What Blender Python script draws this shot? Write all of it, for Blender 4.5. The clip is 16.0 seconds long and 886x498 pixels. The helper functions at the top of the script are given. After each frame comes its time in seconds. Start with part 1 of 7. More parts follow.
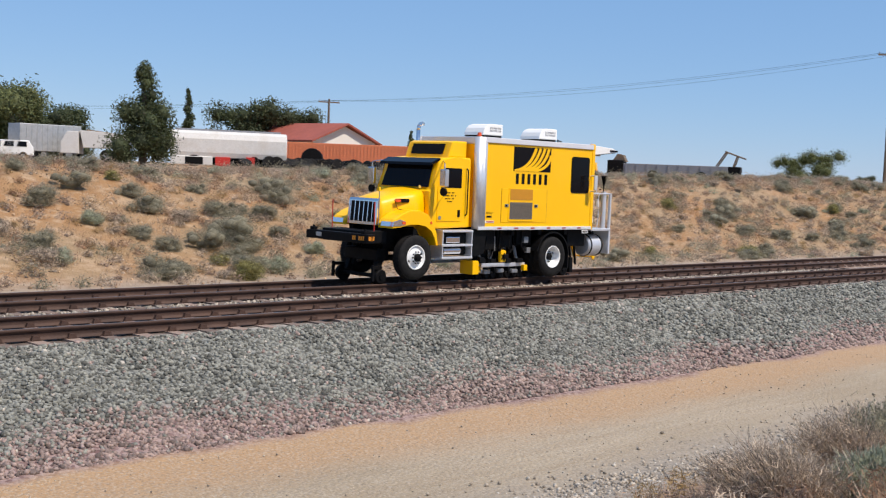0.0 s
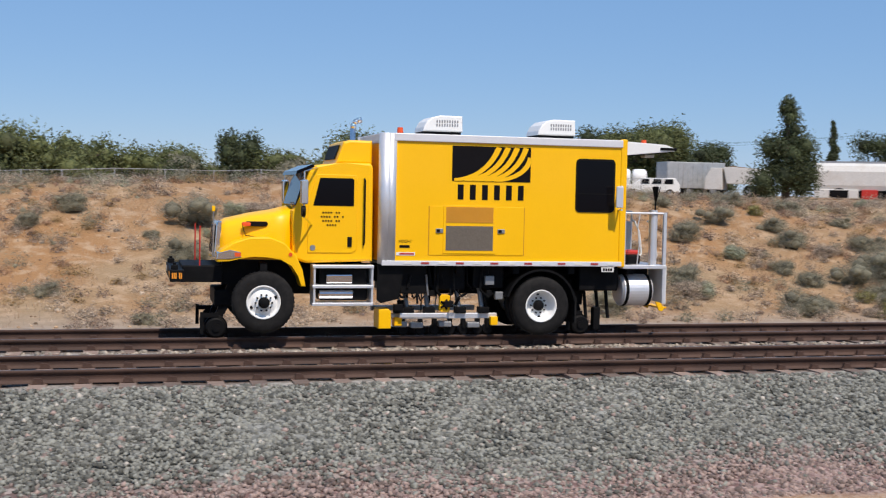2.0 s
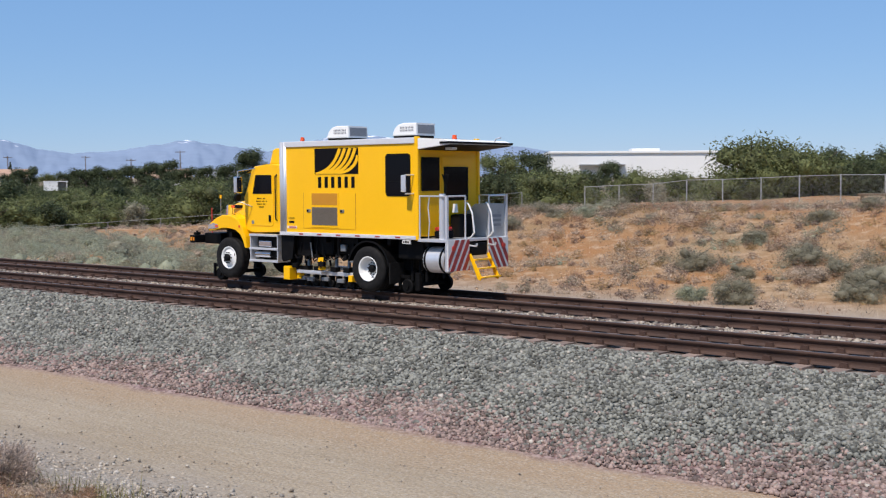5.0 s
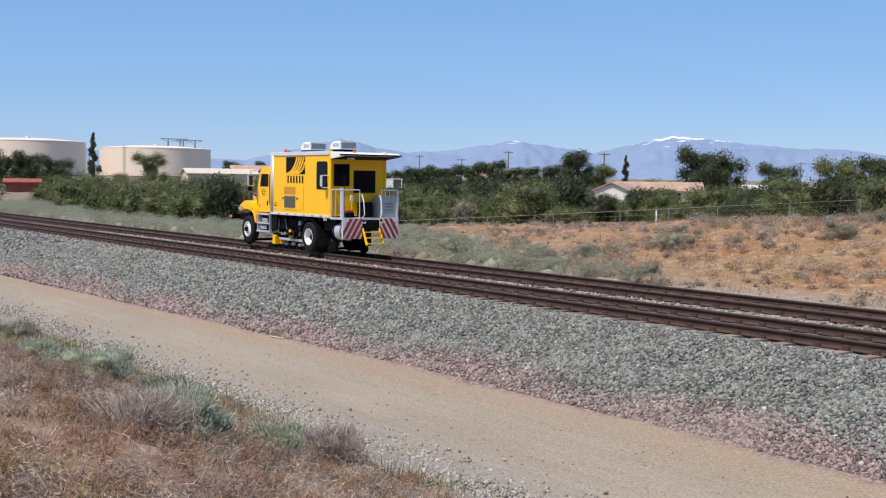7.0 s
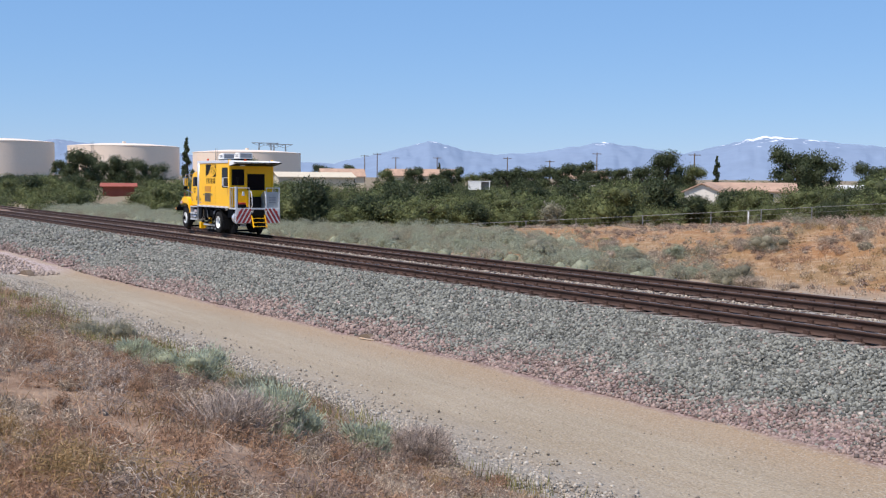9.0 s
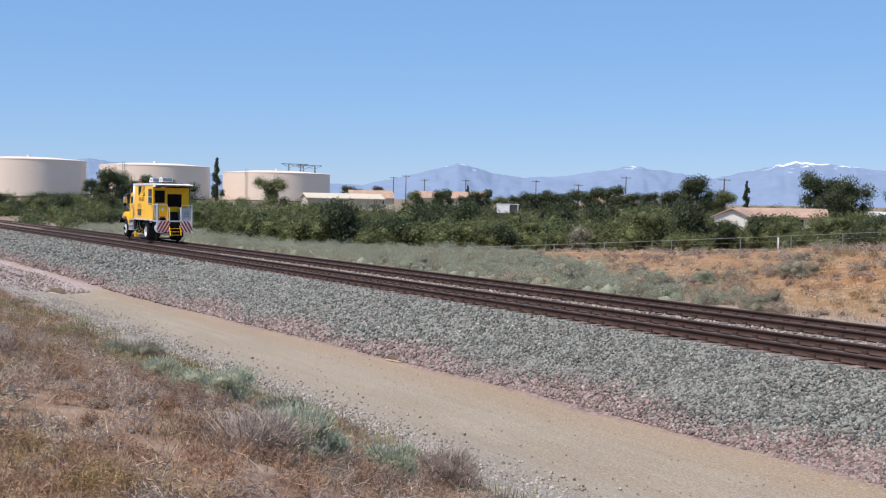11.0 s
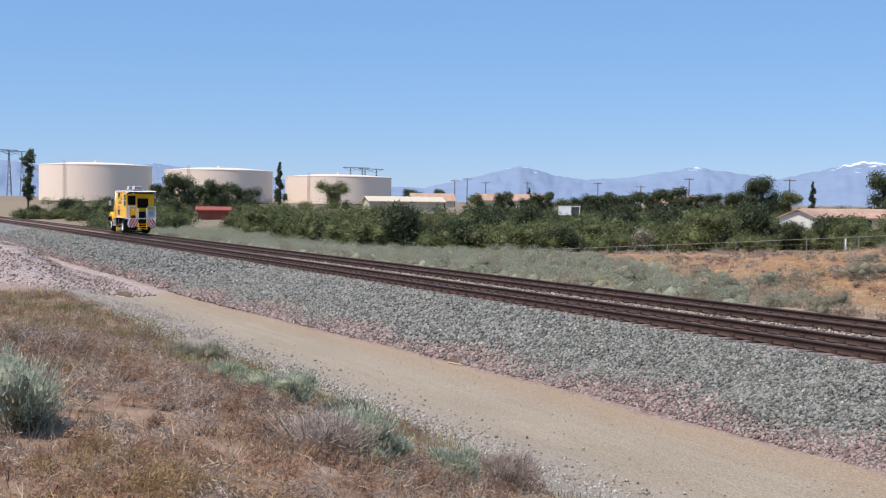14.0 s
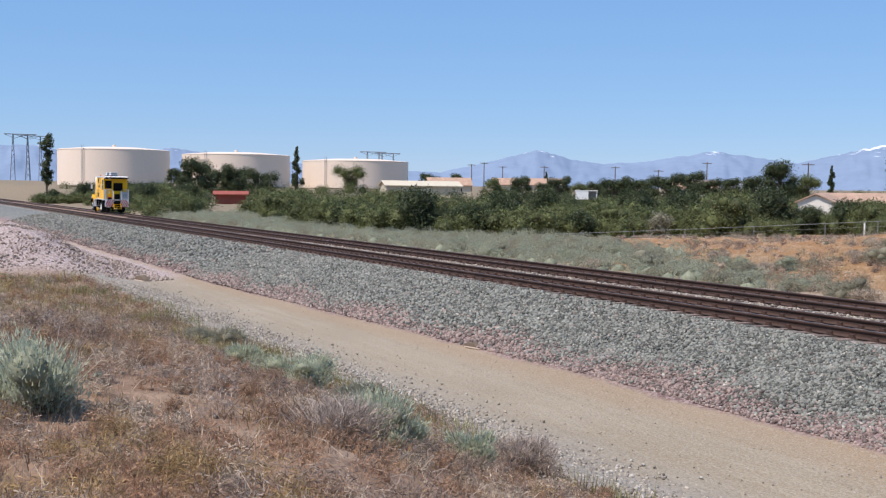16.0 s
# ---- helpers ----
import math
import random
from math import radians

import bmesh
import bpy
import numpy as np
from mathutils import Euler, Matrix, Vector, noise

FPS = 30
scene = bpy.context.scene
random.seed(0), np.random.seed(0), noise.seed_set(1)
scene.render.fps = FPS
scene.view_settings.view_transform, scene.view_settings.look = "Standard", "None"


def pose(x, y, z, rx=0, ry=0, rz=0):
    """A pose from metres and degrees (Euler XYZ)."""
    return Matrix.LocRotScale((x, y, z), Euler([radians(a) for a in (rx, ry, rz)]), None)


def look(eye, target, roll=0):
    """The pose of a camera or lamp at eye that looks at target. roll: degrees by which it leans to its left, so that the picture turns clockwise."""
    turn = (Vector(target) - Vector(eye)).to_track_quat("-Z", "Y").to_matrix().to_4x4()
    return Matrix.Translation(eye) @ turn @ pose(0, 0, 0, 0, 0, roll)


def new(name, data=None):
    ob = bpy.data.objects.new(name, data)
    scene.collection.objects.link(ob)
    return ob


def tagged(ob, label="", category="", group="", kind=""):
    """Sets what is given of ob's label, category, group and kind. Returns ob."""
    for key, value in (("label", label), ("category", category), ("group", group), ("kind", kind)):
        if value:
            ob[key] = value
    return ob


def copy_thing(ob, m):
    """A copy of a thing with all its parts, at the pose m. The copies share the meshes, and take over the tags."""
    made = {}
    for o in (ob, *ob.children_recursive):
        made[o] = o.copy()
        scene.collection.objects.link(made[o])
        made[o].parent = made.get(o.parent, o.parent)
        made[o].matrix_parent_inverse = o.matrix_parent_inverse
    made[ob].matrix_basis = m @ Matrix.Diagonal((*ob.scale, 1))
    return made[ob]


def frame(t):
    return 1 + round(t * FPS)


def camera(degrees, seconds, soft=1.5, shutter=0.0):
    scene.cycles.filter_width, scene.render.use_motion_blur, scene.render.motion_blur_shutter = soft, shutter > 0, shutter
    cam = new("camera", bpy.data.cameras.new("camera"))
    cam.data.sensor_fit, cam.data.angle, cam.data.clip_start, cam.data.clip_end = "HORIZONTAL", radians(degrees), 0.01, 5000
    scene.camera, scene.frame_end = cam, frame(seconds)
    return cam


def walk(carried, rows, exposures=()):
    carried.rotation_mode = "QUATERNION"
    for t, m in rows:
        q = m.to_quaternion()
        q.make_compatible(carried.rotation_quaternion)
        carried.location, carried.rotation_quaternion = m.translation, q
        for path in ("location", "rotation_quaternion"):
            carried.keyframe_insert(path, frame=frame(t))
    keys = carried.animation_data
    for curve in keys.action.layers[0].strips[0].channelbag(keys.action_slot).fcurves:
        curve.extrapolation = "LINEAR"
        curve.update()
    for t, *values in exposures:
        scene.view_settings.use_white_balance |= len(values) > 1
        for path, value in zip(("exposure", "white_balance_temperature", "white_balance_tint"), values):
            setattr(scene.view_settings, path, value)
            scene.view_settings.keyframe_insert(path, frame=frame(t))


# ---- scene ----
# Camera: held by hand on a low bank, turning with the truck. Metres; the track runs along x, rail top is z = 0.
EYE = Vector((0.0, 0.0, 2.634))


def aim(yaw, pitch, roll):
    """Camera pose at EYE; yaw turns left from the line across the track."""
    a, b = radians(yaw), radians(pitch)
    way = Vector((-math.sin(a) * math.cos(b), math.cos(a) * math.cos(b), math.sin(b)))
    return look(EYE, EYE + way, roll)


cam = camera(40.7, 16.0, soft=1.2, shutter=0.12)
PATH = [
    (0.0, -44.9, -3.54, 2.3), (0.5, -39.73, -3.39, 2.6), (1.0, -32.3, -3.55, 2.3), (1.2, -28.42, -3.4, 2.0),
    (1.5, -24.04, -3.0, 1.85), (1.8, -18.93, -2.85, 1.55), (2.0, -14.74, -2.8, 1.2), (2.5, -4.14, -2.6, 0.75),
    (3.0, 6.1, -2.96, 0.75), (3.5, 17.1, -3.42, -0.1), (4.0, 25.75, -3.4, -0.3), (4.2, 28.5, -3.45, -0.2),
    (4.5, 33.4, -3.38, -0.2), (5.0, 39.7, -3.26, -0.3), (5.2, 41.7, -3.18, -0.4), (6.2, 50.2, -3.25, 0.2),
    (7.3, 56.11, -3.32, 0.77), (7.5, 56.48, -3.4, 0.64), (8.0, 57.54, -3.34, 0.84), (8.5, 58.5, -3.24, 0.69),
    (9.0, 59.34, -3.19, 0.49), (9.5, 59.47, -3.12, 0.95), (10.0, 59.83, -2.52, 1.34), (12.5, 62.1, -2.09, 0.58),
    (13.0, 62.76, -2.08, 0.83), (13.5, 63.25, -2.01, 0.79), (14.0, 63.64, -2.05, 0.73), (14.5, 63.68, -2.36, 0.7),
    (15.0, 63.83, -2.58, 0.52), (15.5, 63.86, -2.76, 0.58), (16.0, 64.44, -2.81, 0.72)]
walk(cam, [(t, aim(a, b, c)) for t, a, b, c in PATH], [(0, 0.0, 7150, 14), (2.5, -0.14, 7000, 14), (5, -0.08, 6850, 14), (8, 0.02, 6750, 14), (16, 0.04, 6750, 14)])

# Daylight: high sun from behind the camera, clear sky.
SUN_WAY = Vector((0.09, -0.52, 0.85)).normalized()
world = bpy.data.worlds.new("sky")
scene.world = world
world.use_nodes = True
wn = world.node_tree
sky = wn.nodes.new("ShaderNodeTexSky")
sky.sky_type, sky.sun_disc = "NISHITA", False
sky.sun_elevation, sky.sun_rotation = math.asin(SUN_WAY.z), math.atan2(SUN_WAY.x, SUN_WAY.y)
sky.air_density, sky.dust_density, sky.ozone_density, sky.altitude = 1.0, 0.0, 4.5, 900
blue = wn.nodes.new("ShaderNodeMix")
blue.data_type = "RGBA"
blue.inputs["Factor"].default_value = 0.5
blue.inputs["B"].default_value = (2.2, 5.4, 11.0, 1)
wn.links.new(sky.outputs[0], blue.inputs["A"])
wn.links.new(blue.outputs["Result"], wn.nodes["Background"].inputs[0])
wn.nodes["Background"].inputs[1].default_value = 0.095
sun = new("sun", bpy.data.lights.new("sun", "SUN"))
sun.data.energy, sun.data.angle, sun.data.color = 4.9, radians(0.53), (1.0, 0.96, 0.90)
sun.matrix_world = look(SUN_WAY * 50, (0, 0, 0))


# ---- materials ----
def material(name, color, rough=0.6, metal=0.0, spread=0.12, size=6.0, bump=0.0, fine=60.0, dirt=0.0, dirt_color=(0.30, 0.22, 0.15), coat=0.0, random_by="", gloss=0.5):
    """A worn surface: colour varied at two scales, relief, and optional dust in patches."""
    m = bpy.data.materials.new(name)
    m.use_nodes = True
    t = m.node_tree
    n, l = t.nodes, t.links
    b = n["Principled BSDF"]
    b.inputs["Roughness"].default_value, b.inputs["Metallic"].default_value = rough, metal
    b.inputs["Coat Weight"].default_value = coat
    b.inputs["Specular IOR Level"].default_value = gloss
    geo = n.new("ShaderNodeTexCoord")
    big, small = n.new("ShaderNodeTexNoise"), n.new("ShaderNodeTexNoise")
    for tex, s, d in ((big, size, 4), (small, fine, 3)):
        tex.inputs["Scale"].default_value, tex.inputs["Detail"].default_value = s, d
        l.new(geo.outputs["Object"], tex.inputs["Vector"])
    add = n.new("ShaderNodeMath")
    add.operation = "ADD"
    l.new(big.outputs["Fac"], add.inputs[0])
    l.new(small.outputs["Fac"], add.inputs[1])
    last = add.outputs[0]
    if random_by:
        src = n.new("ShaderNodeNewGeometry" if random_by == "island" else "ShaderNodeObjectInfo")
        mul, add2 = n.new("ShaderNodeMath"), n.new("ShaderNodeMath")
        mul.operation, mul.inputs[1].default_value, add2.operation = "MULTIPLY_ADD", 1.2, "ADD"
        mul.inputs[2].default_value = -0.6
        l.new(src.outputs["Random Per Island" if random_by == "island" else "Random"], mul.inputs[0])
        l.new(mul.outputs[0], add2.inputs[0])
        l.new(last, add2.inputs[1])
        last = add2.outputs[0]
    ramp = n.new("ShaderNodeMapRange")
    ramp.inputs["From Min"].default_value, ramp.inputs["From Max"].default_value = 0.5, 1.5
    ramp.inputs["To Min"].default_value, ramp.inputs["To Max"].default_value = 1 - spread * 2, 1 + spread * 2
    l.new(last, ramp.inputs["Value"])
    vary = n.new("ShaderNodeVectorMath")
    vary.operation = "SCALE"
    vary.inputs[0].default_value = color
    l.new(ramp.outputs[0], vary.inputs["Scale"])
    out = vary.outputs[0]
    if dirt:
        mask, mix = n.new("ShaderNodeMapRange"), n.new("ShaderNodeMix")
        mask.inputs["From Min"].default_value, mask.inputs["From Max"].default_value = 0.45, 0.75
        mask.inputs["To Max"].default_value = dirt
        l.new(big.outputs["Fac"], mask.inputs["Value"])
        mix.data_type = "RGBA"
        l.new(mask.outputs[0], mix.inputs["Factor"])
        l.new(out, mix.inputs["A"])
        mix.inputs["B"].default_value = (*dirt_color, 1)
        out = mix.outputs["Result"]
    l.new(out, b.inputs["Base Color"])
    if bump:
        bm = n.new("ShaderNodeBump")
        bm.inputs["Strength"].default_value, bm.inputs["Distance"].default_value = bump, 0.02
        l.new(small.outputs["Fac"], bm.inputs["Height"])
        l.new(bm.outputs[0], b.inputs["Normal"])
    return m


def leafy(name, color, spread=0.25, through_light=0.25):
    """Leaf surface: matt, lets some light through, each leaf a little different."""
    m = material(name, color, 0.75, 0, spread, 0.6, 0, 8.0, random_by="island")
    t = m.node_tree
    b = t.nodes["Principled BSDF"]
    tr, mix = t.nodes.new("ShaderNodeBsdfTranslucent"), t.nodes.new("ShaderNodeMixShader")
    mix.inputs[0].default_value = through_light
    src = b.inputs["Base Color"].links[0].from_socket
    t.links.new(src, tr.inputs[0])
    t.links.new(b.outputs[0], mix.inputs[1])
    t.links.new(tr.outputs[0], mix.inputs[2])
    t.links.new(mix.outputs[0], t.nodes["Material Output"].inputs[0])
    return m


YELLOW = material("yellow_paint", (0.95, 0.50, 0.003), 0.4, 0, 0.025, 1.5, 0.02, 90, 0.04, (0.6, 0.36, 0.08), coat=0.12, gloss=0.3)
AMBER = material("amber_panel", (0.58, 0.25, 0.015), 0.5, 0, 0.05, 4)
ORANGE_LAMP = material("orange_plastic", (0.75, 0.09, 0.02), 0.25, 0, 0.05, 20)
RED_PAINT = material("red_paint", (0.5, 0.03, 0.02), 0.4, 0, 0.08, 10)
BLACK_PAINT = material("black_paint", (0.0045, 0.0045, 0.005), 0.6, 0, 0.2, 8, 0.05, 80, 0.12, (0.025, 0.02, 0.016), gloss=0.12)
SIGN = material("amber_lettering", (0.80, 0.28, 0.02), 0.5, 0, 0.04, 9)
DECAL = material("dark_decal", (0.006, 0.005, 0.006), 0.55, 0, 0.1, 8, gloss=0.1)
RUBBER = material("tyre_rubber", (0.011, 0.0105, 0.0105), 0.8, 0, 0.2, 9, 0.2, 60, 0.3, (0.03, 0.027, 0.024), gloss=0.2)
GLASS = material("dark_glass", (0.004, 0.004, 0.006), 0.08, 0, 0.05, 3, gloss=0.1)
ALU = material("aluminium", (0.74, 0.74, 0.76), 0.42, 0.6, 0.08, 5, 0.04, 90, 0.15, (0.35, 0.33, 0.30))
BRIGHT_ALU = material("bright_trim", (0.68, 0.68, 0.70), 0.5, 0.2, 0.04, 5, 0.02, 90)
CHROME = material("chrome", (0.75, 0.76, 0.78), 0.12, 1.0, 0.03, 5)
STEEL = material("grey_steel", (0.30, 0.31, 0.32), 0.5, 0.6, 0.15, 7, 0.06, 60, 0.3, (0.12, 0.09, 0.07))
WHITE = material("white_paint", (0.78, 0.78, 0.76), 0.5, 0, 0.05, 3, 0.02, 60, 0.15, (0.5, 0.46, 0.4))
WHITE_SHEET = material("white_reflective_sheet", (0.72, 0.70, 0.66), 0.45, 0, 0.06, 9)
RED_SHEET = material("red_reflective_sheet", (0.36, 0.035, 0.03), 0.45, 0, 0.08, 9)
GREY_VENT = material("grey_mesh", (0.15, 0.125, 0.10), 0.7, 0.2, 0.15, 30, 0.2, 150)
RUST = material("rusty_rail_steel", (0.060, 0.031, 0.022), 0.75, 0.15, 0.25, 1.2, 0.3, 45, 0.45, (0.105, 0.055, 0.037))
RAIL_TOP = material("worn_rail_top", (0.16, 0.12, 0.10), 0.42, 0.6, 0.15, 2.0, 0.05, 60)
TIE = material("dusty_tie", (0.21, 0.15, 0.12), 0.85, 0, 0.18, 3, 0.3, 40, 0.4, (0.24, 0.14, 0.10), random_by="object")
TANK = material("beige_tank_paint", (0.80, 0.655, 0.53), 0.6, 0, 0.03, 0.06, 0.0, 2.0, 0.12, (0.55, 0.46, 0.38))
TAN_WALL = material("tan_stucco", (0.58, 0.50, 0.38), 0.85, 0, 0.06, 0.4, 0.1, 10)
PALE_WALL = material("pale_stucco", (0.68, 0.64, 0.58), 0.85, 0, 0.05, 0.4, 0.1, 10)
ROOF_TILE = material("terracotta_roof", (0.42, 0.27, 0.19), 0.85, 0, 0.2, 1.0, 0.3, 6)
RED_ROOF = material("red_shingle_roof", (0.30, 0.075, 0.05), 0.8, 0, 0.15, 1.0, 0.2, 6)
ORANGE_WALL = material("orange_corrugated_steel", (0.62, 0.19, 0.085), 0.65, 0, 0.12, 0.5, 0.1, 12, 0.2, (0.42, 0.16, 0.09))
GALV = material("galvanised_steel", (0.42, 0.43, 0.43), 0.5, 0.5, 0.15, 3)
WOOD = material("weathered_wood", (0.16, 0.115, 0.08), 0.9, 0, 0.25, 1.0, 0.3, 20)
BARK = material("bark", (0.10, 0.075, 0.055), 0.9, 0, 0.25, 3, 0.4, 25)
PURPLE = material("purple_paint", (0.16, 0.02, 0.13), 0.5, 0, 0.12, 2)
OLD_WHITE = material("weathered_white_paint", (0.62, 0.61, 0.58), 0.6, 0, 0.1, 0.7, 0.05, 12, 0.5, (0.36, 0.29, 0.22))
GREY_METAL = material("dull_grey_metal", (0.26, 0.27, 0.29), 0.6, 0.3, 0.15, 1.0, 0.1, 20, 0.4, (0.2, 0.15, 0.11))
MESH_WIRE = material("fence_wire", (0.30, 0.30, 0.29), 0.6, 0.4, 0.1, 4)
LEAF = leafy("olive_green_leaves", (0.128, 0.145, 0.052), 0.22, 0.3)
LEAF_DARK = leafy("dark_green_leaves", (0.062, 0.080, 0.033), 0.22, 0.3)
LEAF_GREY = leafy("grey_green_sage_leaves", (0.315, 0.29, 0.205), 0.14, 0.45)
SAGE_PALE = leafy("pale_sage_leaves", (0.37, 0.385, 0.275), 0.14, 0.45)
STRAW = leafy("dry_straw", (0.37, 0.225, 0.14), 0.25, 0.35)
GOLDEN = leafy("golden_brown_grass", (0.35, 0.235, 0.11), 0.25, 0.35)
SILVER = leafy("silvery_sage_leaves", (0.50, 0.515, 0.37), 0.15, 0.5)
TWIG = leafy("grey_dry_twigs", (0.42, 0.335, 0.275), 0.25, 0.25)
BLEACHED = leafy("bleached_stalks", (0.55, 0.45, 0.37), 0.15, 0.1)
STRAW_PALE = leafy("pale_dry_stems", (0.46, 0.365, 0.275), 0.3, 0.3)
MAUVE = leafy("mauve_grey_dry_stems", (0.28, 0.20, 0.155), 0.3, 0.3)
GREEN_GRASS = leafy("green_grass", (0.27, 0.245, 0.09), 0.3, 0.35)


# ---- shape helpers ----
def part(name, bm, material_, parent=None, label="", smooth=False):
    """Links a bmesh as one mesh object, under a thing or a part."""
    me = bpy.data.meshes.new(name)
    bmesh.ops.recalc_face_normals(bm, faces=bm.faces)
    bm.to_mesh(me)
    bm.free()
    for m in (material_ if isinstance(material_, (list, tuple)) else [material_]):
        me.materials.append(m)
    if smooth:
        for p in me.polygons:
            p.use_smooth = True
    ob = new(name, me)
    if parent is not None:
        ob.parent = parent
    if label:
        tagged(ob, label)
    return ob


def thing(name, label, category, group="", m=None):
    """An empty that carries the parts of one thing."""
    ob = tagged(new(name), label, category, group)
    if m is not None:
        ob.matrix_basis = m
    return ob


def box(bm, x0, x1, y0, y1, z0, z1, bevel=0.0):
    r = bmesh.ops.create_cube(bm, size=1, matrix=Matrix.LocRotScale(((x0 + x1) / 2, (y0 + y1) / 2, (z0 + z1) / 2), None, (abs(x1 - x0), abs(y1 - y0), abs(z1 - z0))))
    if bevel:
        es = list({e for v in r["verts"] for e in v.link_edges})
        bmesh.ops.bevel(bm, geom=es, offset=bevel, segments=2, affect="EDGES", profile=0.5)
    return bm


def bar(bm, a, b, r, seg=8, r2=None):
    """A round bar from a to b."""
    a, b = Vector(a), Vector(b)
    d = b - a
    m = Matrix.Translation((a + b) / 2) @ d.to_track_quat("Z", "Y").to_matrix().to_4x4()
    bmesh.ops.create_cone(bm, cap_ends=True, segments=seg, radius1=r, radius2=r if r2 is None else r2, depth=d.length, matrix=m)
    return bm


def path_bar(bm, pts, r, seg=8):
    for a, b in zip(pts, pts[1:]):
        bar(bm, a, b, r, seg)
    return bm


def slab(bm, poly, y0, y1, bevel=0.0):
    """A plate with the outline poly in (x, z), from y0 to y1."""
    lo = [bm.verts.new((x, y0, z)) for x, z in poly]
    hi = [bm.verts.new((x, y1, z)) for x, z in poly]
    fs = [bm.faces.new(lo), bm.faces.new(hi[::-1])]
    k = len(poly)
    for i in range(k):
        fs.append(bm.faces.new((lo[i], lo[(i + 1) % k], hi[(i + 1) % k], hi[i])))
    if bevel:
        es = list({e for f in fs[:2] for e in f.edges})
        bmesh.ops.bevel(bm, geom=es, offset=bevel, segments=2, affect="EDGES", profile=0.5)
    return bm


def turned(bm, prof, seg=32, m=Matrix(), caps=True):
    """A body turned about the y axis from (radius, y) pairs."""
    rings = []
    for r, y in prof:
        rings.append([bm.verts.new(m @ Vector((r * math.cos(2 * math.pi * k / seg), y, r * math.sin(2 * math.pi * k / seg)))) for k in range(seg)])
    for a, b in zip(rings, rings[1:]):
        for k in range(seg):
            bm.faces.new((a[k], a[(k + 1) % seg], b[(k + 1) % seg], b[k]))
    for ring in (rings[0], rings[-1]) if caps else ():
        bm.faces.new(ring)
    return bm


def mesh_object(name, verts, faces, mat, label="", kind="", parent=None, smooth=False):
    """One mesh from whole arrays of corners and equal-sized faces."""
    me = bpy.data.meshes.new(name)
    v, f = np.asarray(verts, np.float32), np.asarray(faces, np.int32)
    me.vertices.add(len(v))
    me.vertices.foreach_set("co", v.ravel())
    k = f.shape[1]
    me.loops.add(f.size)
    me.loops.foreach_set("vertex_index", f.ravel())
    me.polygons.add(len(f))
    me.polygons.foreach_set("loop_start", np.arange(0, f.size, k, dtype=np.int32))
    me.polygons.foreach_set("loop_total", np.full(len(f), k, np.int32))
    if smooth:
        me.polygons.foreach_set("use_smooth", np.ones(len(f), bool))
    me.update(calc_edges=True)
    me.materials.append(mat)
    ob = new(name, me)
    if parent is not None:
        ob.parent = parent
    return tagged(ob, label, "", "", kind)


def text_mesh(words, height, width=0.0):
    """Flat letters lying in the xz plane, facing -y, as a bmesh with its lower left corner at the origin."""
    cu = bpy.data.curves.new("letters", "FONT")
    cu.body, cu.size, cu.extrude = words, 1.0, 0.0
    ob = bpy.data.objects.new("letters", cu)
    scene.collection.objects.link(ob)
    bpy.context.view_layer.update()
    me = bpy.data.meshes.new_from_object(ob.evaluated_get(bpy.context.evaluated_depsgraph_get()))
    bpy.data.objects.remove(ob)
    bm = bmesh.new()
    bm.from_mesh(me)
    bpy.data.meshes.remove(me)
    xs, ys = [v.co.x for v in bm.verts], [v.co.y for v in bm.verts]
    sy = height / (max(ys) - min(ys))
    sx = width / (max(xs) - min(xs)) if width else sy
    x0, y0 = min(xs), min(ys)
    for v in bm.verts:
        v.co = Vector(((v.co.x - x0) * sx, 0, (v.co.y - y0) * sy))
    return bm


def shifted(bm, x, y, z):
    bmesh.ops.translate(bm, vec=(x, y, z), verts=bm.verts)
    return bm


BEARINGS = ([-100, -47.2, -15.8, 5.3, 16.1, 39.2, 55.4, 63.8, 90, 110], [-95.7, -44.9, -14.7, 6.1, 17.1, 39.7, 56.1, 64.4, 90.05, 110])


def polar(az, dist):
    """Ground place at a bearing read off the camera's view (degrees left of straight across the track, remapped by
    BEARINGS to fit the camera's turn) and distance from the camera bank.
    """
    a = radians(float(np.interp(az, *BEARINGS)))
    return -dist * math.sin(a), dist * math.cos(a)


def site(x, y):
    """The same remap to fit the camera's view, for a place given along and across the track."""
    return -y * math.tan(radians(float(np.interp(math.degrees(math.atan2(-x, y)), *BEARINGS)))), y


# ---- ground: one sheet with bank, road, ballast, far bank and plain ----
CREST = ([site(v, 38)[0] for v in (-4000, -400, -80, -66, -51, -40, -32, -23, -15, -10, -5, 0, 11, 27, 35, 61, 94, 4000)],
         [-1.0, -1.0, -1.0, -0.7, 0.05, 0.7, 1.18, 1.44, 1.6, 2.05, 2.5, 2.6, 2.85, 2.45, 2.6, 2.85, 2.9, 2.9])
ACROSS = ([-4000, -30, 0, 3, 5.8, 7.7, 9.4, 11.5, 13.4, 13.8, 16.6, 17.0, 22.9, 24.2, 26.5],
          [1.3, 1.2, 1.05, 0.72, -0.3, -0.95, -1.25, -1.30, -1.24, -1.14, -0.27, -0.215, -0.215, -0.42, -0.45])


def rough(x, y, scale, octaves=3):
    return noise.fractal((x / scale, y / scale, 3.7), 1.0, 2.0, octaves)


def run_out(x, y, z):
    """The near bank sinks to the level of the road as it goes on along the track."""
    f = np.clip((np.asarray(x) + 34.0) / 20.0, 0, 1)
    f = f * f * (3 - 2 * f)
    low = np.minimum(z, -1.02 + 0.012 * np.abs(np.asarray(y) - 7.7))
    return np.where(np.asarray(y) < 7.9, low + (z - low) * f, z)


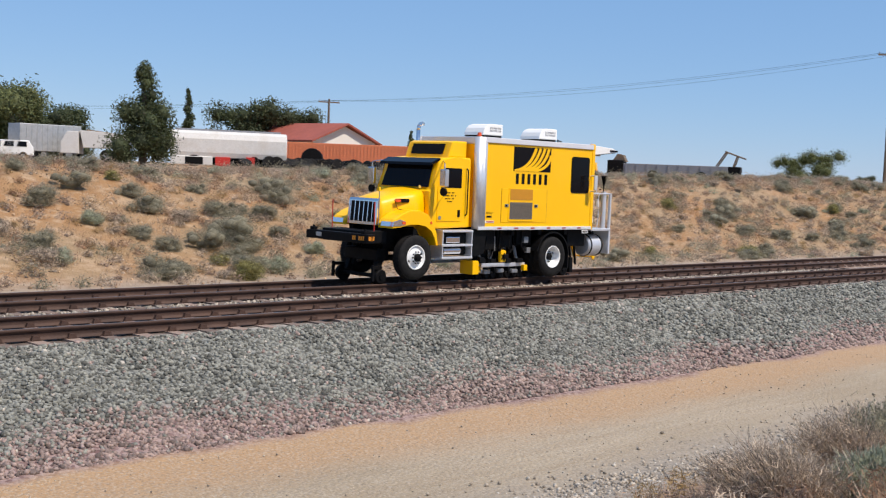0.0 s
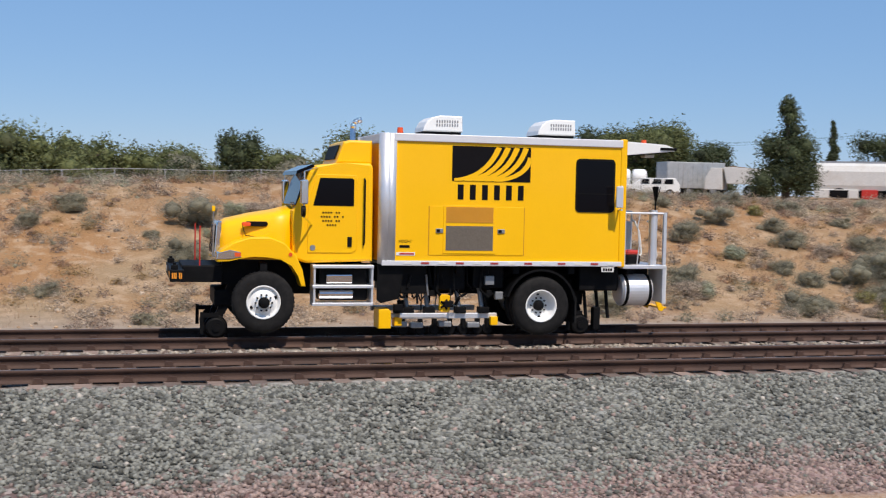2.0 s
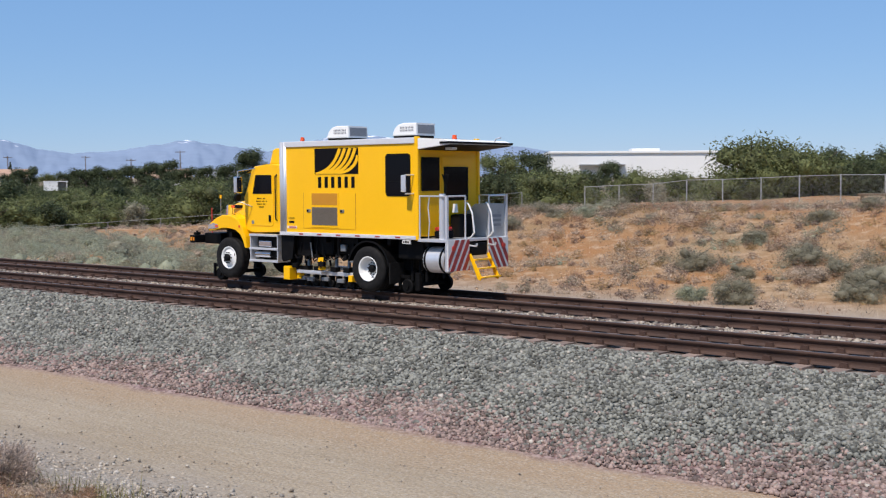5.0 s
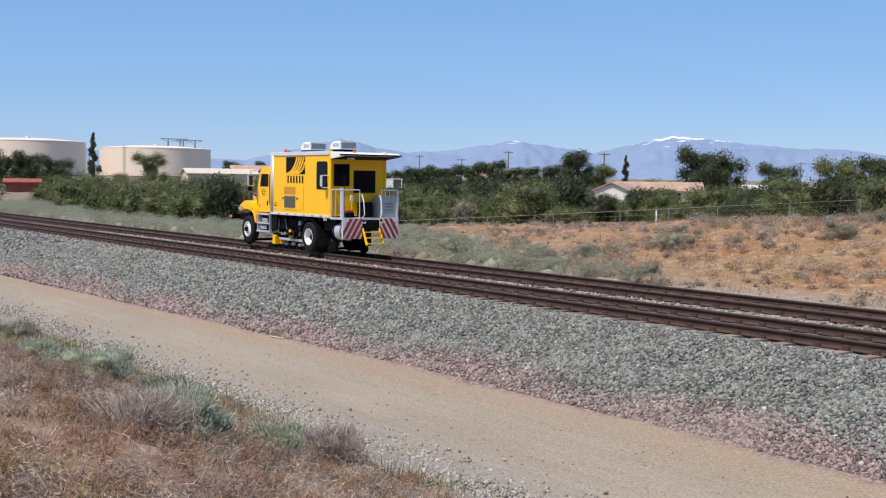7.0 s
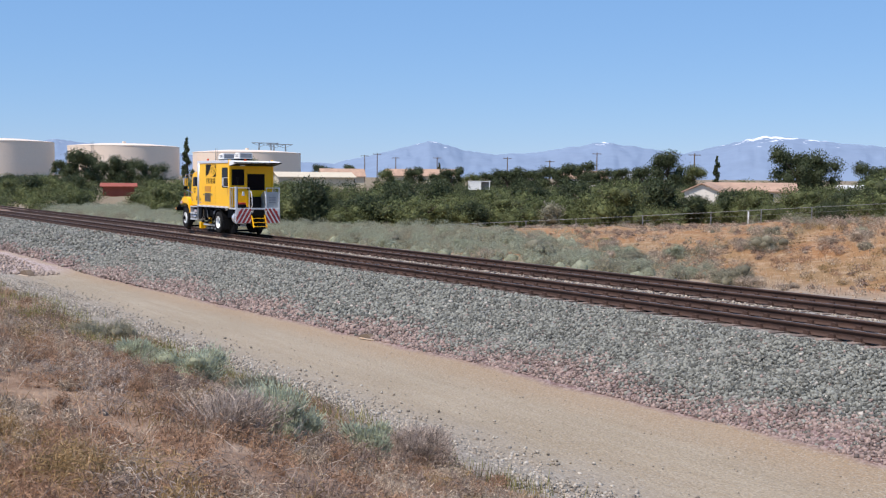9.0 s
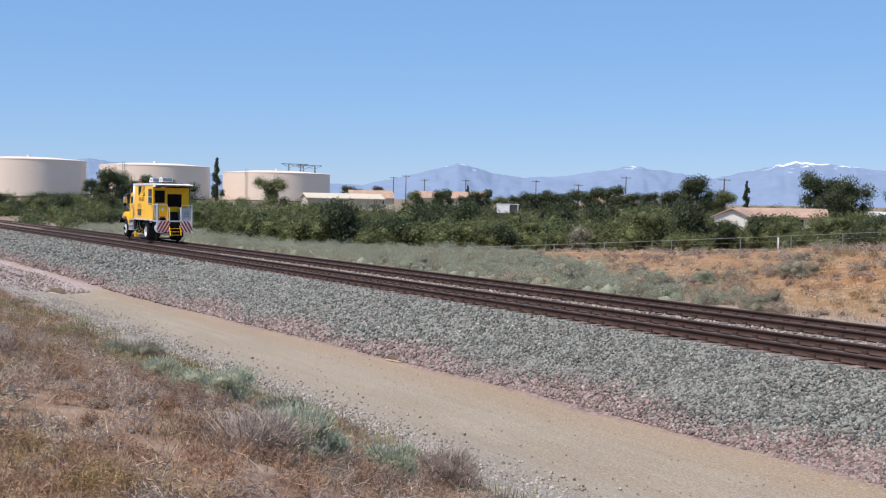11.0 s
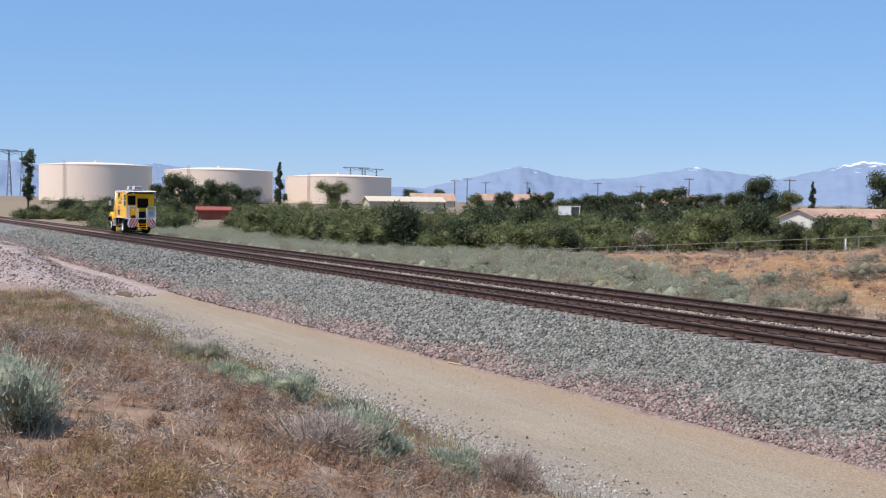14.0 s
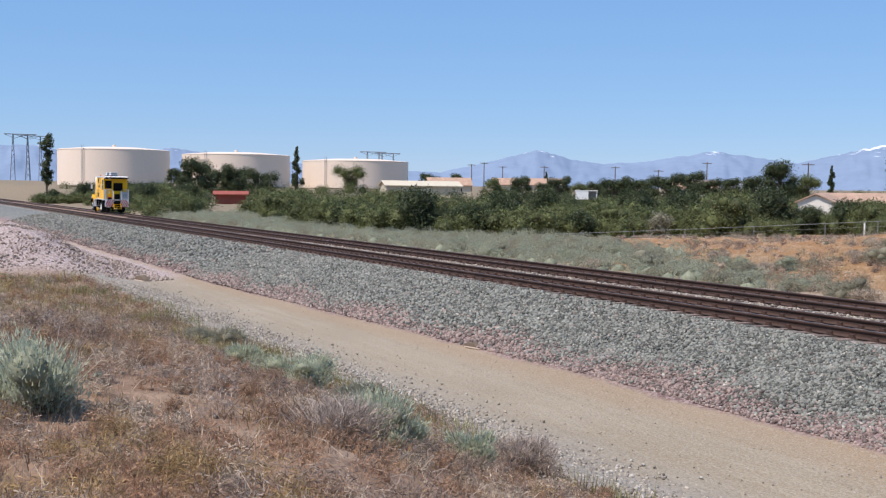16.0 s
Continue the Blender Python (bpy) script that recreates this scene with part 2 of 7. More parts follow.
def heap_height(x, y):
    return 1.75 * np.exp(-((x + 60) / 6.0) ** 2 - ((y - 5.8) / 3.4) ** 2)


def toe_shift(x, y):
    """The ballast shoulder widens towards the far end of the road."""
    return 1.45 * np.clip((-20 - np.asarray(x)) / 32, 0, 1) * np.clip((np.asarray(y) - 10) / 2.5, 0, 1) * np.clip((16.8 - np.asarray(y)) / 2.5, 0, 1)


def ground_height(x, y, detail=True):
    z = float(np.interp(y + (float(toe_shift(x, y)) if x < -20 and 10 < y < 16.8 else 0.0), *ACROSS))
    if y < 7.9:
        z = float(run_out(x, y, z))
    if y > 26.5:
        c = float(np.interp(x, *CREST))
        s = min(1.0, (y - 26.5) / 13.5)
        s = s * s * (3 - 2 * s)
        d = math.hypot(x, y)
        left = min(1.0, max(0.0, (-x - 5) / 40))
        far = min(max(0.0, d - 60), 480) * (0.012 * left + 0.001 * (1 - left))
        z = -0.45 + (c + 0.45) * s + (far if y > 40 else far * s)
        dip = min(1.0, max(0.0, (y - 42) / 25)) * min(1.0, max(0.0, (x + 30) / 20))
        z -= 0.5 * dip
        z += (0.38 * min(1.0, max(0.0, (d - 62) / 20)) - 0.12 * s) * min(1.0, max(0.0, (x - 12) / 10))
        if detail:
            z += s * (0.22 * rough(x, y, 4.0) + 0.1 * rough(x, y, 1.2)) * (1.0 if s < 0.98 else 0.5)
    elif detail:
        if y < 8.5:
            z += 0.09 * rough(x, y, 2.0)
        elif y < 13.4:
            z += 0.025 * rough(x, y, 1.5) - 0.03 * math.exp(-((y - 10.6) / 0.4) ** 2) - 0.03 * math.exp(-((y - 12.4) / 0.4) ** 2)
        elif y > 23.5:
            z += 0.04 * rough(x, y, 1.0)
        else:
            z += 0.03 * rough(x, y, 0.8)
    # spoil heap where the road ends
    if x < -38 and y < 20:
        z += float(heap_height(x, y)) * (1 + 0.25 * (rough(x, y, 1.5) if detail else 0))
    return z


def spread_axis(lo, hi, step, far, grow=1.25):
    core = list(np.arange(lo, hi + step / 2, step))
    out, s, v = [], step, hi
    while v < far:
        s *= grow
        v += s
        out.append(v)
    back, s, v = [], step, lo
    while v > -far:
        s *= grow
        v -= s
        back.append(v)
    return np.array(back[::-1] + core + out)


def ground_paint():
    """Soil, road, gravel and ballast laid in bands along the track, with ragged edges."""
    m = bpy.data.materials.new("ground")
    m.use_nodes = True
    t = m.node_tree
    n, l = t.nodes, t.links
    b = n["Principled BSDF"]
    b.inputs["Roughness"].default_value = 0.95
    pos = n.new("ShaderNodeNewGeometry").outputs["Position"]
    sep = n.new("ShaderNodeSeparateXYZ")
    l.new(pos, sep.inputs[0])

    def tex(scale, detail=4.0, kind="ShaderNodeTexNoise"):
        k = n.new(kind)
        k.inputs["Scale"].default_value = scale
        if kind == "ShaderNodeTexNoise":
            k.inputs["Detail"].default_value = detail
        l.new(pos, k.inputs["Vector"])
        return k

    def rng(sock, a, b_, c=0.0, d=1.0):
        k = n.new("ShaderNodeMapRange")
        for name, v in (("From Min", a), ("From Max", b_), ("To Min", c), ("To Max", d)):
            k.inputs[name].default_value = v
        l.new(sock, k.inputs["Value"])
        return k.outputs[0]

    def mix(f, a, c):
        k = n.new("ShaderNodeMix")
        k.data_type = "RGBA"
        l.new(f, k.inputs["Factor"])
        for name, v in (("A", a), ("B", c)):
            if isinstance(v, tuple):
                k.inputs[name].default_value = (*v, 1)
            else:
                l.new(v, k.inputs[name])
        return k.outputs["Result"]

    def math2(op, a, c):
        k = n.new("ShaderNodeMath")
        k.operation = op
        for i, v in enumerate((a, c)):
            if isinstance(v, (int, float)):
                k.inputs[i].default_value = v
            else:
                l.new(v, k.inputs[i])
        return k.outputs[0]

    wob = math2("MULTIPLY", math2("SUBTRACT", tex(0.45, 5).outputs["Fac"], 0.5), 1.8)
    wide = math2("MULTIPLY", rng(sep.outputs["X"], -20.0, -52.0, 0.0, 1.45), math2("MULTIPLY", rng(sep.outputs["Y"], 10.0, 12.5), rng(sep.outputs["Y"], 16.8, 14.3)))
    across = math2("ADD", sep.outputs["Y"], wide)
    y = math2("ADD", across, wob)
    coarse, mid, fine = tex(0.25, 5).outputs["Fac"], tex(2.5, 5).outputs["Fac"], tex(22.0, 3).outputs["Fac"]
    pebble = n.new("ShaderNodeTexVoronoi")
    pebble.inputs["Scale"].default_value = 17.0
    l.new(pos, pebble.inputs["Vector"])
    stone_v = n.new("ShaderNodeSeparateColor")
    l.new(pebble.outputs["Color"], stone_v.inputs[0])
    stone = stone_v.outputs["Red"]
    grass_soil = mix(rng(mid, 0.35, 0.65), (0.20, 0.115, 0.068), (0.31, 0.205, 0.135))
    verge = mix(rng(stone, 0.1, 0.9), (0.23, 0.195, 0.155), (0.33, 0.285, 0.235))
    road = mix(rng(coarse, 0.35, 0.65), (0.30, 0.236, 0.155), (0.355, 0.285, 0.198))
    road = mix(rng(fine, 0.35, 0.75, 0.0, 0.5), road, (0.25, 0.195, 0.14))
    drawn = n.new("ShaderNodeMapping")
    drawn.inputs["Scale"].default_value = (0.16, 2.6, 1.0)
    l.new(pos, drawn.inputs["Vector"])
    streak = tex(1.6, 6)
    l.new(drawn.outputs[0], streak.inputs["Vector"])
    road = mix(rng(streak.outputs["Fac"], 0.48, 0.68, 0.0, 0.4), road, (0.25, 0.185, 0.115))
    road = mix(rng(streak.outputs["Fac"], 0.46, 0.32, 0.0, 0.3), road, (0.39, 0.325, 0.235))
    edge = math2("ADD", across, math2("MULTIPLY", wob, 0.8))
    road = mix(rng(edge, 12.0, 13.0, 0.0, 0.7), road, (0.30, 0.20, 0.115))
    road = mix(math2("MULTIPLY", rng(edge, 11.4, 12.6, 0.0, 0.8), rng(sep.outputs["X"], -6.0, 5.0)), road, (0.37, 0.225, 0.115))
    grit = n.new("ShaderNodeTexVoronoi")
    grit.inputs["Scale"].default_value = 42.0
    l.new(pos, grit.inputs["Vector"])
    grit_v = n.new("ShaderNodeSeparateColor")
    l.new(grit.outputs["Color"], grit_v.inputs[0])
    road = mix(rng(grit_v.outputs["Green"], 0.55, 1.0, 0.0, 0.5), road, (0.44, 0.385, 0.32))
    road = mix(rng(grit_v.outputs["Blue"], 0.7, 1.0, 0.0, 0.5), road, (0.17, 0.13, 0.095))
    pink = mix(rng(stone, 0.1, 0.9), (0.144, 0.083, 0.076), (0.317, 0.230, 0.209))
    grey = mix(rng(stone, 0.1, 0.9), (0.075, 0.076, 0.068), (0.26, 0.26, 0.235))
    between = mix(rng(stone, 0.1, 0.9), (0.194, 0.169, 0.144), (0.360, 0.331, 0.295))
    sand = mix(rng(mid, 0.35, 0.65), (0.28, 0.21, 0.15), (0.34, 0.265, 0.20))
    soil = mix(rng(coarse, 0.38, 0.62), (0.30, 0.138, 0.048), (0.275, 0.17, 0.08))
    tan = mix(rng(coarse, 0.38, 0.62), (0.31, 0.165, 0.070), (0.30, 0.208, 0.118))
    soil = mix(rng(math2("ADD", sep.outputs["X"], math2("MULTIPLY", wob, 9.0)), -26.0, -8.0), soil, tan)
    soil = mix(rng(mid, 0.50, 0.66, 0.0, 0.8), soil, (0.43, 0.30, 0.19))
    soil = mix(rng(fine, 0.5, 0.8, 0.0, 0.6), soil, (0.15, 0.09, 0.048))
    plain = mix(rng(mid, 0.4, 0.6), (0.24, 0.175, 0.11), (0.21, 0.17, 0.11))
    c = mix(rng(y, 7.2, 7.9), grass_soil, verge)
    c = mix(rng(y, 8.9, 10.4), c, road)
    yt = math2("ADD", across, math2("MULTIPLY", wob, 0.4))
    c = mix(rng(yt, 13.35, 13.6), c, pink)
    c = mix(rng(y, 14.1, 14.8), c, grey)
    c = mix(rng(yt, 16.75, 16.95), c, between)
    gauge = mix(rng(stone, 0.1, 0.9), (0.055, 0.036, 0.027), (0.15, 0.11, 0.088))
    for a0, a1, b0, b1 in ((17.25, 17.45, 19.15, 19.4), (20.7, 20.95, 22.6, 22.9)):
        c = mix(math2("MULTIPLY", rng(yt, a0, a1), rng(yt, b1, b0)), c, gauge)
    c = mix(rng(y, 23.4, 24.2), c, sand)
    c = mix(rng(y, 26.5, 28.5), c, soil)
    c = mix(rng(sep.outputs["X"], -56.0, -80.0), c, mix(rng(y, 25.0, 28.0), c, plain))
    heap = rng(math2("ADD", math2("MULTIPLY", sep.outputs["X"], -1.0), math2("MULTIPLY", wob, 2.0)), 49.5, 52.5)
    c = mix(math2("MULTIPLY", heap, rng(y, 13.6, 12.8)), c, mix(rng(stone, 0.1, 0.9), (0.26, 0.185, 0.165), (0.48, 0.39, 0.36)))
    l.new(c, b.inputs["Base Color"])
    bmp = n.new("ShaderNodeBump")
    bmp.inputs["Strength"].default_value, bmp.inputs["Distance"].default_value = 0.7, 0.05
    hgt = math2("ADD", math2("MULTIPLY", pebble.outputs["Distance"], -0.5), math2("MULTIPLY", fine, 0.5))
    l.new(hgt, bmp.inputs["Height"])
    l.new(bmp.outputs[0], b.inputs["Normal"])
    return m


gx, gy = spread_axis(-120, 70, 0.6, 4600), spread_axis(-4, 46, 0.42, 4600)
gv = np.array([(x, y, ground_height(x, y)) for y in gy for x in gx])
ii, jj = np.meshgrid(np.arange(len(gx) - 1), np.arange(len(gy) - 1))
q0 = (jj * len(gx) + ii).ravel()
GROUND = mesh_object("ground", gv, np.stack([q0, q0 + 1, q0 + 1 + len(gx), q0 + len(gx)], 1), ground_paint(), "dusty ground with dirt road, grey ballast bed and scrub bank", "structure", smooth=True)
tagged(GROUND, category="ground")

# ---- far mountains, blue distance haze painted into the rock colour, snow on the highest ----
RIDGE = ([20, 28, 33, 36, 38.5, 41, 42.6, 43.9, 45.2, 47.4, 49.2, 51.1, 52.6, 54.3, 56.3, 57.6, 59.4, 61.2, 64, 66, 69, 73, 75, 76.9, 79, 81.5, 83.2, 85.5, 89, 96],
         [0.4, 0.8, 1.25, 1.7, 1.75, 2.0, 2.2, 2.3, 1.95, 1.45, 1.7, 1.98, 1.75, 1.45, 1.35, 1.55, 2.0, 1.5, 0.85, 0.9, 1.0, 1.45, 1.6, 1.85, 1.5, 1.5, 1.85, 1.75, 1.5, 1.0])


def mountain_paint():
    # The blue base colour stands in for haze in the air.
    m = material("rock_with_painted_haze", (0.205, 0.268, 0.37), 1.0, 0, 0.05, 0.004, 0, 0.02)
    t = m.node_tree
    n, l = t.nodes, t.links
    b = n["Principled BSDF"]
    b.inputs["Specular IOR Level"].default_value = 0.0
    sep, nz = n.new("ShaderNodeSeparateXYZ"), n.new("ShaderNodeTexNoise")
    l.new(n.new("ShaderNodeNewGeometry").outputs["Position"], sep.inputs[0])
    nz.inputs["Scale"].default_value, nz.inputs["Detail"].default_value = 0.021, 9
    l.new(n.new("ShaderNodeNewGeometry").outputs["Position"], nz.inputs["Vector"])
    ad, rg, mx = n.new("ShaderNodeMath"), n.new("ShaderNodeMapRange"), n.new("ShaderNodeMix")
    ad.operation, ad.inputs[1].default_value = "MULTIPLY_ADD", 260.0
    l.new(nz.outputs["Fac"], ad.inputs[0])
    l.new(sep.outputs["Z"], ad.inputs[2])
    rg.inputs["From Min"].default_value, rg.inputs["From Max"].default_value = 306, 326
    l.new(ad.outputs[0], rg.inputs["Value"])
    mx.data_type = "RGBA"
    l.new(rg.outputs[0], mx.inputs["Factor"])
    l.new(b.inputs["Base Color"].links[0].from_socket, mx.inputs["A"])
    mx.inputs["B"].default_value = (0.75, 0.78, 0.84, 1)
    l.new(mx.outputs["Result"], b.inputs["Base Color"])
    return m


mv, mf = [], []
MAZ, MROW = np.arange(18, 98, 0.1), 14
for a in MAZ:
    e = 0.972 * float(np.interp(a, *RIDGE))
    for k in range(MROW):
        s = k / (MROW - 1)
        R = 3700 + 800 * s
        h = 4500 * math.tan(radians(e)) * s ** 0.8
        h *= 1 + 0.30 * (1 - s) * noise.fractal((a * 0.9, s * 3.0, 0.5), 0.8, 2.0, 5) + 0.035 * noise.fractal((a * 1.6, 9.1, s), 0.8, 2.0, 4)
        x, y = polar(a, R)
        mv.append((x, y, h + (EYE.z + 3.0 if s > 0 else -6)))
for i in range(len(MAZ) - 1):
    for k in range(MROW - 1):
        q = i * MROW + k
        mf.append((q, q + MROW, q + MROW + 1, q + 1))
tagged(mesh_object("backdrop_mountains", mv, mf, mountain_paint(), "distant blue mountain range with painted haze and snowy summit", "structure", smooth=True), category="mountains")


# ---- two railway tracks ----
RAILS_Y = {"near": (17.54, 18.99), "far": (21.0, 22.40)}
RAIL_OUT = [(-0.075, -0.186), (0.075, -0.186), (0.075, -0.176), (0.02, -0.158), (0.009, -0.14), (0.009, -0.062), (0.036, -0.044), (0.037, -0.008), (0.028, 0.0), (-0.028, 0.0), (-0.037, -0.008), (-0.036, -0.044), (-0.009, -0.062), (-0.009, -0.14), (-0.02, -0.158), (-0.075, -0.176)]


def rail(parent, y):
    verts, faces = [], []
    xs = np.arange(-420, 261, 4.0)
    k = len(RAIL_OUT)
    for x in xs:
        for a, b in RAIL_OUT:
            verts.append((x, y + a + 0.004 * math.sin(x * 0.21), b))
    for i in range(len(xs) - 1):
        for j in range(k):
            faces.append((i * k + j, i * k + (j + 1) % k, (i + 1) * k + (j + 1) % k, (i + 1) * k + j))
    ob = mesh_object("rail", verts, faces, RUST, "rust-brown steel rail with worn head", "", parent)
    ob.data.materials.append(RAIL_TOP)
    for p in ob.data.polygons:
        if p.center.z > -0.002:
            p.material_index = 1
    return ob


def tie_mesh(ys):
    """A tie almost buried in ballast, with a plate and two clips at each rail foot."""
    bm = bmesh.new()
    box(bm, -0.12, 0.12, ys[0] - 0.50, ys[1] + 0.50, -0.30, -0.187)
    for y in ys:
        box(bm, -0.10, 0.10, y - 0.13, y + 0.13, -0.187, -0.178)
        for s in (-1, 1):
            slab(bm, [(-0.075, -0.178), (0.075, -0.178), (0.055, -0.110), (-0.05, -0.100)], y + s * 0.070, y + s * 0.135)
    me = bpy.data.meshes.new("tie")
    bm.to_mesh(me)
    bm.free()
    me.materials.append(TIE)
    me.materials.append(RUST)
    for p in me.polygons:
        if p.center.z > -0.186:
            p.material_index = 1
    return me


for key, ys in RAILS_Y.items():
    track = tagged(thing("railway_track", "straight railway track of rusty rails on buried dusty ties", "railway track", "parallel tracks"), kind="structure")
    for y in ys:
        rail(track, y)
    me = tie_mesh(ys)
    rv, rf = [], []
    base_v = np.array([v.co for v in me.vertices])
    base_f = [tuple(p.vertices) for p in me.polygons]
    n_tie = 0
    for k in range(-340, 300):
        x = k * 0.61
        if -110 < x < 42:
            ob = new("tie", me)
            ob.parent, ob.location = track, (x, 0, 0)
        else:
            v0 = n_tie * len(base_v)
            rv.append(base_v + np.array((x, 0, 0)))
            rf += [tuple(v0 + i for i in f) for f in base_f]
            n_tie += 1
    mesh_object("ties_beyond", np.concatenate(rv), rf, TIE, "dusty railway ties in ballast", "stuff", track)


# ---- yellow rail inspection truck; x runs from the front axle to the rear, -y is the side in view ----
truck = thing("work_truck", "yellow road-rail inspection truck with tall box body on rails", "truck")


def tp(name, bm, mat, parent=None, label="", smooth=False):
    return part(name, bm, mat, truck if parent is None else parent, label, smooth)


def bx(*a, **k):
    return box(bmesh.new(), *a, **k)


def rounded(x0, x1, z0, z1, r, n=5):
    pts = []
    for cx, cz, a0 in ((x1 - r, z1 - r, 0), (x0 + r, z1 - r, 90), (x0 + r, z0 + r, 180), (x1 - r, z0 + r, 270)):
        for k in range(n):
            a = radians(a0 + 90 * k / (n - 1))
            pts.append((cx + r * math.cos(a), cz + r * math.sin(a)))
    return pts


# box body
body = tp("box_body", bx(2.08, 6.80, -1.15, 1.15, 1.40, 3.72, bevel=0.03), YELLOW, label="yellow painted box body")
tp("roof_panel", bx(2.14, 6.74, -1.10, 1.10, 3.715, 3.735), GALV, body)
for s in (-1, 1):
    tp("top_rail", bx(2.30, 6.73, s * 1.165 - 0.02, s * 1.165 + 0.02, 3.60, 3.74, bevel=0.012), BRIGHT_ALU, body, "bright aluminium edge rail")
    tp("bottom_rail", bx(2.10, 6.76, s * 1.165 - 0.02, s * 1.165 + 0.02, 1.335, 1.425, bevel=0.008), BRIGHT_ALU, body, "aluminium lower rail")
    c = bmesh.new()
    bar(c, (2.18, s * 1.05, 1.36), (2.18, s * 1.05, 3.74), 0.135, 20)
    box(c, 2.18, 2.345, s * 1.105 - 0.075, s * 1.105 + 0.075, 1.36, 3.74)
    tp("corner_post", c, ALU, body, "rounded aluminium corner post", True)
    tp("rear_post", bx(6.70, 6.83, s * 1.12 - 0.05, s * 1.12 + 0.05, 1.32, 3.76, bevel=0.02), YELLOW, body)
tp("front_rail", bx(2.07, 2.14, -1.0, 1.0, 3.55, 3.74, bevel=0.02), ALU, body)
# reflective markers along the lower rail
for k, x in enumerate(np.arange(2.5, 6.7, 0.33)):
    tp("reflector", bx(x, x + 0.15, -1.192, -1.186, 1.365, 1.40), RED_SHEET if k % 2 else WHITE_SHEET, body)
# window with raised frame and outside mirror plate
wf = tp("side_window", slab(bmesh.new(), rounded(5.80, 6.59, 2.36, 3.37, 0.09), -1.165, -1.12), BLACK_PAINT, body, "black rubber window frame")
tp("pane", slab(bmesh.new(), rounded(5.84, 6.55, 2.40, 3.33, 0.07), -1.170, -1.166), GLASS, wf)
tp("window_bar", bx(5.84, 6.55, -1.174, -1.170, 2.70, 2.72), BLACK_PAINT, wf)
hd = tp("wind_deflector", bx(6.52, 6.66, -1.42, -1.385, 2.46, 2.86, bevel=0.012), ALU, body, "upright aluminium plate on brackets")
for z in (2.42, 2.86):
    tp("bracket", bar(bmesh.new(), (6.68, -1.15, z), (6.64, -1.40, z), 0.018), ALU, hd)
# emblem: dark square with sweeping yellow bands, and dark blocks for the lettering
sq = tp("emblem_panel", bx(3.39, 4.90, -1.157, -1.149, 2.90, 3.545), DECAL, body, "dark square emblem")
for k in range(5):
    b0 = bmesh.new()
    up, lo = [], []
    s0, e0 = (3.43 + 0.19 * k, 2.915), (4.28 + 0.175 * k, 3.54) if k < 4 else (4.895, 3.36)
    c0 = (s0[0] + 0.62, 2.97)
    for i in range(17):
        u = i / 16
        x = (1 - u) ** 2 * s0[0] + 2 * u * (1 - u) * c0[0] + u * u * e0[0]
        z = (1 - u) ** 2 * s0[1] + 2 * u * (1 - u) * c0[1] + u * u * e0[1]
        w_ = 0.030 + 0.022 * u
        dx = 2 * (1 - u) * (c0[0] - s0[0]) + 2 * u * (e0[0] - c0[0])
        dz = 2 * (1 - u) * (c0[1] - s0[1]) + 2 * u * (e0[1] - c0[1])
        ln = math.hypot(dx, dz)
        up.append((min(4.897, x - w_ * dz / ln), min(3.542, max(2.903, z + w_ * dx / ln))))
        lo.append((min(4.897, x + w_ * dz / ln), min(3.541, max(2.902, z - w_ * dx / ln))))
    slab(b0, up + lo[::-1], -1.163, -1.155)
    tp("emblem_band", b0, YELLOW, sq)
lw = 1.39 / 6
for k in range(6):
    x = 3.45 + lw * k
    tp("lettering_block", bx(x + 0.055, x + 0.165, -1.157, -1.149, 2.56, 2.835), DECAL, body)
# equipment door with amber and grey vents
dr = tp("equipment_door", bx(2.98, 4.79, -1.160, -1.148, 1.53, 2.43, bevel=0.004), YELLOW, body)
vf = tp("vent_frame", bx(3.24, 4.24, -1.172, -1.158, 1.56, 2.45, bevel=0.005), YELLOW, dr)
tp("amber_vent", bx(3.29, 4.19, -1.178, -1.170, 2.13, 2.42), AMBER, vf, "amber louvred vent")
gv_ = tp("grey_vent", bx(3.29, 4.19, -1.178, -1.170, 1.62, 2.07), GREY_VENT, vf, "grey-brown mesh vent")
gm = bmesh.new()
for k in range(40):
    box(gm, 3.33 + 0.0208 * k, 3.336 + 0.0208 * k, -1.181, -1.177, 1.655, 2.035)
tp("vent_mesh", gm, GREY_VENT, gv_)
am = bmesh.new()
for k in range(7):
    box(am, 3.31, 4.17, -1.181, -1.176, 2.15 + 0.038 * k, 2.158 + 0.038 * k)
tp("vent_louvre", am, AMBER, vf)
for x in (3.10, 4.28):
    lt = bmesh.new()
    box(lt, x, x + 0.14, -1.176, -1.16, 1.94, 2.02, bevel=0.006)
    box(lt, x + 0.03, x + 0.07, -1.188, -1.17, 1.96, 2.0)
    tp("latch", lt, STEEL, dr)
    tp("latch_handle", bx(x + 0.015, x + 0.075, -1.192, -1.176, 1.955, 2.005, bevel=0.006), BLACK_PAINT, dr)
for x in (2.97, 4.80):
    tp("door_gap", bx(x - 0.006, x + 0.006, -1.156, -1.148, 1.53, 2.43), AMBER, body)
tp("height_sign", shifted(text_mesh("HEIGHT", 0.055, 0.24), 2.42, -1.154, 1.75), DECAL, body, "small black height notice")
tp("height_sign", bx(2.43, 2.62, -1.156, -1.149, 1.66, 1.71), DECAL, body)
wl = tp("warning_label", bx(2.37, 2.72, -1.157, -1.149, 1.52, 1.58), WHITE_SHEET, body, "white and red warning sticker")
tp("warning_bar", bx(2.43, 2.70, -1.160, -1.156, 1.535, 1.565), RED_PAINT, wl)
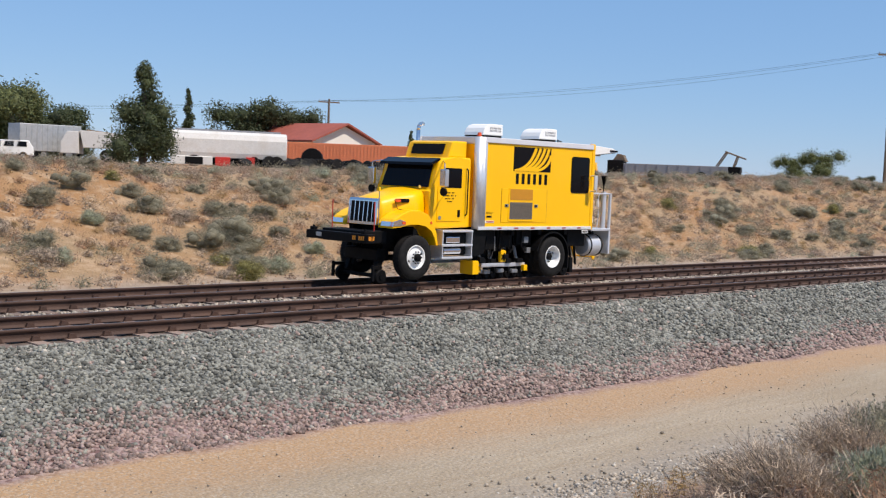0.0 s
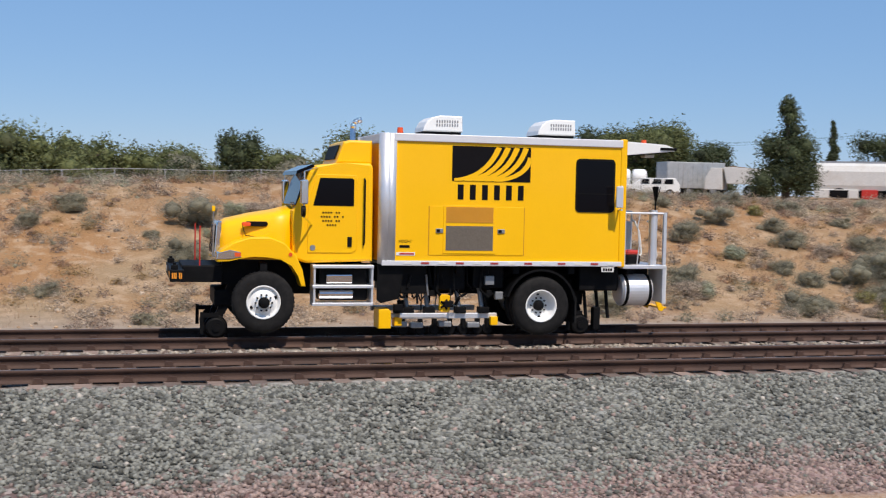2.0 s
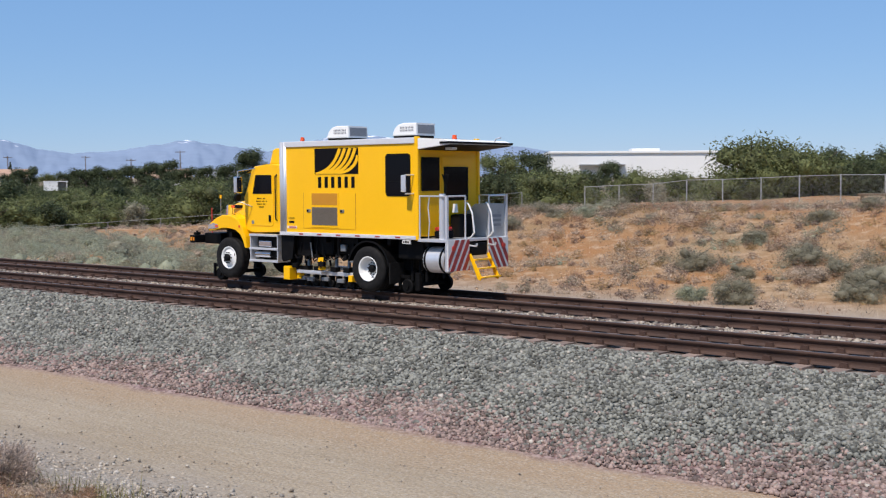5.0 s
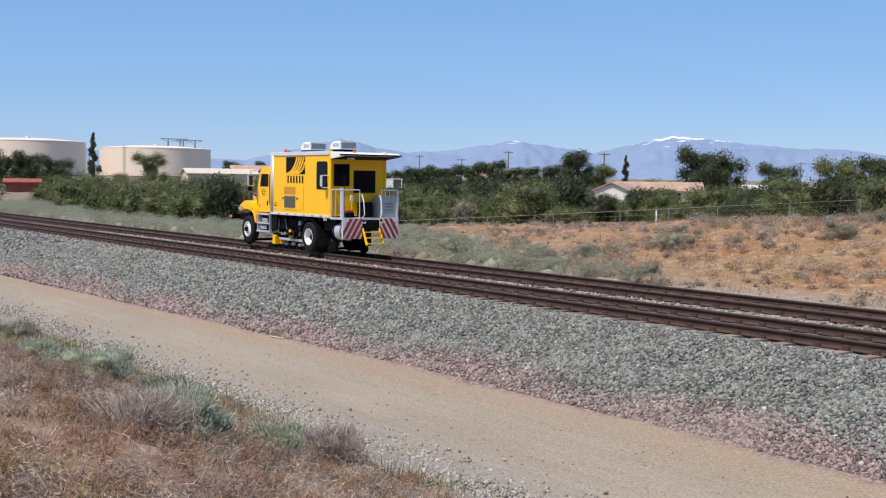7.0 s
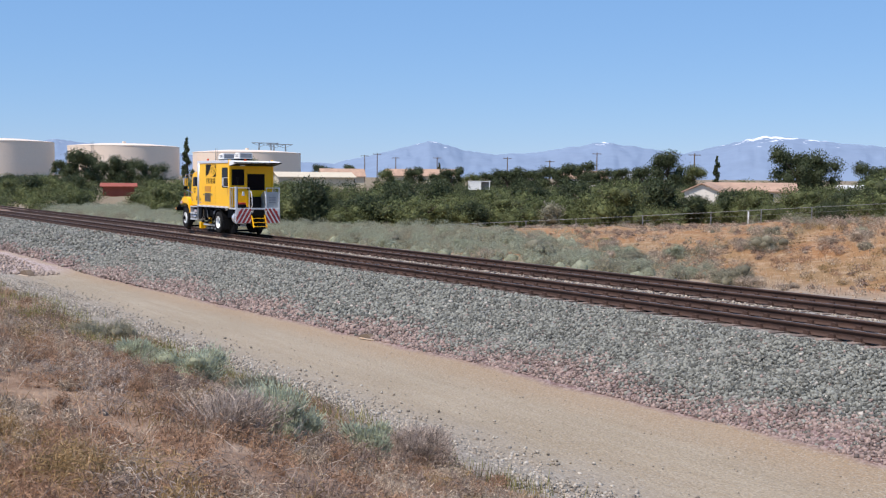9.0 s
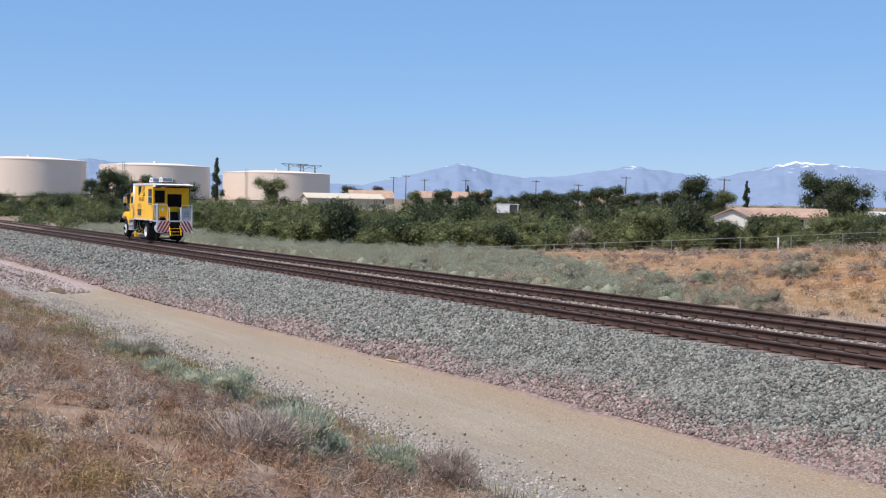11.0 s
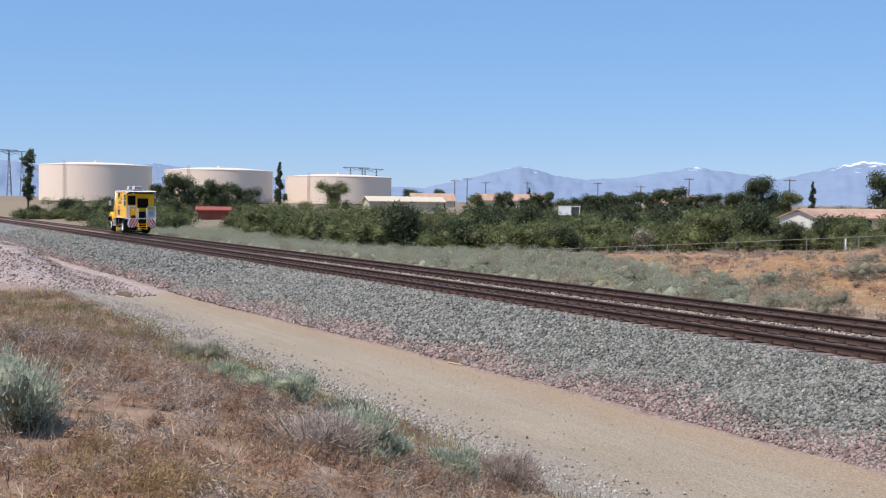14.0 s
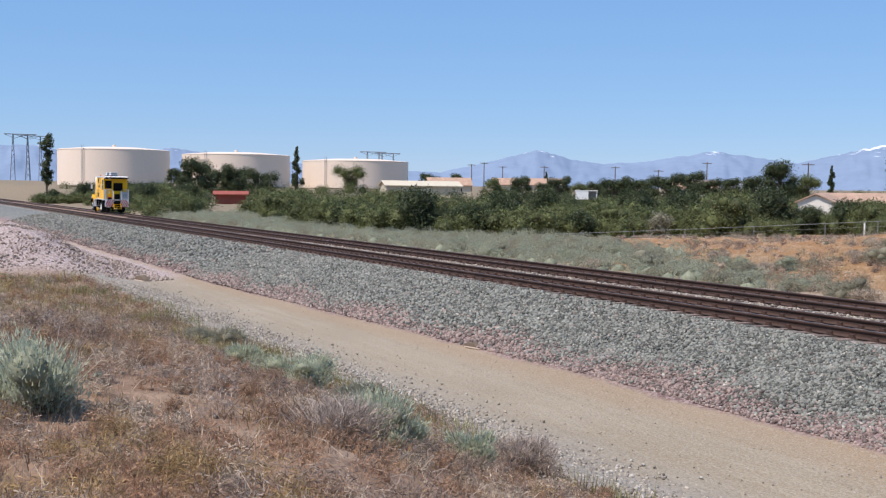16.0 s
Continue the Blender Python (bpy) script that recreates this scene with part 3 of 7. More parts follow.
# roof air conditioners and beacons
for x0 in (3.02, 5.30):
    sh = [(x0, 3.83), (x0 + 0.02, 3.91), (x0 + 0.08, 4.02), (x0 + 0.18, 4.10), (x0 + 0.34, 4.14), (x0 + 0.77, 4.135), (x0 + 0.78, 3.83)]
    ac = tp("roof_air_conditioner", slab(bmesh.new(), sh, -0.36, 0.36, bevel=0.025), WHITE, label="white plastic roof air conditioner")
    tp("base", bx(x0 + 0.02, x0 + 0.75, -0.33, 0.33, 3.735, 3.83), BLACK_PAINT, ac)
    fins = bmesh.new()
    for k in range(9):
        for j in range(2):
            box(fins, x0 + 0.26 + 0.05 * k, x0 + 0.285 + 0.05 * k, -0.366, -0.355, 3.93 + 0.07 * j, 3.98 + 0.07 * j)
    tagged(tp("vent_slot", fins, GREY_METAL, ac), kind="stuff")
    tp("rear_grille", bx(x0 + 0.777, x0 + 0.785, -0.30, 0.30, 3.88, 4.09), GREY_METAL, ac)
for x, y, z in ((2.50, -0.72, 3.735), (7.43, -0.55, 3.66)):
    be = tp("beacon", bar(bmesh.new(), (x, y, z + 0.03), (x, y, z + 0.13), 0.06, 14, 0.05), ORANGE_LAMP, label="orange beacon lamp")
    tp("base", bar(bmesh.new(), (x, y, z - 0.01), (x, y, z + 0.03), 0.065, 14), BLACK_PAINT, be)

# cab
cab_side = [(0.52, 1.44), (0.50, 2.30), (0.60, 2.36), (0.80, 3.02), (0.92, 3.13), (1.40, 3.18), (1.92, 3.18), (1.96, 3.10), (1.97, 1.40), (0.75, 1.36)]
cab = tp("cab", slab(bmesh.new(), cab_side, -0.99, 0.99, bevel=0.045), YELLOW, label="yellow cab")
# windscreen, visor
ws = bmesh.new()
q = [bm_ for bm_ in ((0.585, -0.86, 2.40), (0.585, 0.86, 2.40), (0.775, 0.80, 3.00), (0.775, -0.80, 3.00))]
lo_ = [ws.verts.new(v) for v in q]
hi_ = [ws.verts.new((v[0] - 0.02, v[1], v[2] + 0.006)) for v in q]
ws.faces.new(lo_), ws.faces.new(hi_[::-1])
for i in range(4):
    ws.faces.new((lo_[i], lo_[(i + 1) % 4], hi_[(i + 1) % 4], hi_[i]))
tp("windscreen", ws, GLASS, cab)
tp("sun_visor", slab(bmesh.new(), [(0.56, 2.95), (0.58, 3.02), (0.86, 3.14), (0.90, 3.10), (0.80, 3.05)], -0.95, 0.95, bevel=0.008), GLASS, cab, "dark shiny sun visor")
fr = tp("roof_fairing", slab(bmesh.new(), [(1.30, 3.17), (1.44, 3.56), (1.55, 3.60), (1.97, 3.60), (1.97, 3.17)], -0.80, 0.80, bevel=0.04), YELLOW, cab, "yellow roof fairing")
fw = bmesh.new()
fq = [(1.318, -0.58, 3.25), (1.318, 0.58, 3.25), (1.41, 0.58, 3.51), (1.41, -0.58, 3.51)]
a_, b_ = [fw.verts.new(v) for v in fq], [fw.verts.new((v[0] - 0.015, v[1], v[2] + 0.005)) for v in fq]
fw.faces.new(a_), fw.faces.new(b_[::-1])
for i in range(4):
    fw.faces.new((a_[i], a_[(i + 1) % 4], b_[(i + 1) % 4], b_[i]))
tp("fairing_grille", fw, BLACK_PAINT, fr)
for s in (-1, 1):
    y = s * 0.99
    f0, f1 = min(y, y + s * 0.014), max(y, y + s * 0.014)
    door = tp("cab_door", slab(bmesh.new(), [(0.78, 1.55), (0.78, 2.42), (0.93, 2.96), (1.64, 2.96), (1.67, 2.90), (1.67, 1.62), (1.60, 1.55)], f0, f1, bevel=0.006), YELLOW, cab)
    g0, g1 = min(y + s * 0.012, y + s * 0.022), max(y + s * 0.012, y + s * 0.022)
    dw = tp("door_window", slab(bmesh.new(), [(0.87, 2.40), (0.99, 2.90), (1.58, 2.90), (1.61, 2.87), (1.61, 2.40)], g0, g1, bevel=0.004), GLASS, door, "dark tinted side window")
    tp("door_handle", bx(1.50, 1.58, min(y, y + s * 0.035), max(y, y + s * 0.035), 1.66, 1.84, bevel=0.01), BLACK_PAINT, door)
    tp("grab_rail", path_bar(bmesh.new(), [(1.80, y, 1.7), (1.80, y + s * 0.06, 1.75), (1.80, y + s * 0.06, 2.85), (1.80, y, 2.9)], 0.017), BLACK_PAINT, cab)
    tp("badge", bar(bmesh.new(), (0.87, y + s * 0.01, 1.64), (0.87, y + s * 0.022, 1.64), 0.05, 16), STEEL, door)
    for k, w in enumerate((0.40, 0.46, 0.40, 0.24)):
        lb = bmesh.new()
        nseg = int(w / 0.048)
        for j in range(nseg):
            if j in (4, 7):
                continue
            xx = 1.24 - w / 2 + j * 0.048
            box(lb, xx, xx + 0.028, g0, min(g1, g0 + 0.006) if s > 0 else g1, 2.262 - 0.075 * k, 2.292 - 0.075 * k)
        if s < 0:
            tagged(tp("lettering_bar", lb, DECAL, door), kind="stuff")
        else:
            lb.free()
    # mirror on two arms
    mr = tp("mirror", bx(0.60, 0.72, s * 1.33 - 0.11, s * 1.33 + 0.11, 2.42, 2.86, bevel=0.025), CHROME, cab, "chrome upright mirror")
    tp("mirror_arm", path_bar(bmesh.new(), [(0.95, s * 0.98, 3.08), (0.66, s * 1.33, 3.0), (0.66, s * 1.33, 2.2), (0.85, s * 1.0, 2.05)], 0.016), CHROME, mr)
    tp("round_mirror", bar(bmesh.new(), (0.62, s * 1.33, 2.30), (0.68, s * 1.33, 2.30), 0.10, 16), BLACK_PAINT, mr)
# bonnet, tapered towards the grille
hb = bmesh.new()
secs = []
for x, w, z0, z1 in ((-0.74, 0.52, 1.42, 2.03), (-0.62, 0.56, 1.40, 2.10), (-0.2, 0.64, 1.40, 2.20), (0.2, 0.73, 1.40, 2.27), (0.56, 0.84, 1.40, 2.36)):
    ring = [(-w, z0), (-w * 1.02, z0 + (z1 - z0) * 0.55), (-w * 0.97, z1 - 0.14), (-w * 0.86, z1 - 0.05), (-w * 0.6, z1), (0, z1 + 0.03), (w * 0.6, z1), (w * 0.86, z1 - 0.05), (w * 0.97, z1 - 0.14), (w * 1.02, z0 + (z1 - z0) * 0.55), (w, z0)]
    secs.append([hb.verts.new((x, y, z)) for y, z in ring])
for a, b in zip(secs, secs[1:]):
    for i in range(len(a) - 1):
        hb.faces.new((a[i], a[i + 1], b[i + 1], b[i]))
hb.faces.new(secs[0]), hb.faces.new(secs[-1][::-1])
hood = tp("bonnet", hb, YELLOW, label="yellow sloping bonnet", smooth=True)
gr = tp("grille_surround", slab(bmesh.new(), [(-0.84, 1.43), (-0.80, 2.02), (-0.76, 2.08), (-0.70, 2.08), (-0.72, 1.43)], -0.53, 0.53, bevel=0.02), CHROME, hood, "chrome grille surround")
tp("grille_mesh", slab(bmesh.new(), [(-0.853, 1.50), (-0.812, 2.0), (-0.80, 2.0), (-0.835, 1.50)], -0.44, 0.44), BLACK_PAINT, gr)
for k in range(6):
    y = -0.40 + 0.16 * k
    tp("grille_bar", slab(bmesh.new(), [(-0.868, 1.50), (-0.828, 2.0), (-0.81, 2.0), (-0.85, 1.50)], y - 0.014, y + 0.014), CHROME, gr)
for s in (-1, 1):
    arch = [(0.66, 0.95), (0.62, 1.15), (0.50, 1.33), (0.30, 1.45), (0.05, 1.49), (-0.2, 1.48), (-0.42, 1.44), (-0.60, 1.40)]
    outer = [(-0.82, 1.38), (-0.82, 1.50), (-0.74, 1.60), (-0.52, 1.73), (-0.25, 1.82), (0.1, 1.82), (0.36, 1.72), (0.56, 1.51), (0.68, 1.25), (0.74, 0.95)]
    y0, y1 = (-1.13, -0.60) if s < 0 else (0.60, 1.13)
    fe = tp("fender", slab(bmesh.new(), outer + arch, y0, y1, bevel=0.02), YELLOW, hood, "yellow rounded wheel fender")
    tp("wheel_well", bx(-0.70, 0.60, min(s * 0.45, s * 0.60), max(s * 0.45, s * 0.60), 0.95, 1.46), BLACK_PAINT, fe)
    hl = tp("headlamp", slab(bmesh.new(), [(-0.83, 1.43), (-0.815, 1.54), (-0.60, 1.60), (-0.42, 1.56), (-0.40, 1.47), (-0.60, 1.43)], min(s * 0.70, s * 1.145), max(s * 0.70, s * 1.145), bevel=0.01), CHROME, fe, "clear glass headlamp")
    tp("turn_lamp", bx(-0.52, -0.41, s * 1.147 - 0.004, s * 1.147 + 0.004, 1.48, 1.55), ORANGE_LAMP, hl)
    vb = slab(bmesh.new(), rounded(-0.30, 0.10, 2.00, 2.09, 0.04), min(s * 0.60, s * 0.715), max(s * 0.60, s * 0.715), bevel=0.008)
    tp("intake_vent", vb, DECAL, hood)
    tp("marker_lamp", slab(bmesh.new(), rounded(-0.36, -0.20, 2.005, 2.075, 0.034), min(s * 0.66, s * 0.724), max(s * 0.66, s * 0.724), bevel=0.006), ORANGE_LAMP, hood, "oval orange marker lamp")
    tp("bonnet_strap", path_bar(bmesh.new(), [(-0.36, s * 0.66, 2.06), (-0.30, s * 0.72, 1.84), (0.22, s * 0.78, 1.76)], 0.008, 6), BLACK_PAINT, hood)
    tp("marker_lamp", bar(bmesh.new(), (0.46, s * 1.13, 1.52), (0.46, s * 1.142, 1.52), 0.035, 12), ORANGE_LAMP, fe)
tp("stack_pipe", path_bar(bmesh.new(), [(1.93, 0.98, 1.2), (1.93, 0.98, 3.90), (1.95, 0.98, 4.00), (2.01, 0.98, 4.06), (2.10, 0.98, 4.08)], 0.055, 12), CHROME, label="chrome exhaust stack", smooth=True)
tp("horn", bar(bmesh.new(), (0.52, -0.62, 2.40), (0.70, -0.62, 2.43), 0.045, 10, 0.02), CHROME, cab)

# front bumper, poles and rail gear
bumper = tp("bumper", bx(-1.62, -1.38, -1.15, 1.15, 1.03, 1.24, bevel=0.015), BLACK_PAINT, label="black steel bumper beam")
tp("bumper_frame", bx(-1.40, -0.70, -0.80, 0.80, 1.0, 1.30, bevel=0.02), BLACK_PAINT, bumper)
for k in range(6):
    if k != 3:
        tp("number_bar", bx(-1.628, -1.618, -1.02 + 0.075 * k, -0.975 + 0.075 * k, 1.09, 1.19), SIGN, bumper)
        tp("number_bar", bx(-1.59 + 0.03 * k, -1.568 + 0.03 * k, -1.157, -1.149, 1.09, 1.19), SIGN, bumper)
tp("tow_plate", bx(-1.63, -1.615, 0.55, 0.75, 1.10, 1.20), GALV, bumper)
for y in (-0.95, 0.95):
    cl = bmesh.new()
    box(cl, -1.60, -1.48, y - 0.08, y + 0.08, 1.24, 1.32, bevel=0.01)
    bar(cl, (-1.54, y, 1.30), (-1.54, y, 1.36), 0.03)
    tp("lamp_bracket", cl, BLACK_PAINT, bumper)
for y in (-0.78, 0.78):
    tp("marker_pole", bar(bmesh.new(), (-1.10, y, 1.16), (-1.10, y, 2.0), 0.014, 8), RED_PAINT, bumper, "thin red marker pole")
pl = tp("marker_pole", bar(bmesh.new(), (-0.86, -0.66, 1.45), (-0.86, -0.66, 2.28), 0.012, 6), STEEL, bumper)
tp("pole_flag", bx(-0.89, -0.83, -0.68, -0.64, 2.26, 2.36, bevel=0.01), YELLOW, pl, "small yellow marker")


def rail_gear(x, reach):
    """Guide wheels on arms that press down on the rails."""
    arm = bmesh.new()
    for s in (-1, 1):
        slab(arm, [(x - 0.05, 0.28), (x + 0.09, 0.28), (x + reach + 0.16, 1.05), (x + reach - 0.10, 1.05)], s * 0.52 - 0.06, s * 0.52 + 0.06, bevel=0.01)
        bar(arm, (x + reach * 0.7, s * 0.40, 0.95), (x + 0.1, s * 0.40, 0.42), 0.05, 10)
        box(arm, x - 0.28, x - 0.22, s * 0.74 - 0.03, s * 0.74 + 0.03, 0.08, 0.46)
        box(arm, x - 0.26, x + 0.05, s * 0.70 - 0.03, s * 0.70 + 0.03, 0.36, 0.44)
    bar(arm, (x, -0.78, 0.19), (x, 0.78, 0.19), 0.05, 12)
    box(arm, x + reach * 0.5 - 0.2, x + reach * 0.5 + 0.2, -0.6, 0.6, 0.55, 0.85, bevel=0.03)
    gear = tp("rail_gear", arm, BLACK_PAINT, label="black hydraulic rail guide gear")
    for s in (-1, 1):
        w = bmesh.new()
        turned(w, [(0.03, -0.07), (0.15, -0.07), (0.175, -0.055), (0.18, 0.05), (0.21, 0.06), (0.215, 0.085), (0.03, 0.085)] if s < 0 else [(0.03, 0.07), (0.15, 0.07), (0.175, 0.055), (0.18, -0.05), (0.21, -0.06), (0.215, -0.085), (0.03, -0.085)], 28, Matrix.Translation((x, s * 0.70, 0.18)))
        gw = tp("guide_wheel", w, BLACK_PAINT, gear, "dark steel flanged guide wheel")
        tp("axle_cap", bar(bmesh.new(), (x, s * 0.76, 0.18), (x, s * 0.80, 0.18), 0.07, 14), BLACK_PAINT, gw)


rail_gear(-0.80, 0.35)
rail_gear(6.12, -0.2)

# chassis and under-body gear
for s in (-1, 1):
    tp("chassis_rail", bx(-1.0, 7.6, s * 0.42 - 0.04, s * 0.42 + 0.04, 1.0, 1.28, bevel=0.01), BLACK_PAINT)
for x in (0.0, 2.4, 3.6, 4.7, 5.8, 7.0):
    tp("cross_member", bx(x - 0.06, x + 0.06, -1.05, 1.05, 1.18, 1.36), BLACK_PAINT)
for x, r in ((0.0, 0.08), (5.18, 0.11)):
    tp("axle", bar(bmesh.new(), (x, -0.95, 0.60), (x, 0.95, 0.60), r, 12), BLACK_PAINT)
tp("engine_block", bx(-0.5, 1.9, -0.36, 0.36, 0.75, 1.45, bevel=0.05), BLACK_PAINT)
tp("side_panel", slab(bmesh.new(), [(2.05, 1.36), (2.05, 0.70), (2.12, 0.64), (2.45, 0.72), (2.55, 1.36)], -1.08, -1.02), BLACK_PAINT)
for x0, x1, y0, y1, z0, z1 in ((2.5, 3.0, -0.95, -0.45, 0.80, 1.34), (3.15, 3.75, -0.9, -0.4, 0.86, 1.34), (3.9, 4.5, -0.92, -0.45, 0.90, 1.34), (2.4, 4.6, -0.35, 0.9, 0.75, 1.34)):
    tp("equipment_box", bx(x0, x1, y0, y1, z0, z1, bevel=0.02), BLACK_PAINT)
random.seed(4)
for k in range(11):
    x = 2.5 + 0.19 * k + random.uniform(-0.05, 0.05)
    y = -1.0 + random.uniform(0, 0.25)
    z = random.uniform(0.65, 0.85)
    tp("hose", path_bar(bmesh.new(), [(x, y, 1.34), (x + random.uniform(-0.08, 0.08), y - 0.03, z + 0.15), (x + random.uniform(0.05, 0.16), y, z), (x + random.uniform(0.15, 0.3), y + 0.08, z + 0.1)], random.choice((0.014, 0.022, 0.03)), 6), BLACK_PAINT)
# inspection carriage between the axles
car = tp("inspection_carriage", bx(2.30, 4.42, -0.80, -0.70, 0.32, 0.42, bevel=0.01), ALU, label="aluminium rail inspection carriage")
tp("beam", bx(2.30, 4.42, 0.70, 0.80, 0.32, 0.42, bevel=0.01), ALU, car)
tp("beam", bx(2.5, 3.4, -0.98, -0.92, 0.36, 0.44, bevel=0.008), ALU, car)
tp("guard", slab(bmesh.new(), [(2.09, 0.17), (2.09, 0.52), (2.28, 0.53), (2.32, 0.48), (2.32, 0.17)], -1.06, -0.60, bevel=0.012), YELLOW, car, "yellow steel guard box")
for x in (2.48, 4.33):
    tp("end_block", bx(x - 0.06, x + 0.08, -0.90, -0.68, 0.20, 0.36, bevel=0.01), YELLOW, car)
tp("spool_bracket", slab(bmesh.new(), rounded(3.26, 3.46, 0.46, 0.78, 0.05), -0.96, -0.86, bevel=0.01), YELLOW, car, "yellow bracket with black knob")
for k in range(5):
    a = radians(72 * k)
    tp("knob", bar(bmesh.new(), (3.36, -0.97, 0.60), (3.36 + 0.1 * math.cos(a), -0.97, 0.60 + 0.1 * math.sin(a)), 0.02, 6), BLACK_PAINT, car)
for x in (2.62, 2.95, 3.22, 3.52, 3.78, 4.06, 4.25):
    wq = turned(bmesh.new(), [(0.02, -0.04), (0.085, -0.04), (0.10, -0.02), (0.10, 0.04), (0.02, 0.04)], 18, Matrix.Translation((x, -0.72, 0.11)))
    wl_ = tp("roller", wq, BLACK_PAINT, car)
    tp("roller_fork", bx(x - 0.03, x + 0.03, -0.80, -0.64, 0.14, 0.32), BLACK_PAINT, wl_)
for x in (2.7, 3.1, 3.7, 4.15):
    tp("cylinder", bar(bmesh.new(), (x, -0.74, 0.42), (x - 0.08, -0.62, 1.1), 0.045, 10), STEEL, car)
    tp("valve", bx(x - 0.1, x + 0.1, -0.86, -0.68, 0.42, 0.54, bevel=0.01), BLACK_PAINT, car)

for k in range(34):
    x = 2.45 + 2.0 * random.random()
    y = random.uniform(-1.0, -0.6)
    z = random.uniform(0.42, 1.2)
    g_ = bmesh.new()
    if k % 3:
        bar(g_, (x, y, z), (x + random.uniform(-0.06, 0.06), y + random.uniform(-0.1, 0.1), z + random.uniform(0.12, 0.4)), random.choice((0.012, 0.02, 0.03)), 8)
    else:
        w_, h_ = random.uniform(0.04, 0.10), random.uniform(0.04, 0.09)
        box(g_, x - w_, x + w_, y - 0.05, y + 0.05, z - h_, z + h_, bevel=0.01)
    tp("fitting", g_, random.choice((BLACK_PAINT, BLACK_PAINT, BLACK_PAINT, BLACK_PAINT, STEEL)), car)
for x, z in ((2.55, 0.22), (2.86, 0.20), (3.40, 0.22), (3.95, 0.20)):
    tp("probe_shoe", bx(x - 0.12, x + 0.12, -0.86, -0.66, z - 0.05, z + 0.05, bevel=0.015), STEEL, car)
for x in (6.25, 6.5, 6.7):
    tp("spring_rod", bar(bmesh.new(), (x, -0.72, 0.30), (x - 0.05, -0.66, 0.95), 0.035, 8), BLACK_PAINT)
tp("brake_block", bx(6.38, 6.52, -0.78, -0.62, 0.08, 0.52, bevel=0.02), BLACK_PAINT)

# cab steps, tank, mudguard
st_ = tp("cab_steps", bx(0.86, 1.97, -1.15, -0.82, 0.60, 0.655, bevel=0.008), ALU, label="open aluminium cab steps")
tp("fuel_tank", bx(1.0, 1.90, -0.98, -0.55, 0.68, 1.30, bevel=0.05), BLACK_PAINT, st_)
for x in (0.88, 1.93):
    tp("step_side", bx(x, x + 0.035, -1.13, -0.70, 0.60, 1.34), ALU, st_)
for z in (0.92, 1.28):
    tp("tread", bx(0.86, 1.97, -1.15, -0.78, z, z + 0.055, bevel=0.008), ALU, st_)
tp("battery_box", bx(1.12, 1.60, -1.04, -0.9, 1.0, 1.16, bevel=0.02), CHROME, st_)
tp("air_tank", bar(bmesh.new(), (1.0, -1.0, 0.80), (1.60, -1.0, 0.80), 0.085, 14), CHROME, st_)
for s in (-1, 1):
    mg = bmesh.new()
    n_ = 16
    ins = [(5.18 + 0.66 * math.cos(radians(a)), 0.58 + 0.66 * math.sin(radians(a))) for a in np.linspace(8, 165, n_)]
    out = [(5.18 + 0.70 * math.cos(radians(a)), 0.58 + 0.70 * math.sin(radians(a))) for a in np.linspace(8, 165, n_)]
    slab(mg, ins + out[::-1], min(s * 0.55, s * 1.14), max(s * 0.55, s * 1.14))
    tp("mudguard", mg, BLACK_PAINT)
    tp("mud_flap", bx(5.86, 5.89, min(s * 0.6, s * 1.12), max(s * 0.6, s * 1.12), 0.25, 0.75), RUBBER)
tp("rear_equipment", bx(6.0, 6.8, -0.95, 0.95, 0.85, 1.33, bevel=0.03), BLACK_PAINT)
tp("number_plate", bx(6.35, 6.60, -1.19, -1.17, 1.23, 1.32), WHITE_SHEET, label="small white plate")
for k in range(4):
    tp("plate_bar", bx(6.38 + 0.05 * k, 6.415 + 0.05 * k, -1.196, -1.189, 1.25, 1.30), DECAL)
tk = tp("round_tank", turned(bmesh.new(), [(0.05, -0.32), (0.26, -0.32), (0.31, -0.28), (0.31, 0.28), (0.26, 0.32), (0.05, 0.32)], 32, Matrix.Translation((7.18, -0.78, 0.86)) @ Matrix.Rotation(radians(90), 4, "Z")), ALU, label="polished aluminium round tank", smooth=False)
for x in (6.95, 7.42):
    tp("tank_strap", turned(bmesh.new(), [(0.30, -0.03), (0.318, -0.03), (0.318, 0.03), (0.30, 0.03)], 32, Matrix.Translation((x, -0.78, 0.86)) @ Matrix.Rotation(radians(90), 4, "Z")), BLACK_PAINT, tk)

# rear platform
pf = tp("platform", bx(6.80, 7.70, -1.16, 1.16, 1.29, 1.36, bevel=0.01), ALU, label="aluminium rear platform")
tp("post", bar(bmesh.new(), (7.46, -1.04, 1.36), (7.46, -1.04, 2.42), 0.075, 18), ALU, pf)
for y in (-1.12, 1.12):
    tp("corner_bar", bx(7.63, 7.69, y - 0.03, y + 0.03, 0.62, 2.38), ALU, pf)
    tp("hand_rail", path_bar(bmesh.new(), [(6.84, y, 1.36), (6.84, y, 2.36), (7.66, y, 2.36), (7.66, y * 0.40, 2.36), (7.66, y * 0.40, 1.36)], 0.02, 8), ALU, pf)
    tp("hand_rail", path_bar(bmesh.new(), [(7.10, y, 1.36), (7.14, y, 1.75), (7.10, y, 2.1), (7.14, y, 2.34)], 0.013, 6), ALU, pf)
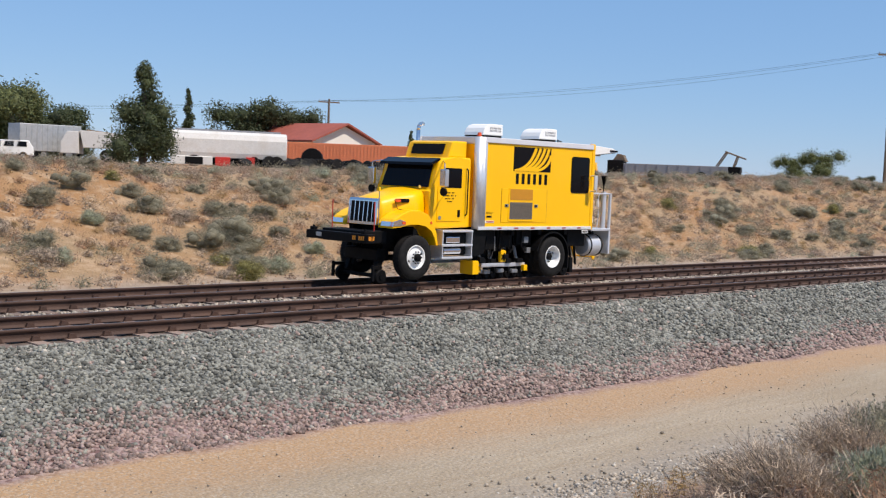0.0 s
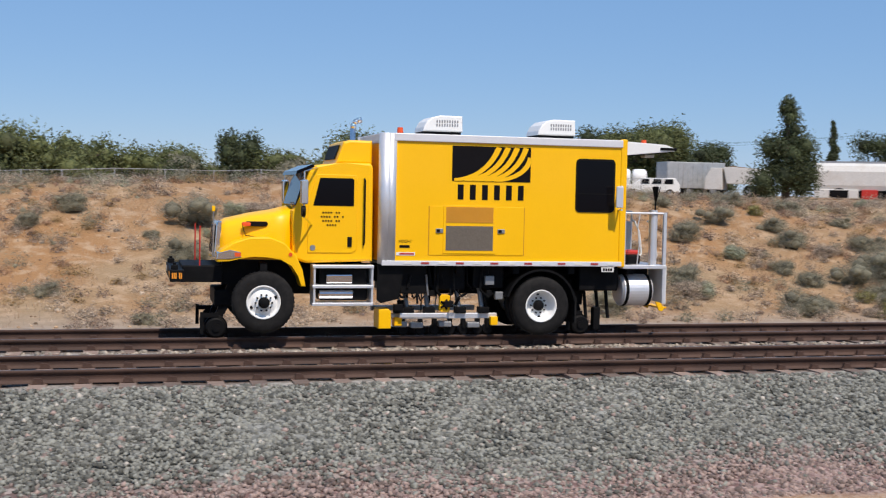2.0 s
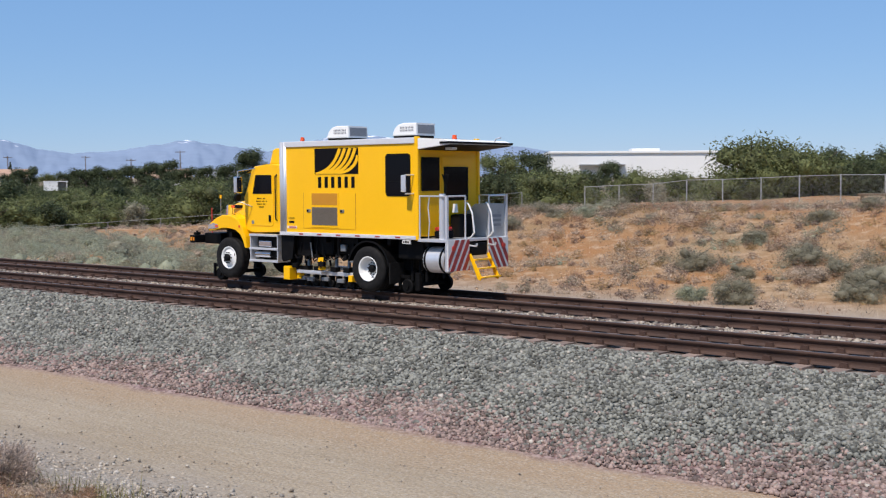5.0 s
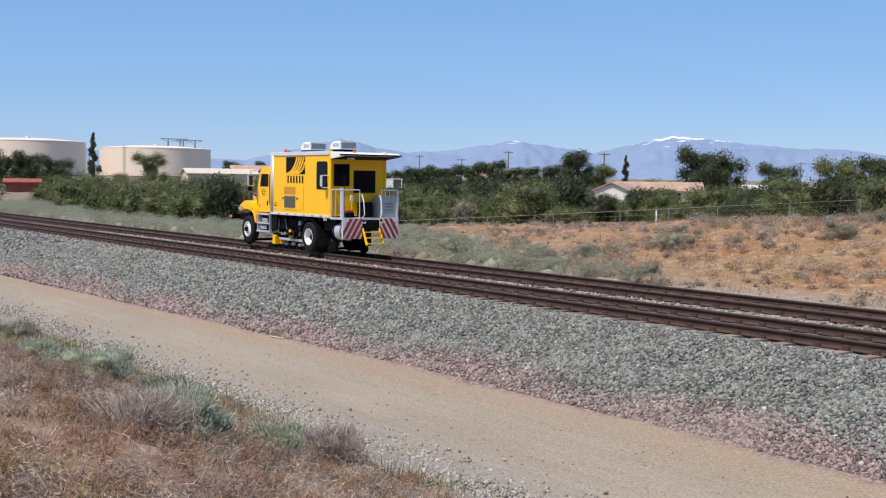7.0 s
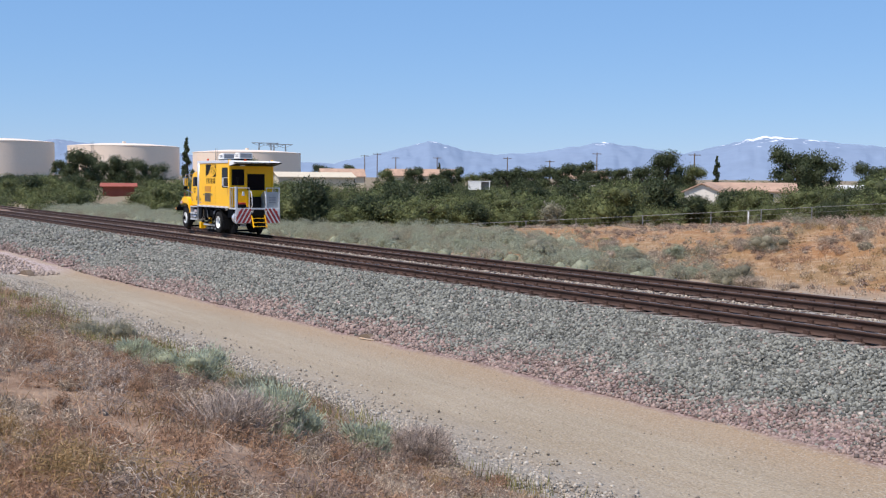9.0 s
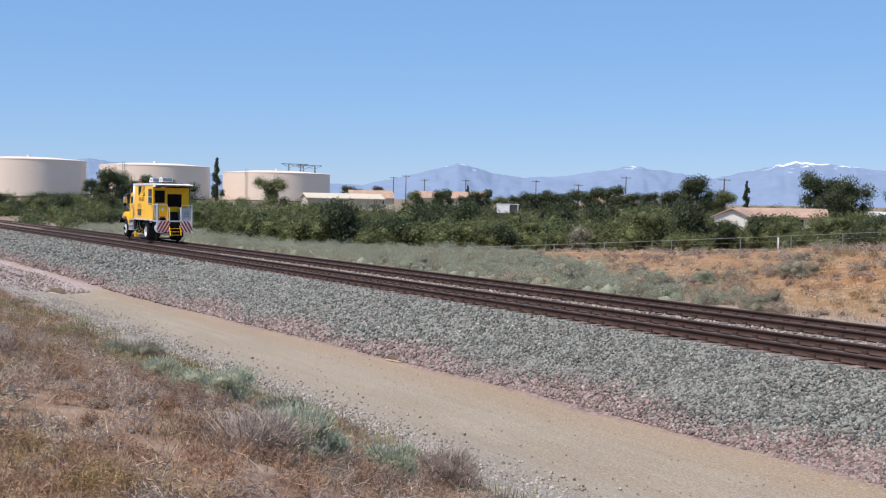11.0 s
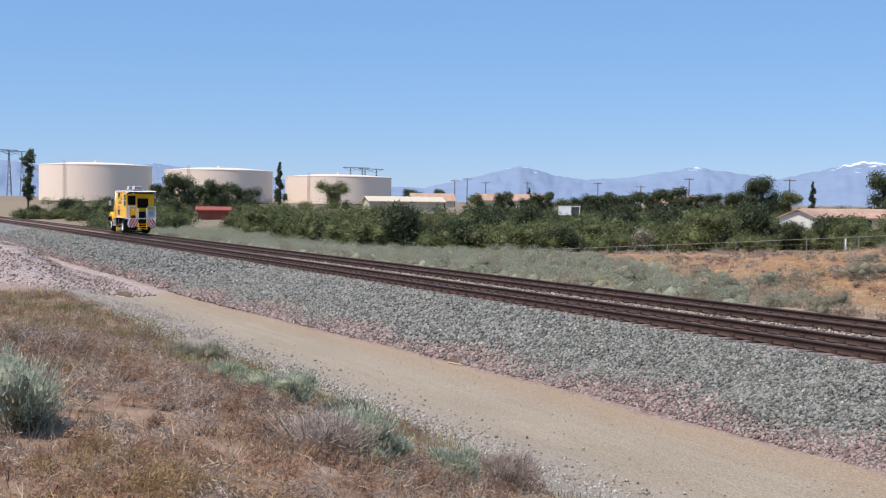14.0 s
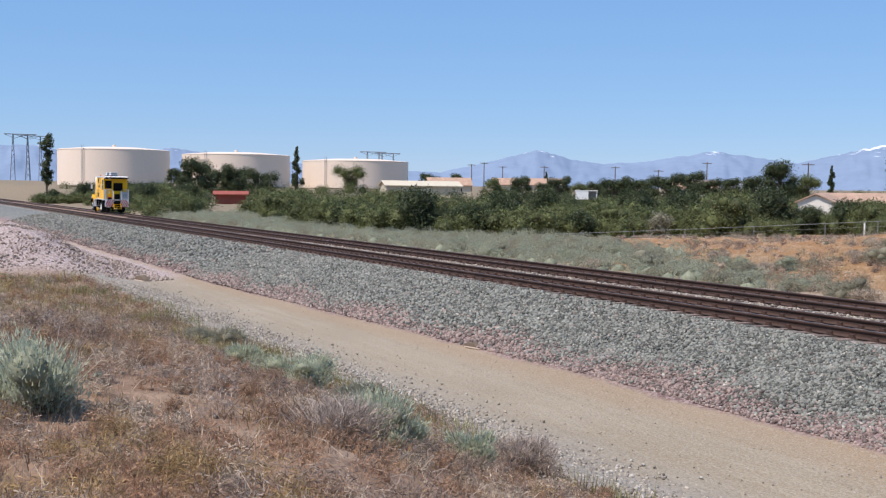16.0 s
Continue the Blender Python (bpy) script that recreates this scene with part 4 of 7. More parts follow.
for s in (-1, 1):
    cv = tp("chevron_board", bx(7.69, 7.715, min(s * 0.36, s * 1.14), max(s * 0.36, s * 1.14), 0.62, 1.34), WHITE_SHEET, pf, "red and white striped warning board")
    for k in range(5):
        sb = bmesh.new()
        y0 = 0.30 + 0.215 * k
        pts = []
        for yy, zz in ((y0, 0.62), (y0 + 0.13, 0.62), (y0 + 0.13 - 0.42, 1.34), (y0 - 0.42, 1.34)):
            pts.append((yy, zz))
        # clip the slanting stripe to the board
        def clip_to(ps, axis, val, keep_less):
            outp = []
            for i in range(len(ps)):
                a, b = ps[i], ps[(i + 1) % len(ps)]
                ia = (a[axis] <= val) == keep_less
                ib = (b[axis] <= val) == keep_less
                if ia:
                    outp.append(a)
                if ia != ib:
                    u = (val - a[axis]) / (b[axis] - a[axis])
                    outp.append((a[0] + u * (b[0] - a[0]), a[1] + u * (b[1] - a[1])))
            return outp
        pts = clip_to(clip_to(pts, 0, 0.365, False), 0, 1.135, True)
        if len(pts) > 2:
            lo_ = [sb.verts.new((7.714, s * a, b)) for a, b in pts]
            hi_ = [sb.verts.new((7.720, s * a, b)) for a, b in pts]
            sb.faces.new(lo_), sb.faces.new(hi_[::-1])
            for i in range(len(pts)):
                sb.faces.new((lo_[i], lo_[(i + 1) % len(pts)], hi_[(i + 1) % len(pts)], hi_[i]))
            tp("stripe", sb, RED_SHEET, cv)
        else:
            sb.free()
    for z in (1.15,):
        tp("tail_lamp", bar(bmesh.new(), (7.71, s * 0.95, z), (7.735, s * 0.95, z), 0.06, 16), RED_PAINT, cv)
    hr = tp("grab_handle", path_bar(bmesh.new(), [(7.70, s * 0.36, 1.36), (7.78, s * 0.36, 1.42), (7.86, s * 0.36, 1.50), (7.80, s * 0.36, 1.95), (7.70, s * 0.36, 2.15), (7.64, s * 0.36, 2.2)], 0.02, 8), WHITE, pf, "bent white grab handle")
    tp("grab_foot", path_bar(bmesh.new(), [(7.70, s * 0.36, 1.20), (7.92, s * 0.36, 1.18), (7.94, s * 0.36, 1.25)], 0.02, 8), ALU, hr)
ld = tp("folding_step", slab(bmesh.new(), [(7.68, 0.98), (7.74, 1.00), (8.06, 0.44), (8.02, 0.38), (7.95, 0.40)], -0.36, -0.32, bevel=0.006), YELLOW, label="yellow folding access steps")
tp("step_cheek", slab(bmesh.new(), [(7.68, 0.98), (7.74, 1.00), (8.06, 0.44), (8.02, 0.38), (7.95, 0.40)], 0.32, 0.36, bevel=0.006), YELLOW, ld)
for k in range(3):
    tp("step_tread", bx(7.70 + 0.13 * k, 7.86 + 0.13 * k, -0.33, 0.33, 0.84 - 0.2 * k, 0.87 - 0.2 * k), YELLOW, ld)
tp("coupling", bx(7.4, 7.72, -0.3, 0.3, 0.95, 1.25, bevel=0.03), BLACK_PAINT)
cabn = tp("platform_cabinet", slab(bmesh.new(), [(7.0, 1.36), (7.0, 1.98), (7.25, 2.16), (7.64, 2.16), (7.64, 1.36)], 0.42, 1.10, bevel=0.015), GALV, label="grey steel platform cabinet")
for k in range(3):
    tp("lettering_bar", bx(7.641, 7.648, 0.60, 0.95, 1.62 + 0.11 * k, 1.68 + 0.11 * k), GREY_METAL, cabn)
tp("drum", bx(6.95, 7.25, -0.15, 0.35, 1.36, 1.92, bevel=0.05), BLACK_PAINT)
tb = tp("tool_bag", bx(7.0, 7.32, -0.80, -0.45, 1.36, 1.54, bevel=0.03), BLACK_PAINT, label="black and red tool box")
tp("lid", bx(7.0, 7.30, -0.78, -0.47, 1.54, 1.63, bevel=0.03), RED_PAINT, tb)
tp("spray_bottle", bar(bmesh.new(), (7.58, -0.72, 1.98), (7.58, -0.72, 2.18), 0.07, 12, 0.05), WHITE_SHEET, label="white bottle with green cap")
bru = bmesh.new()
for k in range(26):
    a = random.uniform(-0.35, 0.35)
    bar(bru, (7.52, -0.98, 2.55), (7.52 + 0.33 * math.sin(a) * 0.6, -0.98 + random.uniform(-0.08, 0.08), 2.55 + 0.33 * math.cos(a)), 0.008, 4)
bru2 = tagged(tp("broom", bru, BLACK_PAINT, label="dark green broom head"), kind="stuff")
tp("broom_stick", bar(bmesh.new(), (7.50, -0.98, 1.40), (7.52, -0.98, 2.58), 0.014, 6), BLACK_PAINT, bru2)
# rear wall: door with window, side light
for y0, y1, z0, z1 in ((-0.98, -0.42, 2.52, 3.24), (-0.18, 0.66, 2.28, 3.02)):
    rw = bmesh.new()
    box(rw, 6.80, 6.835, y0 - 0.04, y1 + 0.04, z0 - 0.04, z1 + 0.04, bevel=0.012)
    ro = tp("rear_window", rw, BLACK_PAINT, body)
    tp("pane", bx(6.834, 6.84, y0, y1, z0, z1), GLASS, ro)
tp("rear_door", bx(6.80, 6.822, -0.28, 0.76, 1.40, 3.30, bevel=0.006), YELLOW, body)
cn = tp("canopy", slab(bmesh.new(), [(6.82, 3.46), (6.82, 3.72), (7.62, 3.68), (7.80, 3.62), (7.80, 3.56)], -1.16, 1.16, bevel=0.01), WHITE, label="sloping white canopy with dark edge")
tp("canopy_edge", bx(7.50, 7.84, -1.18, 1.18, 3.575, 3.625, bevel=0.008), BLACK_PAINT, cn)
# Thin black sheet over the whole underside of the white canopy.
tp("canopy_underside", slab(bmesh.new(), [(6.84, 3.445), (6.84, 3.456), (7.80, 3.556), (7.80, 3.545)], -1.12, 1.12), BLACK_PAINT, cn)
tp("work_lamp", bx(7.35, 7.55, -0.80, -0.60, 3.44, 3.50, bevel=0.01), WHITE, cn)
tp("camera_arm", path_bar(bmesh.new(), [(7.75, 0.55, 3.62), (7.80, 0.55, 3.72), (7.95, 0.55, 3.74)], 0.018, 6), ALU, cn)


# wheels
def wheel(x, y, z, side, rear):
    """A tyre with tread, white disc rim, black hub and nuts; turns about y."""
    R = 0.545
    holder = new("wheel")
    holder.parent = truck
    holder.location = (x, y, z)
    tagged(holder, "large black truck wheel with white steel rim")
    d = side
    tyre = turned(bmesh.new(), [(0.31, -0.14 * d), (0.42, -0.155 * d), (0.50, -0.14 * d), (R, -0.11 * d), (R, 0.11 * d), (0.50, 0.14 * d), (0.42, 0.155 * d), (0.31, 0.14 * d)], 40, caps=False)
    ty = part("tyre", tyre, RUBBER, holder, "", True)
    lug = bmesh.new()
    for k in range(44):
        a = 2 * math.pi * k / 44
        for s in (-1, 1):
            r = bmesh.ops.create_cube(lug, size=1, matrix=Matrix.Rotation(a, 4, "Y") @ Matrix.Translation((0, s * 0.07, R + 0.002)) @ Matrix.Diagonal((0.045, 0.08, 0.016, 1)))
    tagged(part("tread", lug, RUBBER, ty), kind="stuff")
    if not rear:
        rim = turned(bmesh.new(), [(0.31, 0.10 * d), (0.30, 0.15 * d), (0.275, 0.14 * d), (0.26, 0.10 * d), (0.22, 0.11 * d), (0.16, 0.16 * d), (0.09, 0.165 * d)], 36, caps=False)
    else:
        rim = turned(bmesh.new(), [(0.31, 0.12 * d), (0.305, 0.15 * d), (0.28, 0.14 * d), (0.265, 0.04 * d), (0.22, -0.03 * d), (0.15, -0.04 * d), (0.09, -0.04 * d)], 36, caps=False)
    ri = part("rim", rim, WHITE, holder, "white painted steel rim", True)
    hub_y = 0.165 if not rear else -0.04
    hb_ = turned(bmesh.new(), [(0.10, hub_y * d), (0.10, (hub_y + 0.05) * d), (0.07, (hub_y + 0.09) * d), (0.02, (hub_y + 0.10) * d)], 18)
    part("hub", hb_, BLACK_PAINT, ri)
    for k in range(10):
        a = 2 * math.pi * k / 10
        p = Vector((0.145 * math.cos(a), 0, 0.145 * math.sin(a)))
        yy = (0.165 if not rear else -0.036) * d
        part("nut", bar(bmesh.new(), p + Vector((0, yy - 0.01 * d, 0)), p + Vector((0, yy + 0.03 * d, 0)), 0.017, 6), BLACK_PAINT, ri)
    for k in range(2):
        a = math.pi * k + 0.4
        p = Vector((0.225 * math.cos(a), 0, 0.225 * math.sin(a)))
        yy = (0.112 if not rear else -0.025) * d
        part("hand_hole", bar(bmesh.new(), p + Vector((0, yy - 0.012 * d, 0)), p + Vector((0, yy + 0.006 * d, 0)), 0.032, 12), DECAL, ri)
    return holder


REAR_WHEELS = []
for s in (-1, 1):
    wheel(0.0, s * 0.98, 0.665, s, False)
    REAR_WHEELS.append(wheel(5.18, s * 1.0, 0.58, s, True))
    REAR_WHEELS.append(wheel(5.18, s * 0.68, 0.58, s, True))


# ---- stones, grass, shrubs, trees ----
rng = np.random.default_rng(7)


def flat_height(x, y):
    """Ground height of the near strips, for whole arrays."""
    return run_out(x, y, np.interp(y + toe_shift(x, y), *ACROSS)) + heap_height(x, y)


CUBE = np.array([(a, b, c) for a in (-1, 1) for b in (-1, 1) for c in (-1, 1)], float)
CUBE_F = np.array([(0, 1, 3, 2), (4, 6, 7, 5), (0, 4, 5, 1), (2, 3, 7, 6), (0, 2, 6, 4), (1, 5, 7, 3)])


def turns(n):
    """n random rotations as matrices."""
    q = rng.normal(size=(n, 4))
    q /= np.linalg.norm(q, axis=1)[:, None]
    w, x, y, z = q.T
    return np.stack([1 - 2 * (y * y + z * z), 2 * (x * y - z * w), 2 * (x * z + y * w), 2 * (x * y + z * w), 1 - 2 * (x * x + z * z), 2 * (y * z - x * w), 2 * (x * z - y * w), 2 * (y * z + x * w), 1 - 2 * (x * x + y * y)], 1).reshape(n, 3, 3)


def stones(name, x, y, half, mat, label, lift=0.3):
    n = len(x)
    v = CUBE[None] * (0.55 + 0.45 * rng.random((n, 8, 1))) * half[:, None, None] * (0.7 + 0.6 * rng.random((n, 1, 3)))
    v = np.einsum("nij,nkj->nki", turns(n), v)
    v += np.stack([x, y, flat_height(x, y) + half * lift], 1)[:, None]
    f = (CUBE_F[None] + 8 * np.arange(n)[:, None, None]).reshape(-1, 4)
    return tagged(mesh_object(name, v.reshape(-1, 3), f, mat, label, "stuff"), category="gravel")


GREY_STONE = material("grey_green_crushed_stone", (0.170, 0.170, 0.148), 0.9, 0, 0.30, 2.0, 0, 30, random_by="island")
PINK_STONE = material("pinkish_crushed_stone", (0.235, 0.172, 0.15), 0.9, 0, 0.27, 2.0, 0, 30, random_by="island")
BEIGE_STONE = material("beige_dusty_stone", (0.30, 0.255, 0.205), 0.9, 0, 0.22, 2.0, 0, 30, random_by="island")
SPOIL_STONE = material("dusty_spoil_stone", (0.32, 0.25, 0.21), 0.9, 0, 0.25, 2.0, 0, 30, random_by="island")
PALE_STONE = material("pale_crushed_stone", (0.36, 0.325, 0.28), 0.9, 0, 0.18, 2.0, 0, 30, random_by="island")


def strip(n, x0, x1, y0, y1):
    return rng.uniform(x0, x1, n), rng.uniform(y0, y1, n)


for n, x0, x1, big in ((92000, -24, 22, 0.029), (32000, -52, -24, 0.038), (12000, -130, -52, 0.055), (18000, 22, 46, 0.038)):
    x, y = strip(n, x0, x1, 12.0, 17.05)
    ok = y + toe_shift(x, y) > 13.55
    x, y = x[ok], y[ok]
    n = len(x)
    h = big * rng.uniform(0.55, 1.25, n)
    pinkish = rng.random(n) < np.clip((14.75 - y - toe_shift(x, y) + 0.3 * np.sin(x * 0.9)) / 0.9, 0.03, 0.93)
    light = rng.random(n) < 0.02
    stones("ballast_stones", x[~pinkish & ~light], y[~pinkish & ~light], h[~pinkish & ~light], GREY_STONE, "grey crushed-stone ballast beside the rails")
    stones("ballast_stones", x[pinkish & ~light], y[pinkish & ~light], h[pinkish & ~light], PINK_STONE, "pinkish crushed stone at the ballast toe")
    stones("ballast_stones", x[light], y[light], h[light], PALE_STONE, "pale stones scattered in the ballast")
x, y = strip(9000, -60, 40, 19.3, 20.75)
stones("ballast_stones", x, y, 0.035 * rng.uniform(0.5, 1.2, 9000), BEIGE_STONE, "pale dusty ballast between the two tracks")
x = rng.uniform(-48, 30, 24000)
y = 8.65 + 0.55 * rng.normal(size=24000)
stones("verge_gravel", x, y, 0.017 * rng.uniform(0.4, 1.5, 24000), BEIGE_STONE, "pale gravel along the dirt road edge")
x = rng.uniform(-50, 30, 5000)
y = 8.7 + 0.55 * rng.normal(size=5000)
stones("verge_gravel", x, y, 0.018 * rng.uniform(0.4, 1.7, 5000), PALE_STONE, "grey gravel along the dirt road edge")
x, y = strip(1500, -50, 30, 9.6, 13.5)
stones("road_pebbles", x, y, 0.007 * rng.uniform(0.5, 1.8, 1500), BEIGE_STONE, "small loose pebbles on the dirt road")
x, y = strip(9000, -76, -50, 0, 11.5)
stones("spoil_gravel", x, y, 0.032 * rng.uniform(0.5, 1.6, 9000), SPOIL_STONE, "pinkish spoil heap gravel")


def blades(name, x, y, tall, wide, lean, mat, label, height=flat_height, kind="stuff"):
    """Thin upright leaves, three corners each, leaning all ways."""
    n = len(x)
    a = rng.uniform(0, 2 * np.pi, n)
    z = height(x, y) - 0.05
    b = rng.uniform(0, 2 * np.pi, n)
    l = tall * lean * rng.random(n)
    v = np.empty((n, 3, 3))
    v[:, 0] = np.stack([x - wide * np.cos(a), y - wide * np.sin(a), z], 1)
    v[:, 1] = np.stack([x + wide * np.cos(a), y + wide * np.sin(a), z], 1)
    v[:, 2] = np.stack([x + l * np.cos(b), y + l * np.sin(b), z + tall], 1)
    f = np.arange(3 * n).reshape(n, 3)
    return tagged(mesh_object(name, v.reshape(-1, 3), f, mat, label, kind), category="grass")


def tufted(n, x0, x1, y0, y1, per=14, r=0.16, patch=None):
    cx, cy = rng.uniform(x0, x1, n // per), rng.uniform(y0, y1, n // per)
    if patch is not None:
        ok = np.array([noise.noise((a * 0.8, b * 0.8, patch * 7.0)) > -0.08 for a, b in zip(cx, cy)])
        cx, cy = cx[ok], cy[ok]
    k = rng.integers(0, len(cx), n)
    return cx[k] + rng.normal(0, r, n), cy[k] + rng.normal(0, r, n)


for n, x0, x1, y0, y1, mat, tall, wide, label in (
        (26000, -24, -5, -2.0, 7.4, STRAW, 0.075, 0.005, "dry reddish-brown grass on the bank"),
        (22000, -24, -5, -2.0, 7.5, STRAW_PALE, 0.10, 0.004, "pale dry grass stems on the bank"),
        (16000, -24, -5, -2.0, 7.5, MAUVE, 0.09, 0.005, "mauve-grey dead grass on the bank"),
        (14000, -24, -5, -2.0, 7.6, GOLDEN, 0.10, 0.005, "golden brown grass clumps on the bank"),
        (9000, -49, -24, -4, 7.6, MAUVE, 0.14, 0.009, "mauve-grey dead grass on the bank"),
        (14000, -49, -24, -4, 7.4, STRAW, 0.13, 0.010, "dry reddish-brown grass on the bank"),
        (11000, -49, -24, -4, 7.6, GOLDEN, 0.15, 0.010, "golden brown grass clumps on the bank"),
        (11000, -49, -24, -4, 7.6, STRAW_PALE, 0.16, 0.008, "pale dry grass stems on the bank"),
        (7000, 7, 24, 2.5, 7.6, STRAW_PALE, 0.2, 0.006, "pale dry grass stems on the bank"),
        (5000, 7, 24, 2.5, 7.6, STRAW, 0.15, 0.006, "dry reddish-brown grass on the bank")):
    x, y = tufted(n, x0, x1, y0, y1, 18, 0.11, patch={STRAW: None, MAUVE: 2, GOLDEN: 5}.get(mat, 3))
    blades("dry_grass", x, y, 0.03 + tall * rng.uniform(0.3, 1.6, n), wide * rng.uniform(0.6, 1.4, n), 1.3, mat, label)
for n, x0, x1, y0, y1 in ((7000, -25, -15, 5.4, 7.8), (9000, -49, -25, 3.0, 7.8), (600, -15, -11, 6.4, 7.8)):
    x, y = tufted(n, x0, x1, y0, y1, 60, 0.3)
    blades("green_grass", x, y, 0.30 * rng.uniform(0.5, 1.3, n), 0.008 * rng.uniform(0.6, 1.4, n), 0.5, GREEN_GRASS, "fresh green grass along the road edge")


def leaf_arrays(centres, size, long=1.8):
    """A flat four-cornered leaf at each centre, turned at random."""
    n = len(centres)
    s = size * (0.6 + 0.8 * rng.random(n))
    base = np.array([(-1, -0.8 / long, 0), (1, 0, 0.1), (-0.7, 0.8 / long, 0)])
    v = np.einsum("nij,kj->nki", turns(n), base) * s[:, None, None] + centres[:, None]
    return v.reshape(-1, 3), np.arange(3 * n).reshape(n, 3)


def in_blobs(n, blobs, shell=0.55):
    """Random places in a heap of balls (x, y, z, rx, ry, rz), mostly near their skins."""
    w = np.array([b[3] * b[4] + b[4] * b[5] for b in blobs])
    k = rng.choice(len(blobs), n, p=w / w.sum())
    d = rng.normal(size=(n, 3))
    d /= np.linalg.norm(d, axis=1)[:, None]
    r = shell + (1 - shell) * rng.random(n)
    r *= 1 + 0.18 * rng.normal(size=n)
    b = np.array(blobs)[k]
    return b[:, :3] + d * b[:, 3:] * r[:, None]


ball = bmesh.new()
bmesh.ops.create_icosphere(ball, subdivisions=1, radius=1.0)
BALL = np.array([v.co[:] for v in ball.verts])
BALL_F = np.array([[v.index for v in f.verts] for f in ball.faces])
ball.free()


def cores(blobs, size, first=0):
    """Lumpy leaf masses inside a crown, so that it is dense without being a ball."""
    b = np.array(blobs, float)
    n = len(b)
    v = BALL[None] * (size * (1 + 0.16 * rng.normal(size=(n, len(BALL), 1)))) * b[:, None, 3:] + b[:, None, :3]
    return v.reshape(-1, 3), (BALL_F[None] + len(BALL) * np.arange(n)[:, None, None]).reshape(-1, 3) + first


def plant(name, label, category, blobs, n_leaf, leaf, mat, stem=(), stem_mat=None, group="", long=1.8, core=0.52):
    """A plant with a leafy crown and tapered stems; returned at the origin to be copied."""
    ob = thing(name, label, category, group)
    c = in_blobs(n_leaf, blobs)
    c[:, 2] = np.maximum(c[:, 2], 0.03)
    v, f = leaf_arrays(c, leaf, long)
    cv, cf = cores(blobs, core, len(v))
    cv[:, 2] = np.maximum(cv[:, 2], -0.05)
    mesh_object("crown", np.concatenate([v, cv]), np.concatenate([f, cf]), mat, "", "", ob, smooth=True)
    bm = bmesh.new()
    for a, b, r0, r1 in stem:
        bar(bm, a, b, r0, 7, r1)
    if stem:
        part("trunk", bm, stem_mat or BARK, ob)
    return ob


def heap(n, wide, tall, low=0.25, seed=0):
    r_ = random.Random(seed)
    out = []
    for k in range(n):
        a, d = r_.uniform(0, 6.28), wide * 0.62 * math.sqrt(r_.random())
        s = r_.uniform(0.28, 0.52)
        z = tall * r_.uniform(low, 0.95 - s * 0.55)
        z *= 1 - 0.35 * d / wide
        out.append((d * math.cos(a), d * math.sin(a), z, wide * s, wide * s * r_.uniform(0.8, 1.2), tall * s * 0.75))
    return out


def limbs(n, tall, spread_, r, seed):
    r_ = random.Random(seed)
    out = [((0, 0, -0.1), (0, 0, tall * 0.45), r, r * 0.7)]
    for k in range(n):
        a = r_.uniform(0, 6.28)
        z = tall * r_.uniform(0.12, 0.42)
        out.append(((0, 0, z), (spread_ * 0.6 * math.cos(a), spread_ * 0.6 * math.sin(a), tall * r_.uniform(0.5, 0.82)), r * 0.55, r * 0.15))
    return out


SHRUBS = []
for k, (mat, w, t, lab) in enumerate(((LEAF_GREY, 0.52, 0.62, "round grey-green sagebrush"), (LEAF_GREY, 0.72, 0.70, "wide grey-green sagebrush"), (SAGE_PALE, 0.50, 0.50, "low pale green sagebrush"),
                                     (STRAW_PALE, 0.50, 0.50, "dry straw-coloured brush"), (LEAF_GREY, 0.95, 0.85, "large grey sagebrush clump"), (GREEN_GRASS, 0.55, 0.55, "olive green brush"))):
    SHRUBS.append(plant("sagebrush", lab + " on the sandy bank", "shrub", heap(9, w, t, 0.15, k) + [(0, 0, t * 0.22, w * 0.7, w * 0.7, t * 0.3)], 10000, 0.019, mat, limbs(5, t, w, 0.02, k), group="sagebrush on the bank", long=3.2, core=0.50))


def bank_z(x, y):
    return ground_height(x, y)


def put(proto, x, y, size=1.0, turn=0.0, sink=0.04, used=set()):
    """Stands a copy of a plant on the ground; the first use takes the plant itself."""
    m = pose(x, y, bank_z(x, y) - sink, 0, 0, turn)
    ob = proto
    if proto.name in used:
        ob = copy_thing(proto, m)
    used.add(proto.name)
    ob.matrix_basis = m
    ob.scale = (size, size, size * (0.9 + 0.2 * ((x * 7.3) % 1)))
    return ob


# shrubs that stand out on the far bank
BANK_SHRUBS = [(10.3, 32.8), (10.3, 28.5), (12.7, 28.0), (-9.5, 31.9), (-7.8, 31.9), (-12.7, 32.0), (-15.3, 33.8), (-15.8, 30.9), (-8.5, 28.2), (-12.7, 27.1), (-14.0, 27.3), (-10.0, 28.5),
               (6.6, 32.4), (5.7, 30.9), (4.6, 30.6), (3.8, 29.8), (3.5, 35.2), (10.0, 35.6), (27.8, 31.3), (34.7, 35.8), (28.4, 36.1), (17.7, 33.9), (18.7, 32.4), (21.3, 33.4), (24.2, 33.2),
               (28.2, 34.8), (21.7, 30.4), (21.5, 28.0), (22.5, 27.9), (18.1, 27.6), (19.8, 31.3), (68.9, 30.5), (69.3, 32.6)]
for k, (x, y) in enumerate(site(*p) for p in BANK_SHRUBS):
    put(SHRUBS[(0, 1, 4, 0, 2, 1)[k % 6]], x, y, (1.05, 1.25, 0.95, 1.15)[k % 4], k * 47)
r1 = random.Random(11)
count = 0
